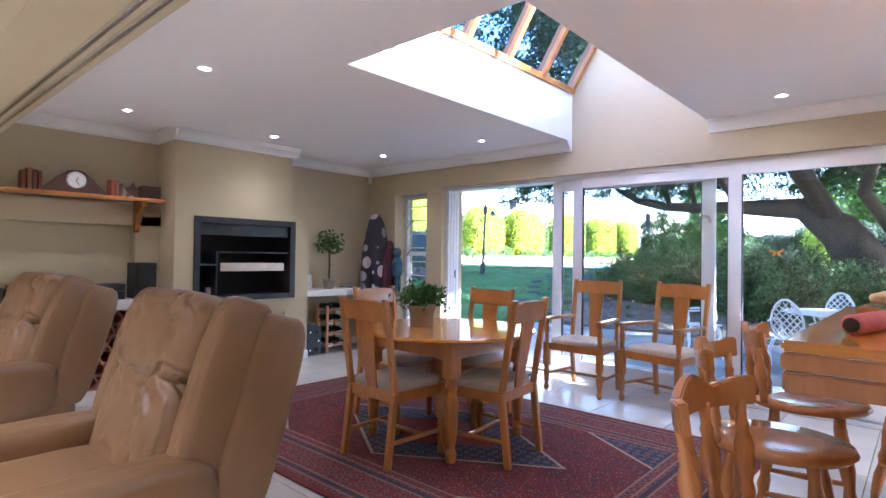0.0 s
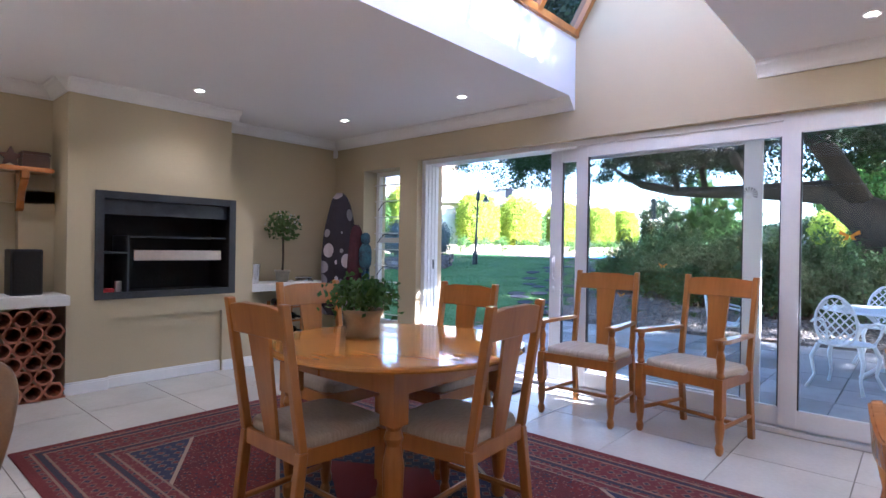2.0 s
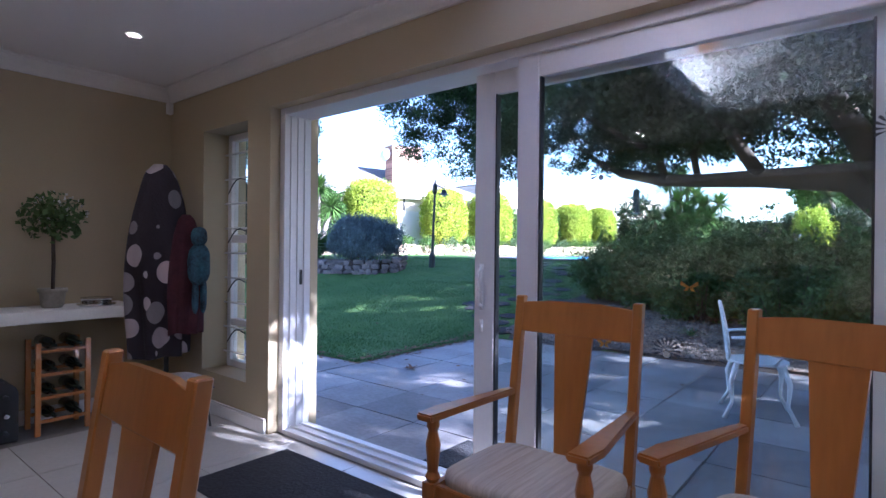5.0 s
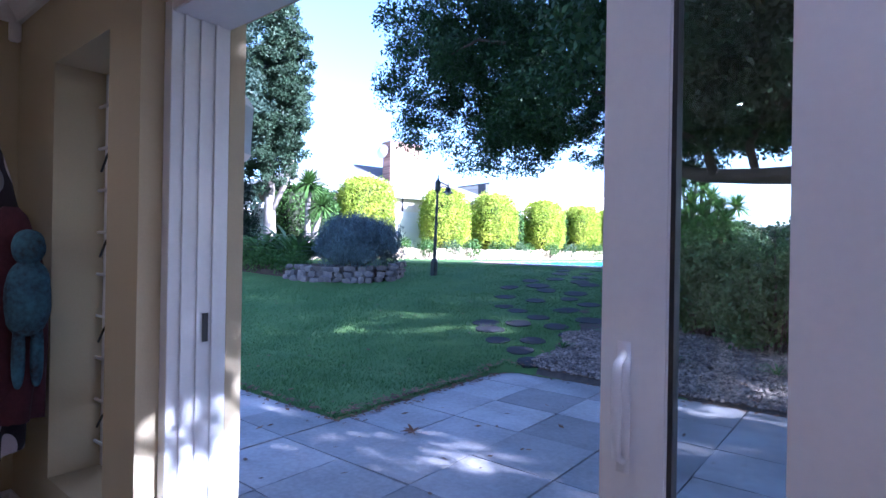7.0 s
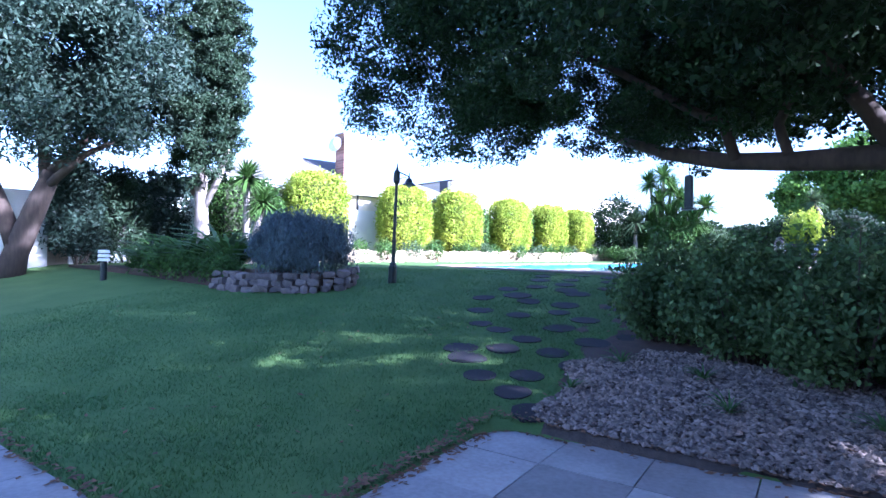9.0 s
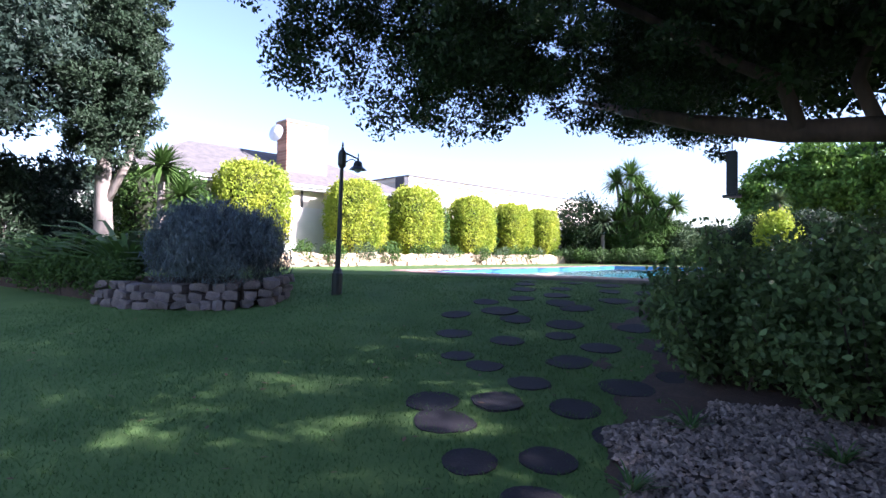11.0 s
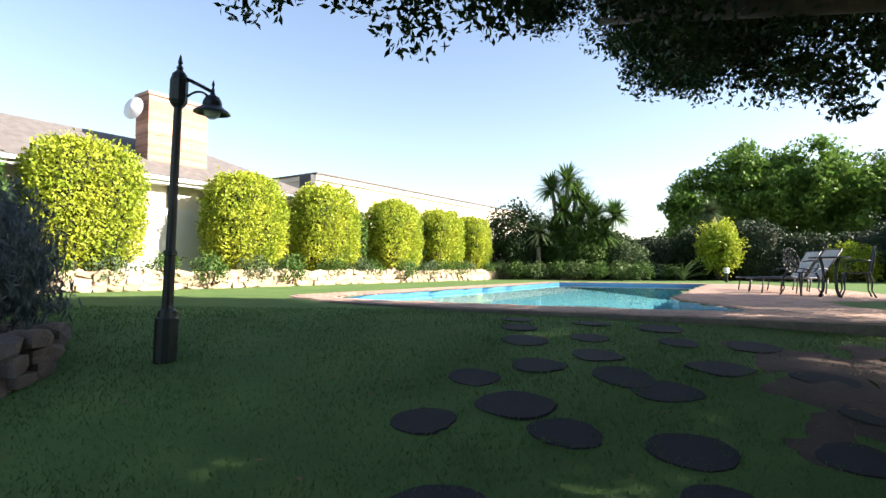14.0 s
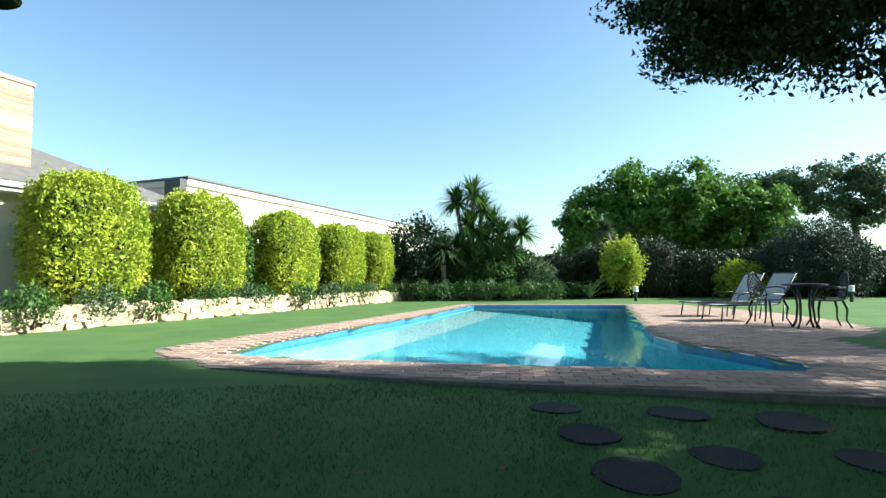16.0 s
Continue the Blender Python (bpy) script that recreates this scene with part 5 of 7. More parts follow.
shrub("lavender_bush", (-12.55, 13.35, 0.82), (1.15, 0.95, 1.15), 34000, 0.10, LEAF_LAV, "rounded grey-blue lavender bush on the stone bed", seed=41, aspect=0.16, up=0.55, lumps=110)
for k, (x, y, s) in enumerate(((-14.6, 13.1, 1.0), (-15.4, 13.5, 1.15), (-15.9, 12.9, 0.9), (-13.8, 13.9, 1.0), (-16.6, 13.4, 0.9), (-17.4, 12.9, 0.8), (-18.1, 13.4, 0.9))):
    strap_plant("agave", (x, y, 0.84), 95, s * 1.35, 0.12, LEAF_OLIVE if k % 2 else LEAF_GREEN, "arching spiky garden plant in the raised bed", "plant", 90 + k, 1.0, "spiky plants in the bed")
for k, (x, y) in enumerate(((-14.2, 12.55), (-15.2, 12.45), (-16.2, 12.5), (-17.2, 12.6))):
    shrub("low_hedge", (x, y, 0.62), (0.62, 0.35, 0.6), 2200, 0.07, LEAF_GREEN, "low clipped green edging plant", "shrub", 110 + k, group="low edging hedge")
bol = empty("bollard_light", pose(-17.25, 11.66, 0.58), label="short garden bollard light with white louvred head", category="bollard light")
bm = bmesh.new()
lathe(bm, [(0.07, -0.05), (0.07, 0.42), (0.06, 0.44)], None, 14)
part("post", bm, BLACK_IRON, bol)
for k in range(3):
    bm = bmesh.new()
    lathe(bm, [(0.10, 0.45 + k * 0.09), (0.125, 0.46 + k * 0.09), (0.11, 0.51 + k * 0.09), (0.09, 0.52 + k * 0.09)], None, 16)
    part("louvre", bm, TRIM, bol)


# ---- trees and walls on the far side of the lawn ----
def small_tree(name, trunks, crown_at, crown_r, n, size, leafm, barkm, label, seed, clumps_n=260, spread=0.3, droop=0.1, aspect=0.5, shell=0.4, group=""):
    e = empty(name, label=label, category="tree", group=group)
    rng = np.random.default_rng(seed)
    for k, (pts, rad) in enumerate(trunks):
        bm = bmesh.new()
        tube(bm, pts, rad, 10)
        for v in bm.verts:
            v.co += 0.03 * Vector((noise.noise(v.co * 3), noise.noise(v.co * 3 + Vector((7, 0, 0))), 0))
        part("trunk" if k == 0 else "limb", bm, barkm, e, smooth=True)
    c = blob_points(clumps_n, crown_at, crown_r, rng, shell)
    c = c[[noise.noise(tuple(p * 0.8)) > -0.28 for p in c]]
    leaf_soup("crown", clumps(c, n // len(c), (spread * 1.7, spread * 1.7, spread * 1.2), rng), size, leafm, e, rng, aspect, droop=droop)
    return e


small_tree("olive_tree", [([(-20.3, 10.8, 0.5), (-20.2, 10.95, 1.2), (-19.9, 11.2, 2.2), (-19.7, 11.5, 3.2)], [0.36, 0.28, 0.25, 0.2]),
                          ([(-20.2, 10.95, 1.3), (-20.7, 10.7, 2.6), (-21.2, 10.4, 4.0)], [0.24, 0.18, 0.1]),
                          ([(-19.7, 11.5, 3.2), (-19.2, 12.0, 4.0), (-18.6, 12.6, 4.8)], [0.14, 0.11, 0.05]),
                          ([(-19.8, 11.4, 3.0), (-20.0, 11.4, 4.2), (-19.8, 11.2, 5.6)], [0.14, 0.11, 0.06]),
                          ([(-19.8, 11.3, 2.7), (-19.0, 11.9, 3.6), (-18.4, 12.4, 4.0)], [0.11, 0.08, 0.04])],
           (-19.9, 11.5, 6.5), (3.6, 3.4, 3.1), 104000, 0.15, LEAF_GREY, BARK, "grey-green spreading garden tree with forked trunk", 51, 560, 0.36, 0.3, 0.34)
small_tree("cypress_tree", [([(-18.3, 14.7, 0.7), (-18.5, 14.75, 2.0), (-18.6, 14.8, 3.2), (-18.6, 14.9, 6)], [0.26, 0.20, 0.17, 0.06]), ([(-18.5, 14.75, 2.4), (-18.2, 15.1, 3.4), (-17.9, 15.2, 4.2)], [0.1, 0.08, 0.04])],
           (-18.5, 14.8, 6.5), (1.25, 1.35, 3.5), 90000, 0.12, LEAF_DARK, BARK_PALE, "tall dark conical conifer with bare pale trunk", 52, 560, 0.17, -0.3, 0.36)


def rosette_mesh(name, n, length, width, material, seed, parent, at):
    """A ball of stiff pointed blades at the head of a stem."""
    rng = np.random.default_rng(seed)
    verts, faces = [], []
    for k in range(n):
        a, el = rng.uniform(0, 6.283), rng.uniform(-0.55, 1.4)
        d = np.array((math.cos(a) * math.cos(el), math.sin(a) * math.cos(el), math.sin(el)))
        s = np.array((-math.sin(a), math.cos(a), 0))
        r = length * rng.uniform(0.75, 1.05)
        b0 = len(verts)
        for i in range(4):
            f = i / 3
            p = d * r * f + np.array((0, 0, -0.25 * length * f * f))
            w = width * (1 - f ** 1.5) * 0.5 + 0.002
            verts += [tuple(p + s * w), tuple(p - s * w)]
        for i in range(3):
            faces.append((b0 + 2 * i, b0 + 2 * i + 1, b0 + 2 * i + 3, b0 + 2 * i + 2))
    ob = soup(name, verts, faces, material, parent)
    ob.location = at
    return ob


def yucca(at, heads, label, seed, length=0.8, leafm=None):
    e = empty("yucca", pose(*at), label=label, category="yucca")
    for k, (x, y, z) in enumerate(heads):
        bm = bmesh.new()
        tube(bm, [(x * 0.15, y * 0.15, -0.1), (x * 0.5, y * 0.5, z * 0.5), (x, y, z)], [0.13, 0.10, 0.08], 8)
        part("trunk", bm, BARK_PALE, e, smooth=True)
        rosette_mesh("leaf_head", 230, length, 0.085, leafm or LEAF_GREEN, seed + k, e, (x, y, z))
    return e


yucca((-17.6, 15.6, 0.8), [(0, 0, 2.6), (0.3, 0.35, 1.9)], "yucca with spiky leaf heads by the brick wall", 130)
wall_left = structure(boxes("garden_wall", PLASTER_WHITE, None, (-21.6, -21.35, 4.0, 12.0, 0.2, 2.85)), "white plastered garden wall", "wall")
brick_wall = boxes("brick_wall", BRICK_PALE, None, (-21.75, -21.5, 12.0, 20.5, 0.2, 3.35))
structure(brick_wall, "pale face-brick boundary wall", "wall")
structure(boxes("wall_coping", BRICK_PALE, None, (-21.8, -21.45, 12.0, 20.5, 3.35, 3.42)), "brick wall coping", "wall")
for k, z in enumerate(np.arange(0.75, 3.3, 0.17)):
    boxes("brick_course", BRICK_PALE, brick_wall, (-21.5, -21.488, 12.05, 20.4, z, z + 0.145))
for k in range(3):
    shrub("climbing_hedge", (-20.9, 12.6 + k * 1.25, 0.7), (0.5, 0.85, 2.9), 12000, 0.17, LEAF_DARK if k % 2 else LEAF_GREY, "tall dark climber hanging over the boundary wall", "hedge", 140 + k, aspect=0.3, group="wall climbers", lumps=90)

# ---- hedge line, retaining wall and the house next door, all in their own turn ----
NB = pose(-18.3, 20.0, 0.95, 0, 0, -14)


def nb(x, y, z=0.0):
    return tuple(NB @ Vector((x, y, z)))


def clipped_hedge(m, w, d, h, n, leafm, label, seed, group):
    """A rounded clipped block of leaves on short stems, over a shade-coloured core."""
    rng = np.random.default_rng(seed)
    e = empty("clipped_hedge", m, label=label, category="hedge", group=group)
    q = rng.normal(size=(n, 3))
    q /= (np.abs(q) ** 3.2).sum(1)[:, None] ** (1 / 3.2)
    bumps = np.array([0.10 * noise.noise(tuple(p * 2.6 + seed)) + 0.11 * noise.noise(tuple(p * 6.5 + seed)) for p in q])[:, None]
    r = (1 - 0.24 * rng.random((n, 1)) ** 1.6) * (1 + bumps) + 0.10 * (rng.random((n, 1)) ** 9)
    p = q * r * np.array((d / 2, w / 2, h / 2)) + (0, 0, h / 2)
    p[:, 2] = np.maximum(p[:, 2], 0.05)
    leaf_soup("foliage", p, 0.078 if leafm is LEAF_LIME else 0.11, leafm, e, rng, 0.55)
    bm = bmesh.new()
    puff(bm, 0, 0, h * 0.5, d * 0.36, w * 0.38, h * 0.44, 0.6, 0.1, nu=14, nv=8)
    part("shade_core", bm, SHADE, e)
    bm = bmesh.new()
    for k in range(5):
        x, y = rng.uniform(-0.3, 0.3) * d, rng.uniform(-0.35, 0.35) * w
        tube(bm, [(x, y, -0.1), (x, y, h * 0.5)], [0.03, 0.02], 6)
    part("stems", bm, BARK, e)
    return e


# Near-black green puts the shade deep among the leaves into the core.
SHADE = mat("hedge_inner_shade", (0.03, 0.035, 0.015), (0.015, 0.02, 0.008), 0.95, 20, 0.3)
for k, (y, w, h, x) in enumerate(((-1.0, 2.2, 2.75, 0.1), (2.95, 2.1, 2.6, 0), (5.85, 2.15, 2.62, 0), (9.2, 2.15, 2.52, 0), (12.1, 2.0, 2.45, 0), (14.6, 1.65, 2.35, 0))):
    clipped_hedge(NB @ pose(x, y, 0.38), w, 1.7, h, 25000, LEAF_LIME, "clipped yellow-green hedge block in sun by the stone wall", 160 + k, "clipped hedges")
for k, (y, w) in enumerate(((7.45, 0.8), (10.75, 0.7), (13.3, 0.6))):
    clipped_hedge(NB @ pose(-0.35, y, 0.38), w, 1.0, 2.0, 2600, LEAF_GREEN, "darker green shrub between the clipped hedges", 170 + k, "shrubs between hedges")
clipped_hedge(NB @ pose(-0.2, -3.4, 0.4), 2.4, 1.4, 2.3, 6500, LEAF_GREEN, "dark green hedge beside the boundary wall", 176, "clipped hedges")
rwall = empty("retaining_wall", NB @ pose(0, 0, 0), label="low sunlit dry-stone retaining wall", category="wall", kind="structure")
boxes("core", FIELDSTONE, rwall, (0.72, 0.95, -6.5, 17.0, -0.3, 0.36))
rng = np.random.default_rng(33)
k = 0
shared = []
for q in range(9):
    bm = bmesh.new()
    box(bm, -0.08, 0.08, -0.17, 0.17, -0.085, 0.085)
    bmesh.ops.subdivide_edges(bm, edges=list(bm.edges), cuts=1)
    for v in bm.verts:
        v.co *= 0.88 + 0.4 * noise.noise(v.co * 8 + Vector((q * 5.0, 0, 0)))
    me = bpy.data.meshes.new("stone")
    bm.to_mesh(me)
    bm.free()
    me.materials.append(FIELDSTONE)
    shared.append(me)
for lv in range(3):
    y = -6.4 + rng.uniform(0, 0.2)
    while y < 14.0:
        s = rng.uniform(0.75, 1.3)
        ob = new("stone", shared[int(rng.integers(9))])
        ob.parent = rwall
        ob.matrix_local = Matrix.Translation((0.97, y + 0.17 * s, 0.06 + lv * 0.14 + rng.uniform(-0.02, 0.02))) @ Euler((rng.uniform(-0.3, 0.3), rng.uniform(-0.15, 0.15), rng.uniform(-0.15, 0.15))).to_matrix().to_4x4() @ Matrix.Diagonal((1, s, rng.uniform(0.8, 1.2), 1))
        y += 0.34 * s * 0.95
for k in range(17):
    y = -4.5 + k * 1.2 + rng.uniform(-0.3, 0.3)
    x, yy, z = nb(0.85 + rng.uniform(-0.15, 0.3), y, 0.1)
    shrub("trailing_plant", (x, yy, z), (0.42, 0.5, 0.62), 900, 0.075, LEAF_GREEN if k % 3 else LEAF_OLIVE, "green trailing plant spilling over the stone wall", "plant", 190 + k, group="trailing plants on the wall", lumps=40, twigs=3)
# the house next door
house = empty("neighbour_house", NB, label="cream neighbouring house with tiled roof and brick chimney", category="house")
CREAM = mat("cream_plaster", (0.72, 0.66, 0.54), (0.66, 0.60, 0.48), 0.85, 2, 0.1)
boxes("wall", CREAM, house, (-1.6, -1.3, -4.0, 6.4, -0.3, 2.75))
boxes("eaves_board", TRIM, house, (-1.35, -0.95, -4.4, 6.6, 2.60, 2.78))
boxes("gutter", TRIM, house, (-0.95, -0.86, -4.4, 6.6, 2.68, 2.78), bevel=0.01)
bm = bmesh.new()
vs = [bm.verts.new(p) for p in ((-0.9, -4.6, 2.80), (-0.9, 6.8, 2.80), (-4.2, 4.0, 4.35), (-4.2, -1.2, 4.35), (-7.5, 6.8, 2.8), (-7.5, -4.6, 2.8))]
for f in ((0, 1, 2, 3), (1, 4, 2), (4, 5, 3, 2), (5, 0, 3)):
    bm.faces.new([vs[i] for i in f])
roof = part("roof", bm, ROOF, house, "dark concrete roof tiles")
for k in range(11):
    f = (k + 0.5) / 11
    bm = bmesh.new()
    y0, y1 = -4.6 + 3.4 * f, 6.8 - 2.8 * f
    box(bm, 0, 0.34, y0, y1, 0, 0.035, Matrix.Translation((-0.9 - 3.3 * f - 0.17, 0, 2.80 + 1.55 * f - 0.06)) @ Matrix.Rotation(math.atan2(1.55, 3.3) - 0.06, 4, "Y"))
    part("tile_course", bm, ROOF, roof)
BRICK_WARM = mat("warm_rose_brick", (0.50, 0.29, 0.21), (0.38, 0.205, 0.15), 0.9, 7, 0.4, rnd=0.35)
BRICK_ROSE = mat("rose_brick", (0.52, 0.34, 0.27), (0.42, 0.26, 0.20), 0.9, 10, 0.3, rnd=0.15)
chim = boxes("chimney", BRICK_ROSE, house, (-2.75, -2.08, 1.4, 3.1, 2.6, 5.15))
boxes("chimney_cap", BRICK_ROSE, chim, (-2.79, -2.04, 1.36, 3.14, 5.15, 5.24))
boxes("flashing", STEEL_BLACK, chim, (-2.80, -2.02, 1.35, 3.15, 3.1, 3.16))
for k in range(18):
    boxes("brick_course", BRICK_WARM, chim, (-2.76, -2.07, 1.39, 3.11, 3.2 + k * 0.107, 3.2 + k * 0.107 + 0.088))
bm = bmesh.new()
lathe(bm, [(0.02, 0.10), (0.20, 0.04), (0.32, 0.0), (0.30, 0.0)], Matrix.Translation((-2.4, 1.15, 4.75)) @ Euler((radians(80), 0, radians(20))).to_matrix().to_4x4(), 20)
part("satellite_dish", bm, ALU, house)
trellis = empty("garden_trellis", NB @ pose(-1.26, -0.1, 0.55), label="dark arched metal trellis against the cream wall", category="trellis")
for k in range(7):
    y = k * 0.2
    h = 1.35 + 0.45 * math.sqrt(max(0, 1 - ((y - 0.6) / 0.6) ** 2))
    bm = bmesh.new()
    tube(bm, [(0, y, 0), (0, y, h)], 0.016, 6)
    part("upright", bm, BLACK_IRON, trellis)
for k in range(8):
    bm = bmesh.new()
    tube(bm, [(0.01, 0, 0.1 + k * 0.18), (0.01, 1.2, 0.1 + k * 0.18)], 0.009, 6)
    part("crossbar", bm, TRIM, trellis)
bm = bmesh.new()
tube(bm, [(0, 0.6 - 0.6 * math.cos(i / 12 * math.pi), 1.35 + 0.45 * math.sin(i / 12 * math.pi)) for i in range(13)], 0.016, 6)
part("arch", bm, BLACK_IRON, trellis)
bm = bmesh.new()
tube(bm, [(-1.26, 1.55, 0.2), (-1.26, 1.55, 2.6)], 0.04, 8)
part("downpipe", bm, STEEL_BLACK, house)
outb = empty("outbuilding", NB, label="flat-roofed cream outbuilding with parapet", category="building")
boxes("wall", CREAM, outb, (-7.0, -1.7, 7.0, 24.0, -0.3, 3.55))
boxes("parapet", CREAM, outb, (-7.05, -1.6, 6.95, 24.0, 3.55, 3.75), bevel=0.02)
boxes("coping", ROOF, outb, (-7.1, -1.55, 6.9, 24.0, 3.75, 3.80))
boxes("side_stack", STEEL_BLACK, outb, (-2.2, -1.62, 6.7, 6.94, 2.9, 3.7))
structure(boxes("boundary_wall", PLASTER_WHITE, None, (-1.3, -1.05, -8.0, 22, -0.3, 2.0)), "pale boundary wall behind the hedges", "wall").matrix_world = NB @ pose(-0.05, 0, 0)

# ---- the far end of the garden ----
rng = np.random.default_rng(77)
for k in range(15):
    x = -13.2 + k * 2.05
    m = pose(x, 38.6 + 0.3 * math.sin(k * 2.1), 0.9)
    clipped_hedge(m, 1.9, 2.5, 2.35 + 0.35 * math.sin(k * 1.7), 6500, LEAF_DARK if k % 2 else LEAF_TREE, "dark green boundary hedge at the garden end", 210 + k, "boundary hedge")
    bpy.context.view_layer.update()
shrub("golden_bush", (-4.45, 37.3, 1.05), (0.95, 0.95, 2.3), 8000, 0.12, LEAF_LIME, "round golden-yellow clipped bush", "bush", 240, lumps=130)
shrub("golden_bush", (0.4, 37.4, 0.92), (1.1, 0.9, 1.5), 3600, 0.12, LEAF_LIME, "low golden-green bush before the boundary hedge", "bush", 241)
shrub("grey_bush", (3.2, 36.8, 0.92), (2.3, 1.5, 2.9), 24000, 0.12, LEAF_GREY, "large grey-green rounded bush", "bush", 242, aspect=0.3, lumps=130)
shrub("dark_bush", (-13.2, 36.2, 0.92), (1.7, 1.5, 3.3), 9000, 0.14, LEAF_TREE, "tall dark green bush in the garden corner", "bush", 243, lumps=120)
yucca((-10.9, 36.4, 0.9), [(0.1, 0, 4.6), (-0.65, 0.2, 4.3), (0.45, 0.2, 3.9), (0.9, 0.1, 3.4), (1.3, -0.1, 2.8), (2.2, -0.2, 2.9), (1.7, -0.2, 2.1), (0.5, -0.3, 2.5), (-0.1, -0.2, 3.2), (-0.5, -0.3, 2.2), (1.0, -0.4, 1.7)], "tall many-headed yucca at the pool's far end", 250, 1.25)
shrub("green_bush", (-10.2, 36.4, 0.92), (1.9, 1.2, 2.3), 11000, 0.13, LEAF_GREEN, "leafy green bush beneath the yucca", "bush", 246, lumps=120)
shrub("green_bush", (-8.3, 36.6, 0.92), (1.1, 1.0, 1.5), 6000, 0.12, LEAF_OLIVE, "arching olive-green bush at the garden end", "bush", 247, lumps=90)
yucca((-12.0, 35.6, 0.9), [(0, 0, 2.1)], "fan palm with arching fronds", 260, 1.25, LEAF_OLIVE)
yucca((-2.6, 43.0, 0.9), [(-1.6, 0, 3.6)], "slender palm beyond the hedge", 262, 1.0, LEAF_OLIVE)
for k, (x, y, s) in enumerate(((-9.4, 35.4, 0.9), (-10.4, 35.2, 0.8), (-8.6, 35.6, 0.8), (-6.0, 36.2, 1.0), (-6.6, 36.5, 0.9), (-12.8, 34.9, 0.7))):
    strap_plant("fern_clump", (x, y, 0.95), 60, s * 1.3, 0.06, LEAF_OLIVE if k % 2 else LEAF_GREEN, "arching leafy clump at the garden end", "plant", 270 + k, 1.0, "clumps at the garden end")
for k, x in enumerate(np.arange(-14.4, -7.4, 0.85)):
    shrub("border_plant", (x, 34.6 + 0.25 * math.sin(k * 1.9), 0.95), (0.5, 0.45, 0.75), 800, 0.09, LEAF_SHRUB if k % 2 else LEAF_GREEN, "low leafy border plant", "plant", 285 + k, group="border plants", lumps=40, twigs=3)
for k, (x, y, z, r, h) in enumerate(((-4.3, 46, 4.6, 2.2, 3.0), (-1.6, 46.5, 5.4, 2.5, 3.7), (1.6, 46.5, 5.5, 2.5, 3.5), (4.4, 46, 4.9, 2.4, 3.0))):
    small_tree("broadleaf_tree", [([(x, y, 0.8), (x + 0.1, y, 2.4), (x, y, 4.5)], [0.28, 0.22, 0.1])], (x, y, z), (r, 1.9, h - 0.4), 17000, 0.27, LEAF_BRIGHT, BARK, "bright green broadleaf tree beyond the garden hedge", 300 + k, 230, 0.42, group="trees beyond the hedge")
for k, (x, y, z, r, h) in enumerate(((8.2, 52, 7.6, 3.0, 1.4), (12.0, 50, 7.0, 3.4, 2.6), (14.5, 44, 6.0, 3.5, 3.6))):
    small_tree("pine_tree", [([(x, y, 0.8), (x + 0.3, y, 4), (x, y, z)], [0.30, 0.22, 0.1])], (x, y, z), (r, 2.4, h), 12000, 0.24, LEAF_OLIVE if k < 2 else LEAF_DARK, BARK, "tall umbrella pine in the distance", 310 + k, 160, 0.35, group="distant pines")
structure(boxes("end_wall", BRICK_FACE, None, (-15, 18, 39.8, 40.05, 0.5, 2.9)), "brick wall behind the boundary hedge", "wall")
structure(boxes("east_wall", PLASTER_WHITE, None, (17.5, 17.75, 5.5, 40, -0.3, 2.6)), "garden boundary wall", "wall")

# ---- pool ----
pool = empty("swimming_pool", label="turquoise swimming pool with curved step end", category="pool", kind="structure")
W0 = DECK_Z - 0.09


def outline_strip(name, poly, z0, z1, material, parent):
    bm = bmesh.new()
    lo, hi = [bm.verts.new((x, y, z0)) for x, y in poly], [bm.verts.new((x, y, z1)) for x, y in poly]
    for k in range(len(poly)):
        bm.faces.new((lo[k], lo[(k + 1) % len(poly)], hi[(k + 1) % len(poly)], hi[k]))
    return part(name, bm, material, parent)


PS = POOL
outline_strip("wall_band", PS, W0 - 0.04, DECK_Z - 0.02, POOL_BAND, pool)
outline_strip("shell_wall", PS, -0.6, W0 - 0.04, POOL_SHELL, pool)
bm = bmesh.new()
bm.faces.new([bm.verts.new((x, y, 0.40)) for x, y in PS])
part("shell_floor", bm, POOL_SHELL, pool)
for k in range(3):
    boxes("step", POOL_SHELL, pool, (-6.95 + 0.0 * k, -6.4 - 0.0 * k, 18.25 + 0.02 * k, 18.75 - 0.0 * k + 0.35 * k, 0.2, W0 - 0.12 - 0.13 * k))
bm = bmesh.new()
shoal = [[bm.verts.new((x + f * 3.6, y - f * 0.3, W0 - 0.10 - 0.355 * f ** 1.2)) for f in (0, 0.25, 0.5, 0.75, 1.0)] for x, y in ((-12.2, 18.95), (-12.3, 19.6), (-11.25, 25.0), (-10.35, 30.8))]
pale = bmesh.new()
for a, b in zip(shoal, shoal[1:]):
    pale.faces.new([pale.verts.new(v.co) for v in (a[0], a[1], b[1], b[0])])
    for i in range(1, 4):
        bm.faces.new((a[i], a[i + 1], b[i + 1], b[i]))
part("sloping_floor", bm, POOL_SHELL, pool)
part("shallow_ledge", pale, mat("pale_ledge_plaster", (0.74, 0.86, 0.86), (0.66, 0.80, 0.82), 0.6, 2, 0.05), pool)
bm = bmesh.new()
bm.faces.new([bm.verts.new((x, y, W0)) for x, y in PS])
WATER = glassmat("pool_water", (0.70, 0.96, 0.98), 0.02)
nn, ll = WATER.node_tree.nodes, WATER.node_tree.links
wv, bp, tcw = nn.new("ShaderNodeTexNoise"), nn.new("ShaderNodeBump"), nn.new("ShaderNodeTexCoord")
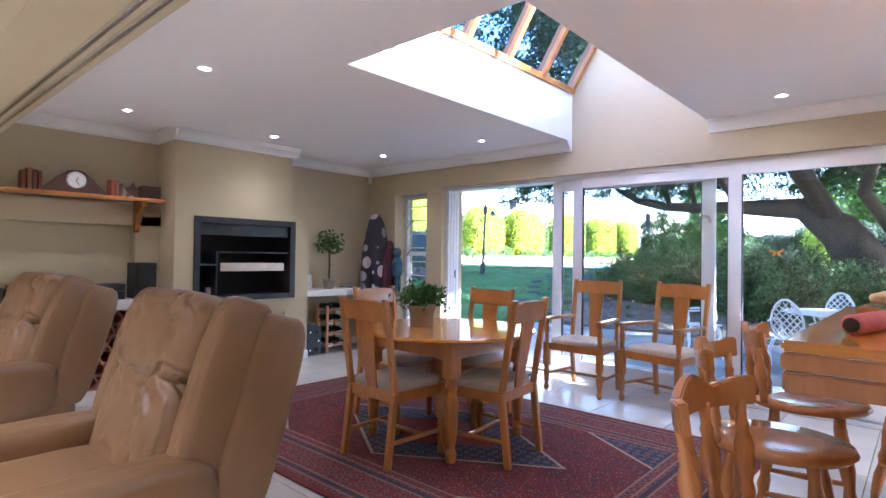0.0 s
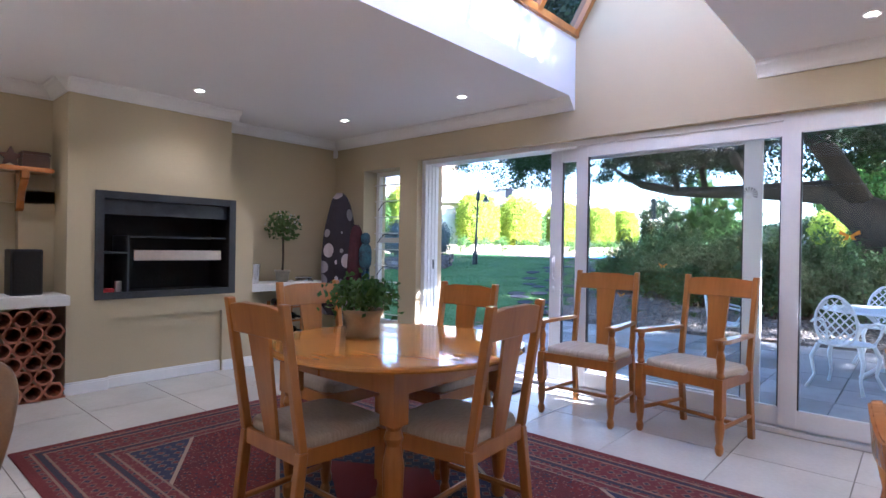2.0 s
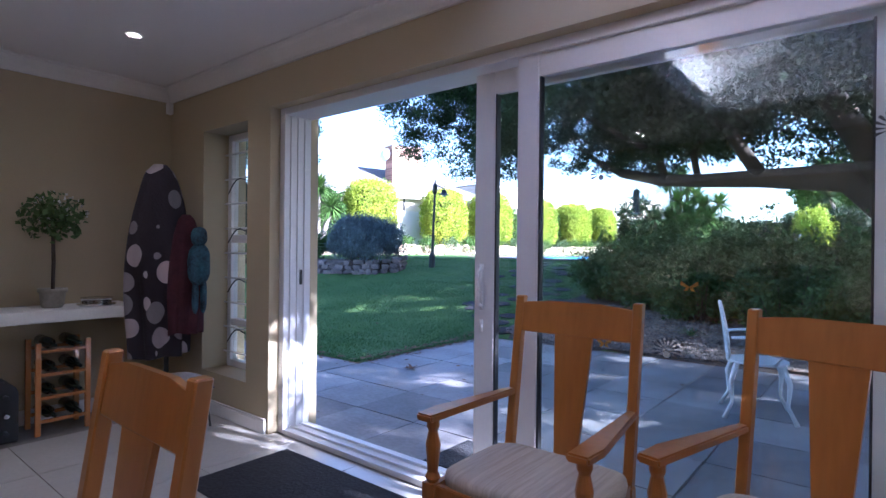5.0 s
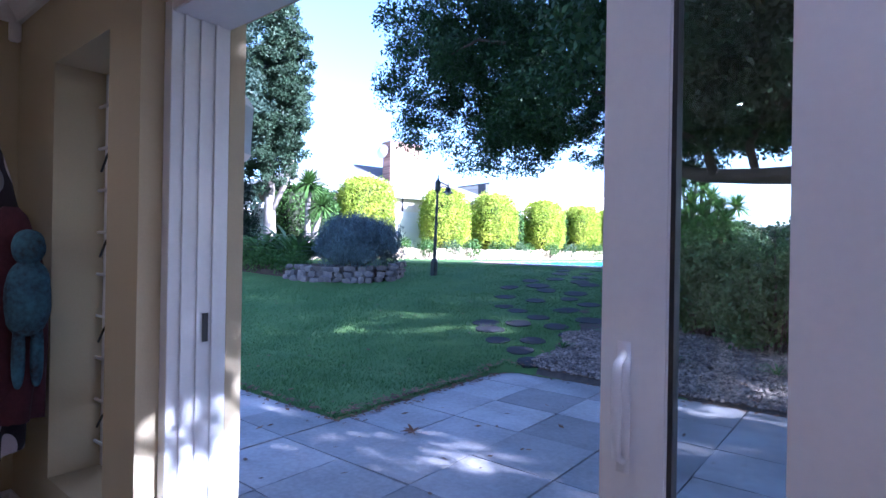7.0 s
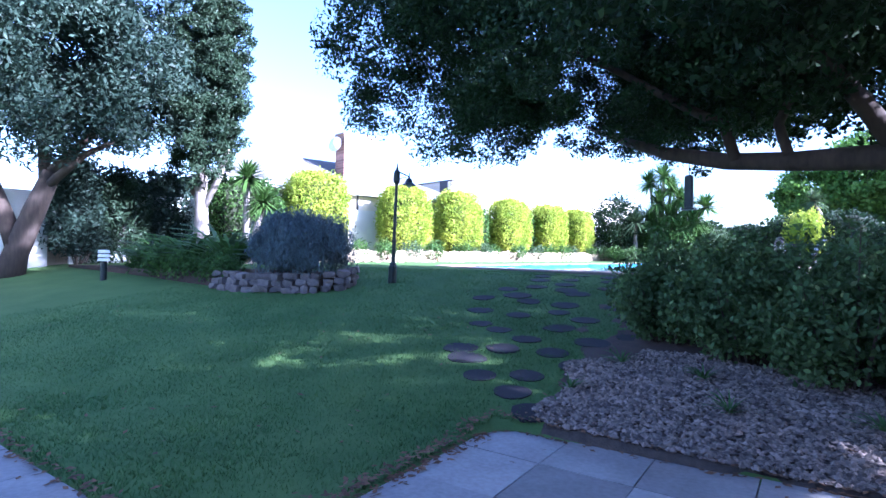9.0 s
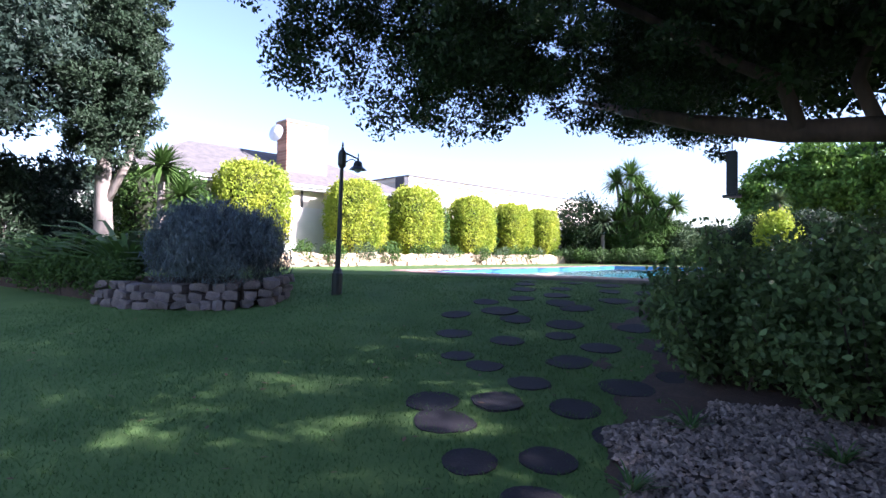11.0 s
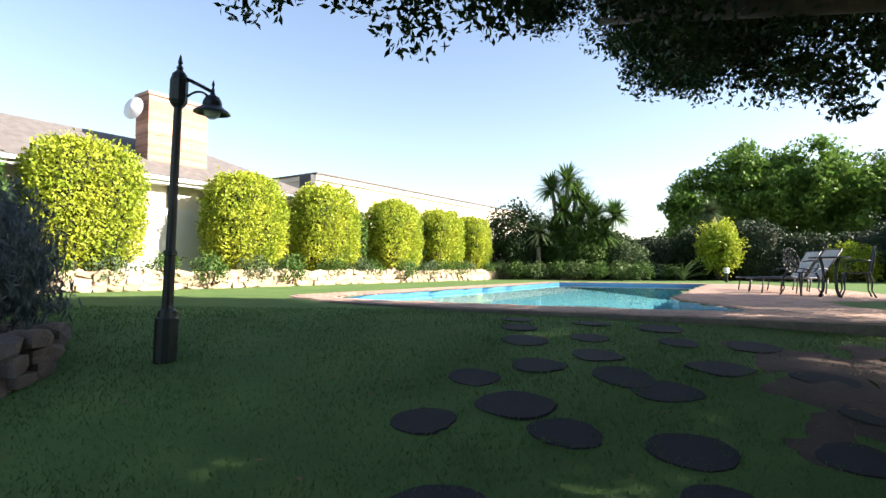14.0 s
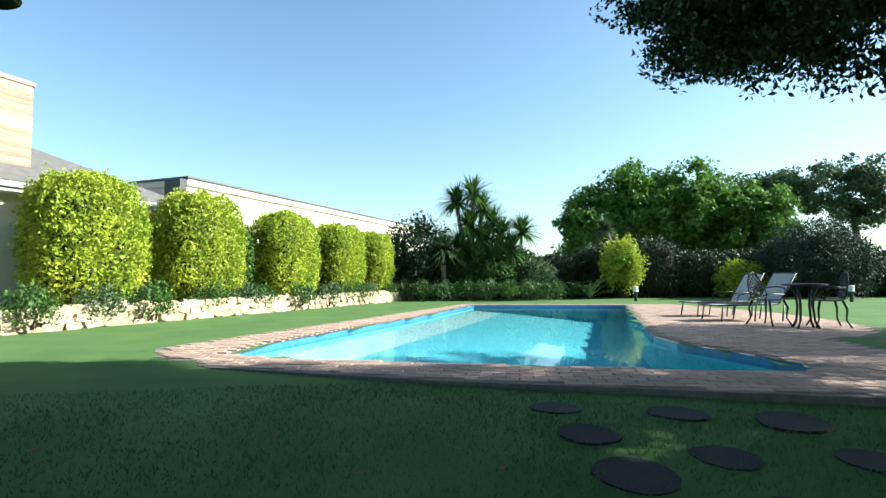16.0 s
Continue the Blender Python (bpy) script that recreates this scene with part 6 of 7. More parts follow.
wv.inputs["Scale"].default_value = 2.2
bp.inputs["Strength"].default_value = 0.12
bp.inputs["Distance"].default_value = 0.05
ll.new(tcw.outputs["Object"], wv.inputs["Vector"])
ll.new(wv.outputs[0], bp.inputs["Height"])
for q in nn:
    if q.bl_idname in ("ShaderNodeBsdfGlossy", "ShaderNodeLayerWeight"):
        ll.new(bp.outputs[0], q.inputs["Normal"])
water = structure(part("water", bm, WATER), "clear turquoise pool water", "water")
water.visible_shadow = False
if water.data.polygons[0].normal.z < 0:
    water.data.flip_normals()

DECK = [(-13.5, 19.3), (-13.1, 18.65), (-12.0, 17.95), (-9.6, 17.45), (-6.6, 17.1), (-4.6, 16.95), (-4.5, 18.6), (-4.95, 19.8), (-4.9, 20.8), (-4.0, 21.4), (-3.3, 22.5), (-3.0, 24.0), (-3.0, 27.0), (-4.0, 31.4), (-10.9, 31.45), (-13.3, 20.3)]
bm = bmesh.new()
outer, inner_ = [bm.verts.new((x, y, DECK_Z - 0.012)) for x, y in DECK], [bm.verts.new((x, y, DECK_Z - 0.012)) for x, y in PS]
eo = [bm.edges.new((outer[k], outer[(k + 1) % len(outer)])) for k in range(len(outer))]
ei = [bm.edges.new((inner_[k], inner_[(k + 1) % len(inner_)])) for k in range(len(inner_))]
bmesh.ops.triangle_fill(bm, use_beauty=True, use_dissolve=False, edges=eo + ei)
skirt = []
for k in range(len(outer)):
    a, b = outer[k], outer[(k + 1) % len(outer)]
    c, d = bm.verts.new((b.co.x, b.co.y, 0.5)), bm.verts.new((a.co.x, a.co.y, 0.5))
    bm.faces.new((a, b, c, d))
deck = structure(part("pool_deck", bm, JOINT), "pink brick paving round the pool", "pavement")

# pavers: a running bond over the deck, the nearest strip as single bricks
rng = np.random.default_rng(12)
paver_bm = bmesh.new()
box(paver_bm, -0.11, 0.11, -0.052, 0.052, -0.02, 0.0)
bmesh.ops.bevel(paver_bm, geom=[e for e in paver_bm.edges if all(v.co.z > -0.01 for v in e.verts)], offset=0.006, segments=1, affect="EDGES")
paver_me = bpy.data.meshes.new("brick")
paver_bm.to_mesh(paver_me)
paver_bm.free()
paver_me.materials.append(PAVER)
single, vs, fs = 0, [], []
base_v = np.array([v.co for v in paver_me.vertices])
base_f = [tuple(p.vertices) for p in paver_me.polygons]
for j in range(130):
    y = 16.95 + j * 0.112
    for i in range(52):
        x = -13.6 + i * 0.228 + (0.114 if j % 2 else 0)
        c = [(x + a, y + b) for a in (-0.10, 0.10) for b in (-0.045, 0.045)]
        if not all(inside(p, DECK) for p in c) or any(inside(p, PS) for p in c):
            continue
        z = DECK_Z + rng.uniform(-0.002, 0.003)
        if single < 290 and -11.5 < x < -5.0:
            ob = new("brick", paver_me)
            ob.parent = deck
            ob.location = (x, y, z)
            single += 1
        else:
            o = len(vs) * len(base_v)
            vs.append(base_v + (x, y, z))
            fs += [tuple(q + o for q in f) for f in base_f]
PAVER_REST = mat("pool_paver_rest", (0.44, 0.30, 0.235), (0.33, 0.215, 0.165), 0.85, 9, 0.3, isle=0.2)
rest = soup("brick_paving", np.concatenate(vs).tolist(), fs, PAVER_REST, deck)
rest["kind"] = "stuff"

# ---- pool furniture ----
def lounger(m):
    """Sun lounger with a grey sling: foot at local -x, raised back at +x."""
    e = empty("sun_lounger", label="grey sling sun lounger with raised back on the pool deck", category="sun lounger", group="loungers by the pool")
    for s in (-1, 1):
        bm = bmesh.new()
        tube(bm, [(-0.95, s * 0.31, 0.30), (0.25, s * 0.31, 0.32)], 0.016, 8)
        tube(bm, [(0.25, s * 0.31, 0.32), (0.62, s * 0.31, 0.90)], 0.016, 8)
        part("side_rail", bm, STEEL_BLACK, e, smooth=True)
        for x in (-0.85, -0.2, 0.35):
            bm = bmesh.new()
            tube(bm, [(x, s * 0.31, 0.31), (x - 0.05, s * 0.33, 0.0)], 0.014, 8)
            part("leg", bm, STEEL_BLACK, e, smooth=True)
        bm = bmesh.new()
        tube(bm, [(-0.15, s * 0.33, 0.31), (-0.12, s * 0.34, 0.47), (0.05, s * 0.34, 0.51), (0.34, s * 0.34, 0.50)], 0.014, 8)
        part("armrest", bm, STEEL_BLACK, e, smooth=True)
    bm = bmesh.new()
    box(bm, -0.94, 0.25, -0.30, 0.30, 0.295, 0.305)
    part("seat_sling", bm, FABRIC_GREY, e)
    bm = bmesh.new()
    box(bm, 0, 0.69, -0.30, 0.30, -0.005, 0.005, Matrix.Translation((0.25, 0, 0.32)) @ Matrix.Rotation(-math.atan2(0.58, 0.37), 4, "Y"))
    part("back_sling", bm, FABRIC_GREY, e)
    for x in (-0.95, 0.62):
        bm = bmesh.new()
        z = 0.30 if x < 0 else 0.90
        tube(bm, [(x, -0.31, z), (x, 0.31, z)], 0.014, 8)
        part("end_rail", bm, STEEL_BLACK, e, smooth=True)
    e.matrix_world = m
    return e


lo = lounger(pose(-4.45, 25.6, DECK_Z, 0, 0, 12))
copy_thing(lo, pose(-4.45, 24.25, DECK_Z, 0, 0, 12))


def cast_chair(m, material, label, group):
    """Cast metal garden chair with a latticed shield back; the sitter looks to local +y."""
    e = empty("garden_chair", label=label, category="chair", group=group)
    bm = bmesh.new()
    lathe(bm, [(0.20, 0.425), (0.225, 0.43), (0.225, 0.445), (0.05, 0.44)], None, 20)
    part("seat", bm, material, e)
    for sx in (-1, 1):
        for sy in (-1, 1):
            bm = bmesh.new()
            tube(bm, [(sx * 0.17, sy * 0.16, 0.43), (sx * 0.215, sy * 0.20, 0.30), (sx * 0.19, sy * 0.19, 0.13), (sx * 0.235, sy * 0.25, 0.0)], [0.022, 0.019, 0.013, 0.017], 8)
            part("leg", bm, material, e, smooth=True)
        bm = bmesh.new()
        tube(bm, [(sx * 0.22, -0.20, 0.64), (sx * 0.26, 0.0, 0.66), (sx * 0.255, 0.14, 0.63), (sx * 0.225, 0.16, 0.53), (sx * 0.20, 0.10, 0.44)], 0.013, 8)
        part("arm", bm, material, e, smooth=True)

    def at(u, w):
        # place on the leaning, slightly curved back
        return Vector((u, -0.21 - 0.14 * (w - 0.44) + 0.35 * u * u, w))
    rim = [at(0.20 * math.sin(a) * (0.86 + 0.14 * math.cos(a)), 0.67 - 0.235 * math.cos(a)) for a in np.linspace(0, math.tau, 29)]
    bm = bmesh.new()
    tube(bm, rim, 0.014, 8)
    part("back_rim", bm, material, e, smooth=True)
    bm = bmesh.new()
    for s in (-1, 1):
        for k in range(-5, 6):
            pts = []
            for i in range(17):
                u = -0.21 + 0.42 * i / 16
                w = 0.67 + s * u * 1.15 + k * 0.085
                f = (u / 0.185) ** 2 + ((w - 0.67) / 0.225) ** 2
                if f < 1:
                    pts.append(at(u, w))
            if len(pts) > 2:
                tube(bm, pts, 0.0075, 5)
    part("lattice", bm, material, e, "latticed back")
    e.matrix_world = m
    return e


def cast_table(m, material, label, r=0.55):
    e = empty("garden_table", label=label, category="table")
    bm = bmesh.new()
    lathe(bm, [(r * 0.97, 0.685), (r, 0.69), (r, 0.705), (r * 0.96, 0.715), (0.03, 0.712)], None, 40)
    part("tabletop", bm, material, e)
    for k in range(4):
        a = k * math.pi / 2 + 0.6
        c, s = math.cos(a), math.sin(a)
        bm = bmesh.new()
        tube(bm, [(c * r * 0.62, s * r * 0.62, 0.69), (c * r * 0.45, s * r * 0.45, 0.55), (c * 0.12, s * 0.12, 0.36), (c * r * 0.45, s * r * 0.45, 0.12), (c * r * 0.66, s * r * 0.66, 0.0)], [0.02, 0.018, 0.02, 0.018, 0.024], 8)
        part("leg", bm, material, e, smooth=True)
    e.matrix_world = m
    return e


wch = cast_chair(pose(-1.15, 7.55, PAVE_Z, 0, 0, -15), WHITE_IRON, "white cast metal garden chair with latticed back on the terrace", "white garden chairs")
copy_thing(wch, pose(-2.35, 8.2, PAVE_Z, 0, 0, -75))
copy_thing(wch, pose(-0.95, 9.35, PAVE_Z, 0, 0, 175))
copy_thing(wch, pose(0.35, 8.9, PAVE_Z, 0, 0, 120))
copy_thing(wch, pose(0.15, 7.6, PAVE_Z, 0, 0, 25))
cast_table(pose(-0.6, 8.45, PAVE_Z) @ Matrix.Diagonal((1.4, 1, 1, 1)), WHITE_IRON, "oval white cast metal garden table on the terrace", 0.62)
dch = cast_chair(pose(-3.95, 22.75, DECK_Z, 0, 0, 80), BLACK_IRON, "dark cast iron garden chair on the pool deck", "dark iron chairs")
copy_thing(dch, pose(-4.72, 23.1, DECK_Z, 0, 0, -150))
cast_table(pose(-4.42, 22.5, DECK_Z), BLACK_IRON, "dark cast iron table on the pool deck", 0.32)
for x, y in ((-4.6, 34.0), (2.2, 33.0), (-15.4, 28.6)):
    b = copy_thing(bol, pose(x, y, 0.93))
    b.scale = (0.8, 0.8, 0.8)

# ---- alcove, fireplace and counter things ----
fire = empty("built_in_braai", label="black steel built-in barbecue with shelves and ash drawer", category="fireplace")
y0, y1, z0, z1 = FB
for b in ((y0 - 0.02, y0 + 0.045, z0 - 0.02, z1 + 0.02), (y1 - 0.045, y1 + 0.02, z0 - 0.02, z1 + 0.02), (y0 + 0.045, y1 - 0.045, z1 - 0.045, z1 + 0.02), (y0 + 0.045, y1 - 0.045, z0 - 0.02, z0 + 0.04)):
    boxes("surround", STEEL_BLACK, fire, (XF, XF + 0.018, *b), bevel=0.003)
boxes("back_plate", SOOT, fire, (XB + 0.03, XB + 0.04, y0 + 0.01, y1 - 0.01, z0 + 0.01, z1 - 0.01))
boxes("side_plate", SOOT, fire, (XB + 0.04, XF - 0.002, y0 + 0.01, y0 + 0.02, z0 + 0.01, z1 - 0.01))
boxes("side_plate", SOOT, fire, (XB + 0.04, XF - 0.002, y1 - 0.02, y1 - 0.01, z0 + 0.01, z1 - 0.01))
boxes("top_plate", SOOT, fire, (XB + 0.04, XF - 0.002, y0 + 0.02, y1 - 0.02, z1 - 0.02, z1 - 0.01))
boxes("floor_plate", SOOT, fire, (XB + 0.04, XF - 0.002, y0 + 0.02, y1 - 0.02, z0 + 0.01, z0 + 0.03))
boxes("hood", STEEL_BLACK, fire, (XF - 0.05, XF - 0.035, y0 + 0.046, y1 - 0.046, z1 - 0.17, z1 - 0.046), bevel=0.004)
boxes("grid_shelf", STEEL_BLACK, fire, (XB + 0.05, XF - 0.03, y0 + 0.25, y1 - 0.06, z0 + 0.50, z0 + 0.515))
boxes("shelf", STEEL_BLACK, fire, (XB + 0.05, XF - 0.02, y0 + 0.046, y0 + 0.25, z0 + 0.36, z0 + 0.375))
boxes("divider", STEEL_BLACK, fire, (XB + 0.05, XF - 0.02, y0 + 0.235, y0 + 0.25, z0 + 0.03, z0 + 0.515), bevel=0.002)
boxes("ash_drawer", mat("brushed_steel", (0.50, 0.42, 0.36), (0.42, 0.35, 0.30), 0.38, 8, 0.1, metal=0.6), fire, (XF - 0.05, XF - 0.035, y0 + 0.29, y1 - 0.10, z0 + 0.30, z0 + 0.39), bevel=0.003, label="brushed steel drawer front")
tagged(boxes("firelighter_box", PLASTER_WHITE, None, (XF - 0.14, XF - 0.09, y0 + 0.17, y0 + 0.215, z0 + 0.03, z0 + 0.125), bevel=0.003), "small white box in the barbecue", "box")
tagged(boxes("red_packet", mat("red_card", (0.55, 0.04, 0.04), None, 0.6), None, (XF - 0.14, XF - 0.06, y0 + 0.06, y0 + 0.15, z0 + 0.03, z0 + 0.065), bevel=0.004), "small red packet in the barbecue", "packet")

shelf = empty("wall_shelf", label="long pine wall shelf on scrolled brackets", category="shelf")
boxes("board", PINE, shelf, (XB + 0.10, XB + 0.36, -0.15, 2.20, 1.75, 1.785), bevel=0.006)
for y in (0.55, 2.02):
    bm = bmesh.new()
    prism(bm, [(0, 0), (0, -0.30), (0.05, -0.28), (0.06, -0.22), (0.10, -0.14), (0.19, -0.06), (0.22, -0.05), (0.22, 0)], -0.025, 0.025, Matrix.Translation((XB + 0.102, y, 1.75)) @ Matrix.Rotation(radians(90), 4, "X"))
    part("bracket", bm, PINE, shelf)
clock = empty("mantel_clock", pose(XB + 0.22, 1.45, 1.785), label="dark wooden mantel clock with round white dial", category="clock")
bm = bmesh.new()
prism(bm, [(-0.25, 0), (0.25, 0), (0.25, 0.04), (0.19, 0.07), (0.13, 0.15), (0.07, 0.20), (0, 0.215), (-0.07, 0.20), (-0.13, 0.15), (-0.19, 0.07), (-0.25, 0.04)], -0.055, 0.055, Matrix(((0, 0, 1, 0), (1, 0, 0, 0), (0, 1, 0, 0), (0, 0, 0, 1))))
part("case", bm, DARKWOOD, clock, bevel=0.006)
turn = Matrix.Translation((0.056, 0, 0.115)) @ Matrix.Rotation(radians(90), 4, "Y")
bm = bmesh.new()
lathe(bm, [(0.075, 0), (0.08, 0.012), (0.07, 0.016), (0.066, 0.006)], turn, 28)
part("bezel", bm, CHROME, clock)
bm = bmesh.new()
lathe(bm, [(0.066, 0.004), (0.064, 0.007)], turn, 28)
part("dial", bm, PLASTER_WHITE, clock, "pale clock dial")
for a, r in ((0.5, 0.035), (2.6, 0.05)):
    bm = bmesh.new()
    tube(bm, [(0.066, 0, 0.115), (0.066, r * math.sin(a), 0.115 + r * math.cos(a))], 0.003, 5)
    part("hand_pointer", bm, BLACK, clock)
for k, (y, h, w, c) in enumerate(((1.05, 0.17, 0.03, (0.20, 0.06, 0.03)), (1.09, 0.19, 0.035, (0.25, 0.12, 0.05)), (1.13, 0.18, 0.03, (0.12, 0.04, 0.03)), (1.17, 0.17, 0.025, (0.20, 0.06, 0.03)), (1.74, 0.16, 0.03, (0.30, 0.08, 0.04)), (1.775, 0.15, 0.03, (0.20, 0.06, 0.03)), (1.81, 0.13, 0.028, (0.14, 0.05, 0.03)))):
    b = boxes("book", mat("book_cover", c, None, 0.6, 20), None, (XB + 0.14, XB + 0.28, y, y + w, 1.785, 1.785 + h), bevel=0.003)
    tagged(b, "old brown leather-bound book on the shelf", "book", "books on the shelf")
bm = bmesh.new()
star = [((0.085 if i % 2 == 0 else 0.04) * math.sin(i * math.pi / 5), (0.085 if i % 2 == 0 else 0.04) * math.cos(i * math.pi / 5)) for i in range(10)]
prism(bm, star, -0.015, 0.015, Matrix.Translation((XB + 0.24, 1.94, 1.857)) @ Matrix(((0, 0, 1, 0), (1, 0, 0, 0), (0, 1, 0, 0), (0, 0, 0, 1))))
tagged(part("star_ornament", bm, DARKWOOD), "dark wooden star ornament on the shelf", "ornament")
box_ = empty("keepsake_box", pose(XB + 0.24, 2.09, 1.785), label="dark carved wooden box on the shelf", category="box")
boxes("body", DARKWOOD, box_, (-0.07, 0.07, -0.09, 0.09, 0, 0.09), bevel=0.005)
boxes("lid", DARKWOOD, box_, (-0.075, 0.075, -0.095, 0.095, 0.09, 0.125), bevel=0.01)
for k, y in enumerate((0.68, 0.86)):
    bm = bmesh.new()
    lathe(bm, [(0.03, 0), (0.045, 0.02), (0.05, 0.05), (0.03, 0.08), (0.036, 0.10), (0.01, 0.115)], Matrix.Translation((XB + 0.24, y, 1.785)), 16)
    tagged(part("brass_ornament", bm, mat("aged_brass", (0.35, 0.24, 0.09), None, 0.35, 8, 0.05, metal=0.9), smooth=True), "small aged brass ornament on the shelf", "ornament", "ornaments on the shelf")
# music counter with clay-pipe wine store below
mc = empty("alcove_counter", label="white plastered counter in the alcove", category="counter")
boxes("slab", PLASTER_WHITE, mc, (XB + 0.10, -5.52, -0.2, BY0, 0.72, 0.80), bevel=0.006)
rack = empty("wine_pipe_rack", label="terracotta hexagonal pipe wine rack under the counter", category="wine rack")
for j in range(6):
    for i in range(9):
        y = BY0 - 0.09 - i * 0.128 - (0.064 if j % 2 else 0)
        z = 0.075 + j * 0.112
        bm = bmesh.new()
        hexo = [(0.071 * math.cos(a), 0.071 * math.sin(a)) for a in np.arange(6) * math.pi / 3 + math.pi / 6]
        hexi = [(0.050 * math.cos(a), 0.050 * math.sin(a)) for a in np.arange(12) * math.pi / 6]
        T = Matrix.Translation((-5.56, y, z)) @ Matrix.Rotation(radians(90), 4, "Y")
        vo = [bm.verts.new(T @ Vector((p[0], p[1], 0))) for p in hexo]
        vi = [bm.verts.new(T @ Vector((p[0], p[1], 0))) for p in hexi]
        vb = [bm.verts.new(T @ Vector((p[0], p[1], -0.28))) for p in hexi]
        for k in range(12):
            bm.faces.new((vi[k], vi[(k + 1) % 12], vb[(k + 1) % 12], vb[k]))
        for k in range(6):
            bm.faces.new((vo[k], vo[(k + 1) % 6], vi[(2 * k + 3) % 12], vi[(2 * k + 2) % 12], vi[(2 * k + 1) % 12]))
        bm.faces.new(vb)
        part("clay_pipe", bm, TERRA, rack)
boxes("back_fill", TERRA, rack, (-5.95, -5.60, -0.2, BY0 - 0.005, 0.0, 0.015))
for y, w, h in ((2.02, 0.20, 0.35), (0.62, 0.22, 0.36)):
    sp = empty("speaker", pose(XB + 0.30, y, 0.80), label="black bookshelf loudspeaker on the counter", category="speaker", group="loudspeakers")
    boxes("cabinet", BLACK, sp, (-0.11, 0.11, -w / 2, w / 2, 0, h), bevel=0.006)
    boxes("grille", SOOT, sp, (0.11, 0.122, -w / 2 + 0.012, w / 2 - 0.012, 0.015, h - 0.015), bevel=0.004)
hifi = empty("hifi_stack", pose(XB + 0.30, 1.62, 0.80), label="black stacked hi-fi units on the counter", category="hi-fi")
for k, (hh, ww) in enumerate(((0.075, 0.42), (0.065, 0.42))):
    u = boxes("unit", BLACK, hifi, (-0.14, 0.14, -ww / 2, ww / 2, k * 0.08 + 0.006, k * 0.08 + 0.006 + hh), bevel=0.004)
    boxes("display", STEEL_BLACK, u, (0.14, 0.143, -0.08, 0.10, k * 0.08 + 0.03, k * 0.08 + 0.055))
player = empty("disc_player", pose(XB + 0.30, 1.13, 0.80), label="silver disc player on the counter", category="disc player")
boxes("body", BLACK, player, (-0.14, 0.14, -0.21, 0.21, 0, 0.13), bevel=0.006)
boxes("silver_tray", CHROME, player, (-0.14, 0.15, -0.20, 0.20, 0.13, 0.165), bevel=0.006)

# drinks counter beside the fireplace
dc = empty("side_counter", label="pale concrete side counter beside the fireplace", category="counter")
boxes("slab", PLASTER_WHITE, dc, (XB, -5.66, BY2, 4.82, 0.735, 0.81), bevel=0.006)
top = empty("topiary", pose(-5.88, 4.33, 0.81), label="small ball topiary with white flowers in a glazed pot", category="plant")
bm = bmesh.new()
lathe(bm, [(0.055, 0), (0.066, 0.02), (0.074, 0.10), (0.085, 0.105), (0.085, 0.13), (0.074, 0.13), (0.07, 0.11)], None, 20)
part("pot", bm, POT, top, smooth=True)
bm = bmesh.new()
tube(bm, [(0, 0, 0.10), (0.006, 0.003, 0.3), (0, 0, 0.50)], 0.012, 8)
part("stem", bm, BARK, top, smooth=True)
rng = np.random.default_rng(6)
leaf_soup("leaf_ball", blob_points(420, (0, 0, 0.61), (0.21, 0.21, 0.18), rng, 0.2), 0.05, LEAF_SHRUB, top, rng, 0.6)
fl = leaf_soup("flowers", blob_points(34, (0, 0, 0.62), (0.21, 0.21, 0.17), rng, 0.85, -0.2), 0.028, PLASTER_WHITE, top, rng, 0.9)
fl["kind"] = "stuff"
bk = empty("ice_bucket", pose(-5.78, 3.93, 0.81), label="tapered steel ice bucket on the side counter", category="bucket")
bm = bmesh.new()
lathe(bm, [(0.045, 0), (0.05, 0.01), (0.068, 0.20), (0.072, 0.205), (0.064, 0.20), (0.04, 0.02)], None, 20)
part("body", bm, CHROME, bk, smooth=True)
bm = bmesh.new()
lathe(bm, [(0.11, 0), (0.12, 0.012), (0.06, 0.016), (0.09, 0.018), (0.095, 0.05), (0.098, 0.055), (0.08, 0.05), (0.06, 0.025)], Matrix.Translation((-5.84, 4.58, 0.81)), 24)
tagged(part("steel_bowl", bm, CHROME, smooth=True), "shallow steel bowl on a dark tray", "bowl")
wr = empty("wine_rack", pose(-5.86, 4.36, 0), label="reddish wooden slatted wine rack with bottles under the counter", category="wine rack")
for y in (-0.14, 0.14):
    for x in (-0.11, 0.11):
        boxes("post", PINE, wr, (x - 0.015, x + 0.015, y - 0.015, y + 0.015, 0, 0.60), bevel=0.003)
for k in range(4):
    z = 0.08 + k * 0.15
    for x in (-0.11, 0.11):
        boxes("rung", PINE, wr, (x - 0.01, x + 0.01, -0.125, 0.125, z, z + 0.02))
    for y in (-0.07, 0.07):
        bm = bmesh.new()
        lathe(bm, [(0.012, 0.20), (0.013, 0.11), (0.036, 0.07), (0.037, -0.12), (0.03, -0.125)], Matrix.Translation((0.0, y, z + 0.057)) @ Matrix.Rotation(radians(90), 4, "Y"), 14)
        part("bottle", bm, mat("bottle_glass", (0.012, 0.02, 0.012), None, 0.08, 5, 0), wr, smooth=True)
ar = empty("arched_bottle_rack", pose(-5.84, 3.99, 0), label="black arched bottle rack under the counter", category="wine rack")
bm = bmesh.new()
arch = [(-0.13, 0), (0.13, 0), (0.13, 0.30)] + [(0.13 * math.cos(a), 0.30 + 0.09 * math.sin(a)) for a in np.linspace(0.2, math.pi - 0.2, 9)] + [(-0.13, 0.30)]
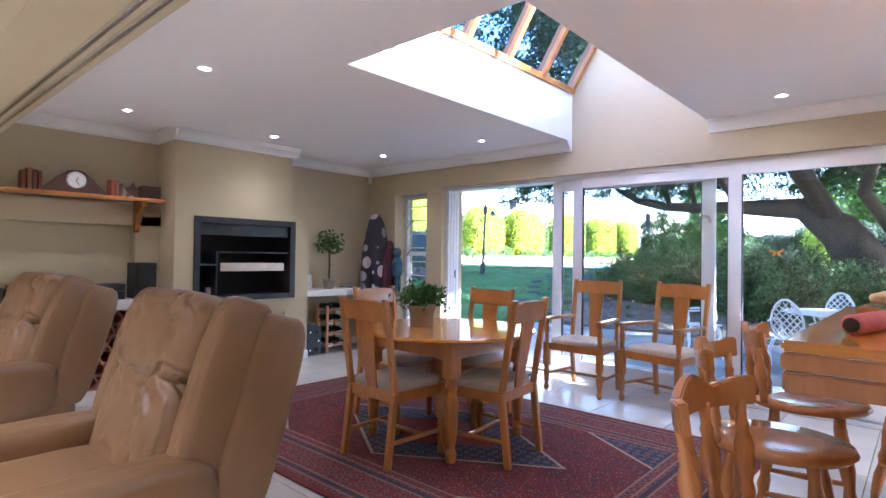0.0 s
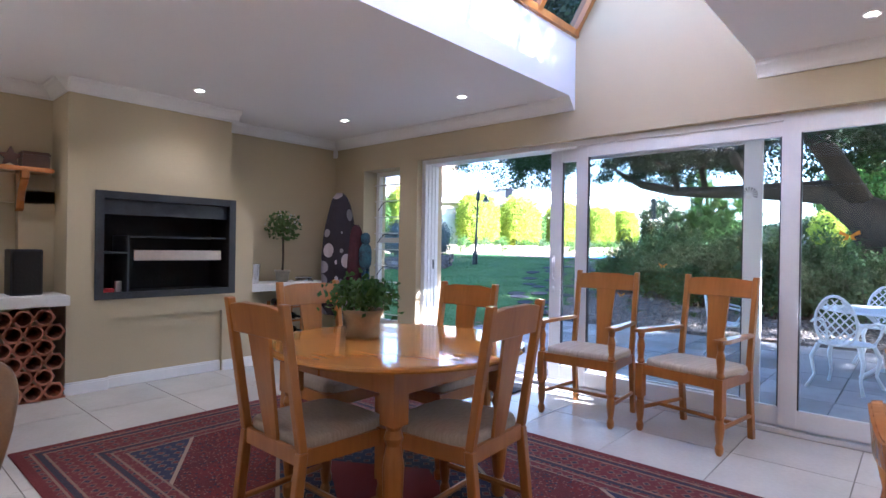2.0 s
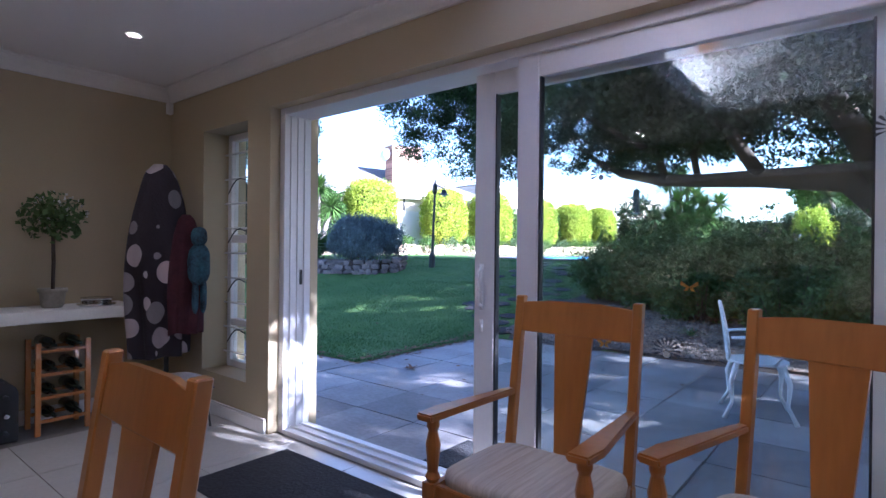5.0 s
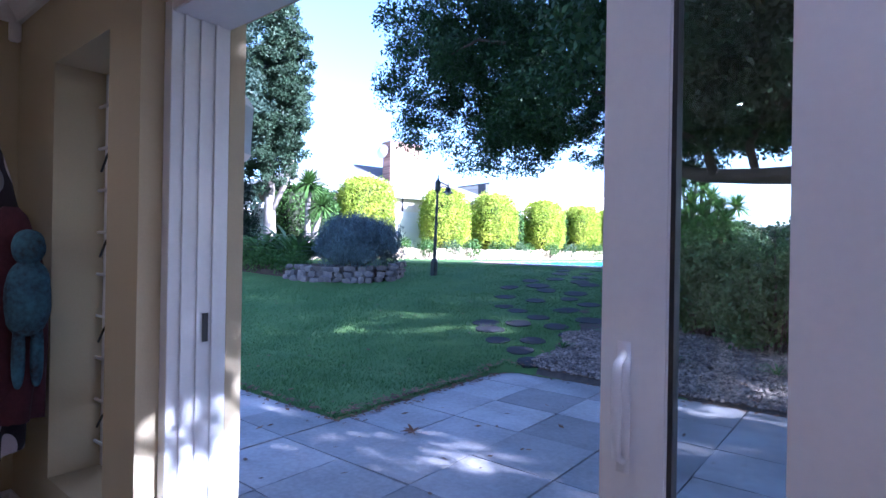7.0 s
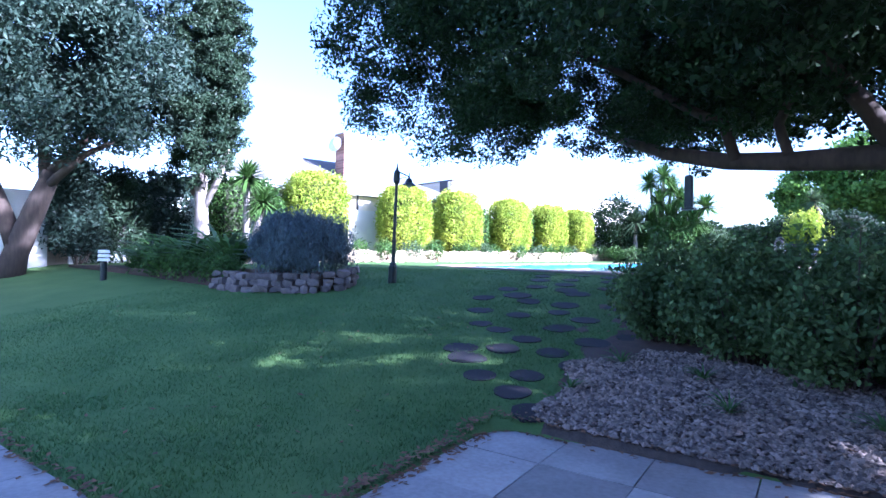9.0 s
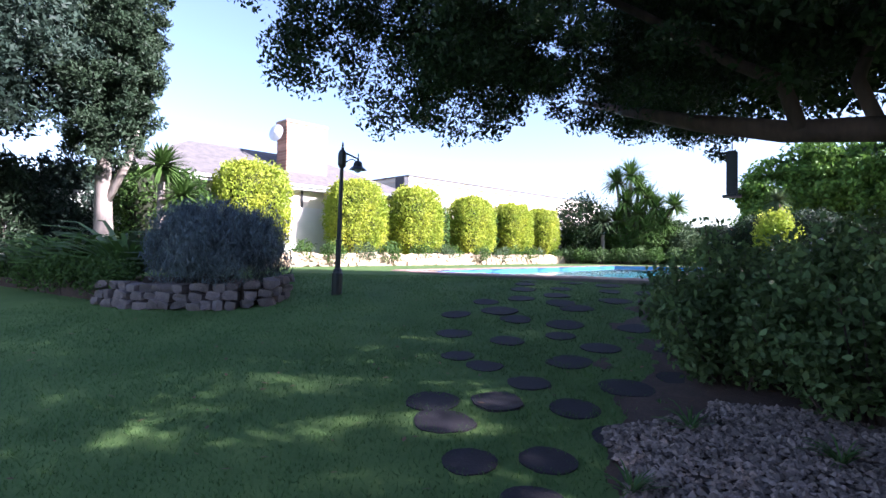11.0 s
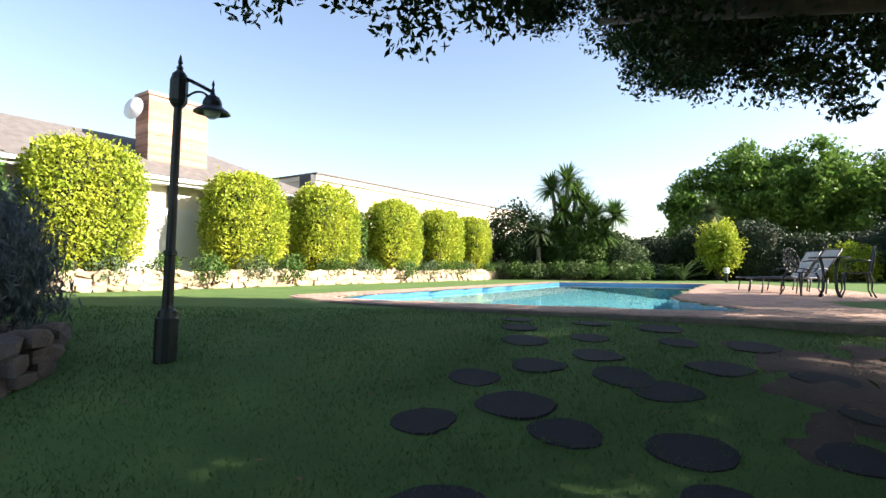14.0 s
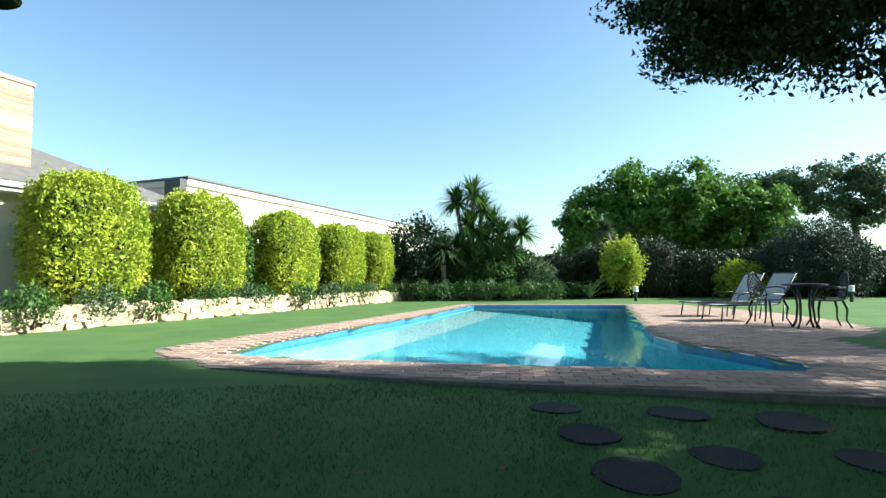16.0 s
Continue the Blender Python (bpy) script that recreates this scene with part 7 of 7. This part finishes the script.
prism(bm, arch, -0.12, 0.10, Matrix(((0, 0, 1, 0), (1, 0, 0, 0), (0, 1, 0, 0), (0, 0, 0, 1))))
part("case", bm, BLACK, ar, bevel=0.004)
for k in range(3):
    for y in (-0.06, 0.06):
        bm = bmesh.new()
        lathe(bm, [(0.014, 0.10), (0.015, 0.15), (0.010, 0.152)], Matrix.Translation((0, y, 0.07 + k * 0.11)) @ Matrix.Rotation(radians(90), 4, "Y"), 10)
        part("bottle_neck", bm, STEEL_BLACK if (k + (y > 0)) % 2 else CHROME, ar)

# coat stand with coats
cs = empty("coat_stand", pose(-5.66, 4.98, 0), label="black metal coat stand hung with a spotted robe and maroon coat", category="coat stand")
boxes("foot", BLACK, cs, (-0.17, 0.17, -0.17, 0.17, 0.0, 0.02), bevel=0.006)
bm = bmesh.new()
tube(bm, [(0, 0, 0.02), (0, 0, 1.80)], 0.017, 10)
part("pole", bm, BLACK, cs)


def garment(name, material, parent, at, w, d, z0, z1, seed, folds=7, label=""):
    """A hanging garment: a folded tube, gathered at the hook."""
    bm = bmesh.new()
    rows = []
    nu, nv = 64, 26
    for j in range(nv + 1):
        f = j / nv
        z = z1 + (z0 - z1) * f
        g = min(1.12, 0.22 + 1.25 * f ** 0.5) * (1 - 0.25 * max(0, f - 0.4))
        row = []
        for i in range(nu):
            a = math.tau * i / nu
            k = 1 + 0.14 * f * math.sin(folds * a + 1.5 * math.sin(f * 3 + seed)) + 0.10 * noise.noise((math.cos(a) * 1.5 + seed, math.sin(a) * 1.5, f * 4))
            row.append(bm.verts.new((at[0] + d * g * k * math.cos(a), at[1] + w * g * k * math.sin(a), z + 0.03 * noise.noise((a, seed, 1)) * f)))
        rows.append(row)
    for p, q in zip(rows, rows[1:]):
        for i in range(nu):
            bm.faces.new((p[i], p[(i + 1) % nu], q[(i + 1) % nu], q[i]))
    bm.faces.new(rows[0])
    return part(name, bm, material, parent, label, smooth=True)


def spotmat():
    m = mat("spotted_fleece", (0.03, 0.022, 0.028), (0.02, 0.015, 0.02), 0.95, 20, 0.5)
    n, l = m.node_tree.nodes, m.node_tree.links
    v = n.new("ShaderNodeTexVoronoi")
    v.inputs["Scale"].default_value = 6.6
    v.inputs["Randomness"].default_value = 0.55
    tc = n.new("ShaderNodeTexCoord")
    mp = n.new("ShaderNodeMapping")
    mp.inputs["Scale"].default_value = (1, 1, 0.8)
    l.new(tc.outputs["Object"], mp.inputs[0])
    l.new(mp.outputs[0], v.inputs["Vector"])
    lt = n.new("ShaderNodeMath")
    lt.operation = "LESS_THAN"
    lt.inputs[1].default_value = 0.42
    l.new(v.outputs["Distance"], lt.inputs[0])
    hue = n.new("ShaderNodeMix")
    hue.data_type = "RGBA"
    hue.inputs[6].default_value, hue.inputs[7].default_value = rgb((0.14, 0.13, 0.14)), rgb((0.60, 0.49, 0.50))
    l.new(v.outputs["Color"], hue.inputs[0])
    mx = n.new("ShaderNodeMix")
    mx.data_type = "RGBA"
    mx.inputs[6].default_value = rgb((0.025, 0.018, 0.024))
    l.new(lt.outputs[0], mx.inputs[0])
    l.new(hue.outputs[2], mx.inputs[7])
    l.new(mx.outputs[2], n["Principled BSDF"].inputs["Base Color"])
    return m


garment("spotted_robe", spotmat(), cs, (0.02, -0.06, 0), 0.20, 0.15, 0.44, 1.82, 1.0, label="dark robe with pale grey spots")
garment("maroon_coat", mat("maroon_wool", (0.075, 0.018, 0.026), (0.045, 0.010, 0.016), 0.95, 14, 0.4), cs, (0.17, 0.06, 0), 0.12, 0.08, 0.60, 1.46, 3.0, label="maroon woollen coat")
doll = bmesh.new()
puff(doll, 0, 0, 0.50, 0.05, 0.055, 0.07, 0.9, 0.05)
puff(doll, 0, 0, 0.30, 0.06, 0.075, 0.15, 0.8, 0.08)
puff(doll, 0.01, 0.03, 0.08, 0.022, 0.022, 0.13, 0.8, 0.02)
puff(doll, 0.01, -0.03, 0.08, 0.022, 0.022, 0.13, 0.8, 0.02)
doll_ob = part("hanging_doll", doll, mat("blue_felt", (0.07, 0.19, 0.26), (0.02, 0.02, 0.03), 0.95, 9, 0.3), smooth=True)
doll_ob.matrix_world = pose(-5.36, 5.07, 0.80)
tagged(doll_ob, "blue and black cloth doll hanging on the coat stand", "doll")
boot = empty("boot_bench", pose(-5.28, 4.92, 0), label="small black wire stand with folded grey cloth by the window", category="stand")
for x, y in ((-0.16, -0.12), (0.16, -0.12), (-0.16, 0.12), (0.16, 0.12)):
    bm = bmesh.new()
    tube(bm, [(x, y, 0), (x * 0.8, y, 0.12), (x, y, 0.26)], 0.008, 6)
    part("leg", bm, BLACK_IRON, boot)
boxes("top", BLACK_IRON, boot, (-0.18, 0.18, -0.14, 0.14, 0.26, 0.275), bevel=0.004)
cushion("folded_cloth", mat("grey_cloth", (0.42, 0.42, 0.46), (0.32, 0.32, 0.36), 0.95, 12, 0.4), boot, 0, 0, 0.31, 0.15, 0.11, 0.04, power=0.6, wrinkle=0.2)

# ---- downlights with added fill, sensor, stickers, mats ----
# The last four are unseen, added as fill to brighten the room.
for k, (x, y) in enumerate(((-3.64, 1.63), (-5.25, 1.68), (-5.17, 3.07), (-5.06, 4.51), (-3.56, 4.58), (-0.82, 4.70), (-0.4, 1.6), (-4.6, -1.3), (-2.4, -1.3), (-0.2, -1.3), (1.6, 3.2))):
    dl = empty("downlight", pose(x, y, ZC), label="small recessed white ceiling downlight, lit; four are unseen fill", category="ceiling light", group="ceiling downlights")
    bm = bmesh.new()
    lathe(bm, [(0.028, -0.001), (0.042, -0.008), (0.046, -0.006), (0.046, -0.0005)], None, 20)
    part("ring", bm, TRIM, dl)
    bm = bmesh.new()
    lathe(bm, [(0.001, -0.0035), (0.020, -0.0035), (0.020, -0.002)], None, 16)
    part("bulb", bm, GLOW, dl)
    lt = new("downlight_and_fill_beam", bpy.data.lights.new("downlight_and_fill_beam", "SPOT"))
    # 1.5 for the lamps in view, 26 for the added fill.
    lt.data.energy = 1.5 if y > 0 and x < 1 else 26
    lt.data.spot_size = radians(125)
    lt.data.spot_blend = 0.9
    lt.data.shadow_soft_size = 0.03
    lt.data.color = (1.0, 0.90, 0.76)
    lt.matrix_world = look((x, y, ZC - 0.02), (x, y + 0.001, 0))
sensor = boxes("alarm_sensor", TRIM, None, (XB + 0.005, XB + 0.05, YD - 0.05, YD - 0.005, ZC - 0.20, ZC - 0.107), bevel=0.006)
tagged(sensor, "small white alarm sensor in the room corner", "sensor")


def sticker(kind, x, z, y, s):
    bm = bmesh.new()
    T = Matrix.Translation((x, y, z)) @ Matrix.Rotation(radians(90), 4, "X")
    if kind == "butterfly":
        for sx in (-1, 1):
            prism(bm, [(0, 0), (sx * s, s * 0.7), (sx * s * 1.1, s * 0.2), (sx * s * 0.4, -s * 0.1), (sx * s * 0.7, -s * 0.6), (sx * 0.2 * s, -s * 0.5)][::sx], 0, 0.001, T)
        ob = part("butterfly_sticker", bm, mat("orange_film", (0.75, 0.33, 0.03), (0.45, 0.16, 0.02), 0.5, 40))
        return tagged(ob, "orange butterfly sticker on the glass", "sticker", "stickers on the glass")
    for k in range(11):
        a = radians(-20 + k * 22)
        prism(bm, [(0.3 * s * math.cos(a), 0.3 * s * math.sin(a)), (s * math.cos(a - 0.10), s * math.sin(a - 0.10)), (s * 1.05 * math.cos(a), s * 1.05 * math.sin(a)), (s * math.cos(a + 0.10), s * math.sin(a + 0.10))], 0, 0.001, T)
    ob = part("daisy_sticker", bm, mat("grey_film", (0.10, 0.10, 0.11), (0.06, 0.06, 0.07), 0.5, 40))
    prism_b = bmesh.new()
    lathe(prism_b, [(0.26 * s, 0), (0.25 * s, 0.0015)], Matrix.Translation((x, y - 0.001, z - 0.3 * s)) @ Matrix.Rotation(radians(90), 4, "X"), 14)
    part("sticker_centre", prism_b, PLASTER_WHITE, ob)
    return tagged(ob, "dark daisy sticker on the glass", "sticker", "stickers on the glass")


G1 = YD + 0.128
sticker("daisy", -1.53, 1.62, G1, 0.055)
sticker("butterfly", -2.12, 1.10, G1, 0.03)
sticker("butterfly", -2.45, 0.85, G1, 0.028)
sticker("daisy", -2.20, 0.85, G1, 0.05)
sticker("daisy", -2.47, 1.55, G1, 0.045)
sticker("butterfly", -0.95, 1.33, YD + 0.083, 0.05)
om = boxes("outdoor_mat", mat("coarse_black_mat", (0.04, 0.04, 0.045), (0.015, 0.015, 0.018), 0.95, 60, 0.9), None, (-3.75, -3.05, 5.68, 6.15, PAVE_Z, PAVE_Z + 0.02), bevel=0.005)
tagged(om, "black coarse outdoor mat on the terrace", "mat")
wl = empty("wall_lantern", pose(-4.92, 5.53, 1.66), label="white wall lantern with glass sides beside the door", category="wall lamp")
boxes("bracket", TRIM, wl, (-0.02, 0.02, 0.0, 0.12, 0.30, 0.33), (-0.03, 0.03, 0, 0.012, 0.15, 0.36), bevel=0.004)
bm = bmesh.new()
lathe(bm, [(0.02, 0.0), (0.06, 0.03), (0.075, 0.05)], Matrix.Translation((0, 0.14, 0)), 6)
part("lantern_base", bm, TRIM, wl)
bm = bmesh.new()
lathe(bm, [(0.085, 0.25), (0.06, 0.29), (0.015, 0.34)], Matrix.Translation((0, 0.14, 0)), 6)
part("lantern_roof", bm, TRIM, wl)
bm = bmesh.new()
lathe(bm, [(0.07, 0.05), (0.08, 0.25)], Matrix.Translation((0, 0.14, 0)), 6)
part("lantern_glass", bm, LENS_GLASS, wl)
dry = strap_plant("dry_leaves", (-5.55, 7.55, PAVE_Z + 0.002), 16, 0.10, 0.025, mat("dry_leaf", (0.22, 0.10, 0.05), (0.14, 0.06, 0.03), 0.9), "fallen dry brown leaves on the slabs", "leaves", 5, 0.5)

# ---- floor tiles and terrace slabs, piece by piece ----
tb = bmesh.new()
box(tb, -0.297, 0.297, -0.297, 0.297, -0.010, 0.0)
tile_me = bpy.data.meshes.new("tile")
tb.to_mesh(tile_me)
tb.free()
tile_me.materials.append(TILE)
for i in range(-8, 8):
    for j in range(-14, 2):
        x, y = -1.76 + i * 0.6, 4.95 + j * 0.6
        if XB < x - 0.29 and x + 0.29 < XR and YN < y - 0.25 and y < 5.2:
            t_ob = new("tile", tile_me)
            t_ob.parent = floor
            t_ob.location = (x, y, 0)
terrace = bpy.data.objects["terrace_bed"]
rng = np.random.default_rng(19)
for i in range(-16, 24):
    for j in range(-1, 8):
        x0, y0 = -6.20 + i * 0.63, 5.58 + j * 0.63
        a, b = max(y0, OUT + 0.01), min(y0 + 0.63, 7.36 if i < 0 else far_edge(x0 + 0.3))
        if b - a < 0.1:
            continue
        g = rng.uniform(0.003, 0.007, 4)
        k = rng.uniform(-0.006, 0.006, 4)
        bm = bmesh.new()
        ring = [(x0 + g[0], a + g[1] + k[0]), (x0 + 0.63 - g[2], a + g[1] + k[1]), (x0 + 0.63 - g[2] + k[2], b - g[3]), (x0 + g[0] + k[3], b - g[3])]
        prism(bm, ring, PAVE_Z - 0.03, PAVE_Z + rng.uniform(-0.003, 0.004))
        part("slab", bm, SLAB, terrace)
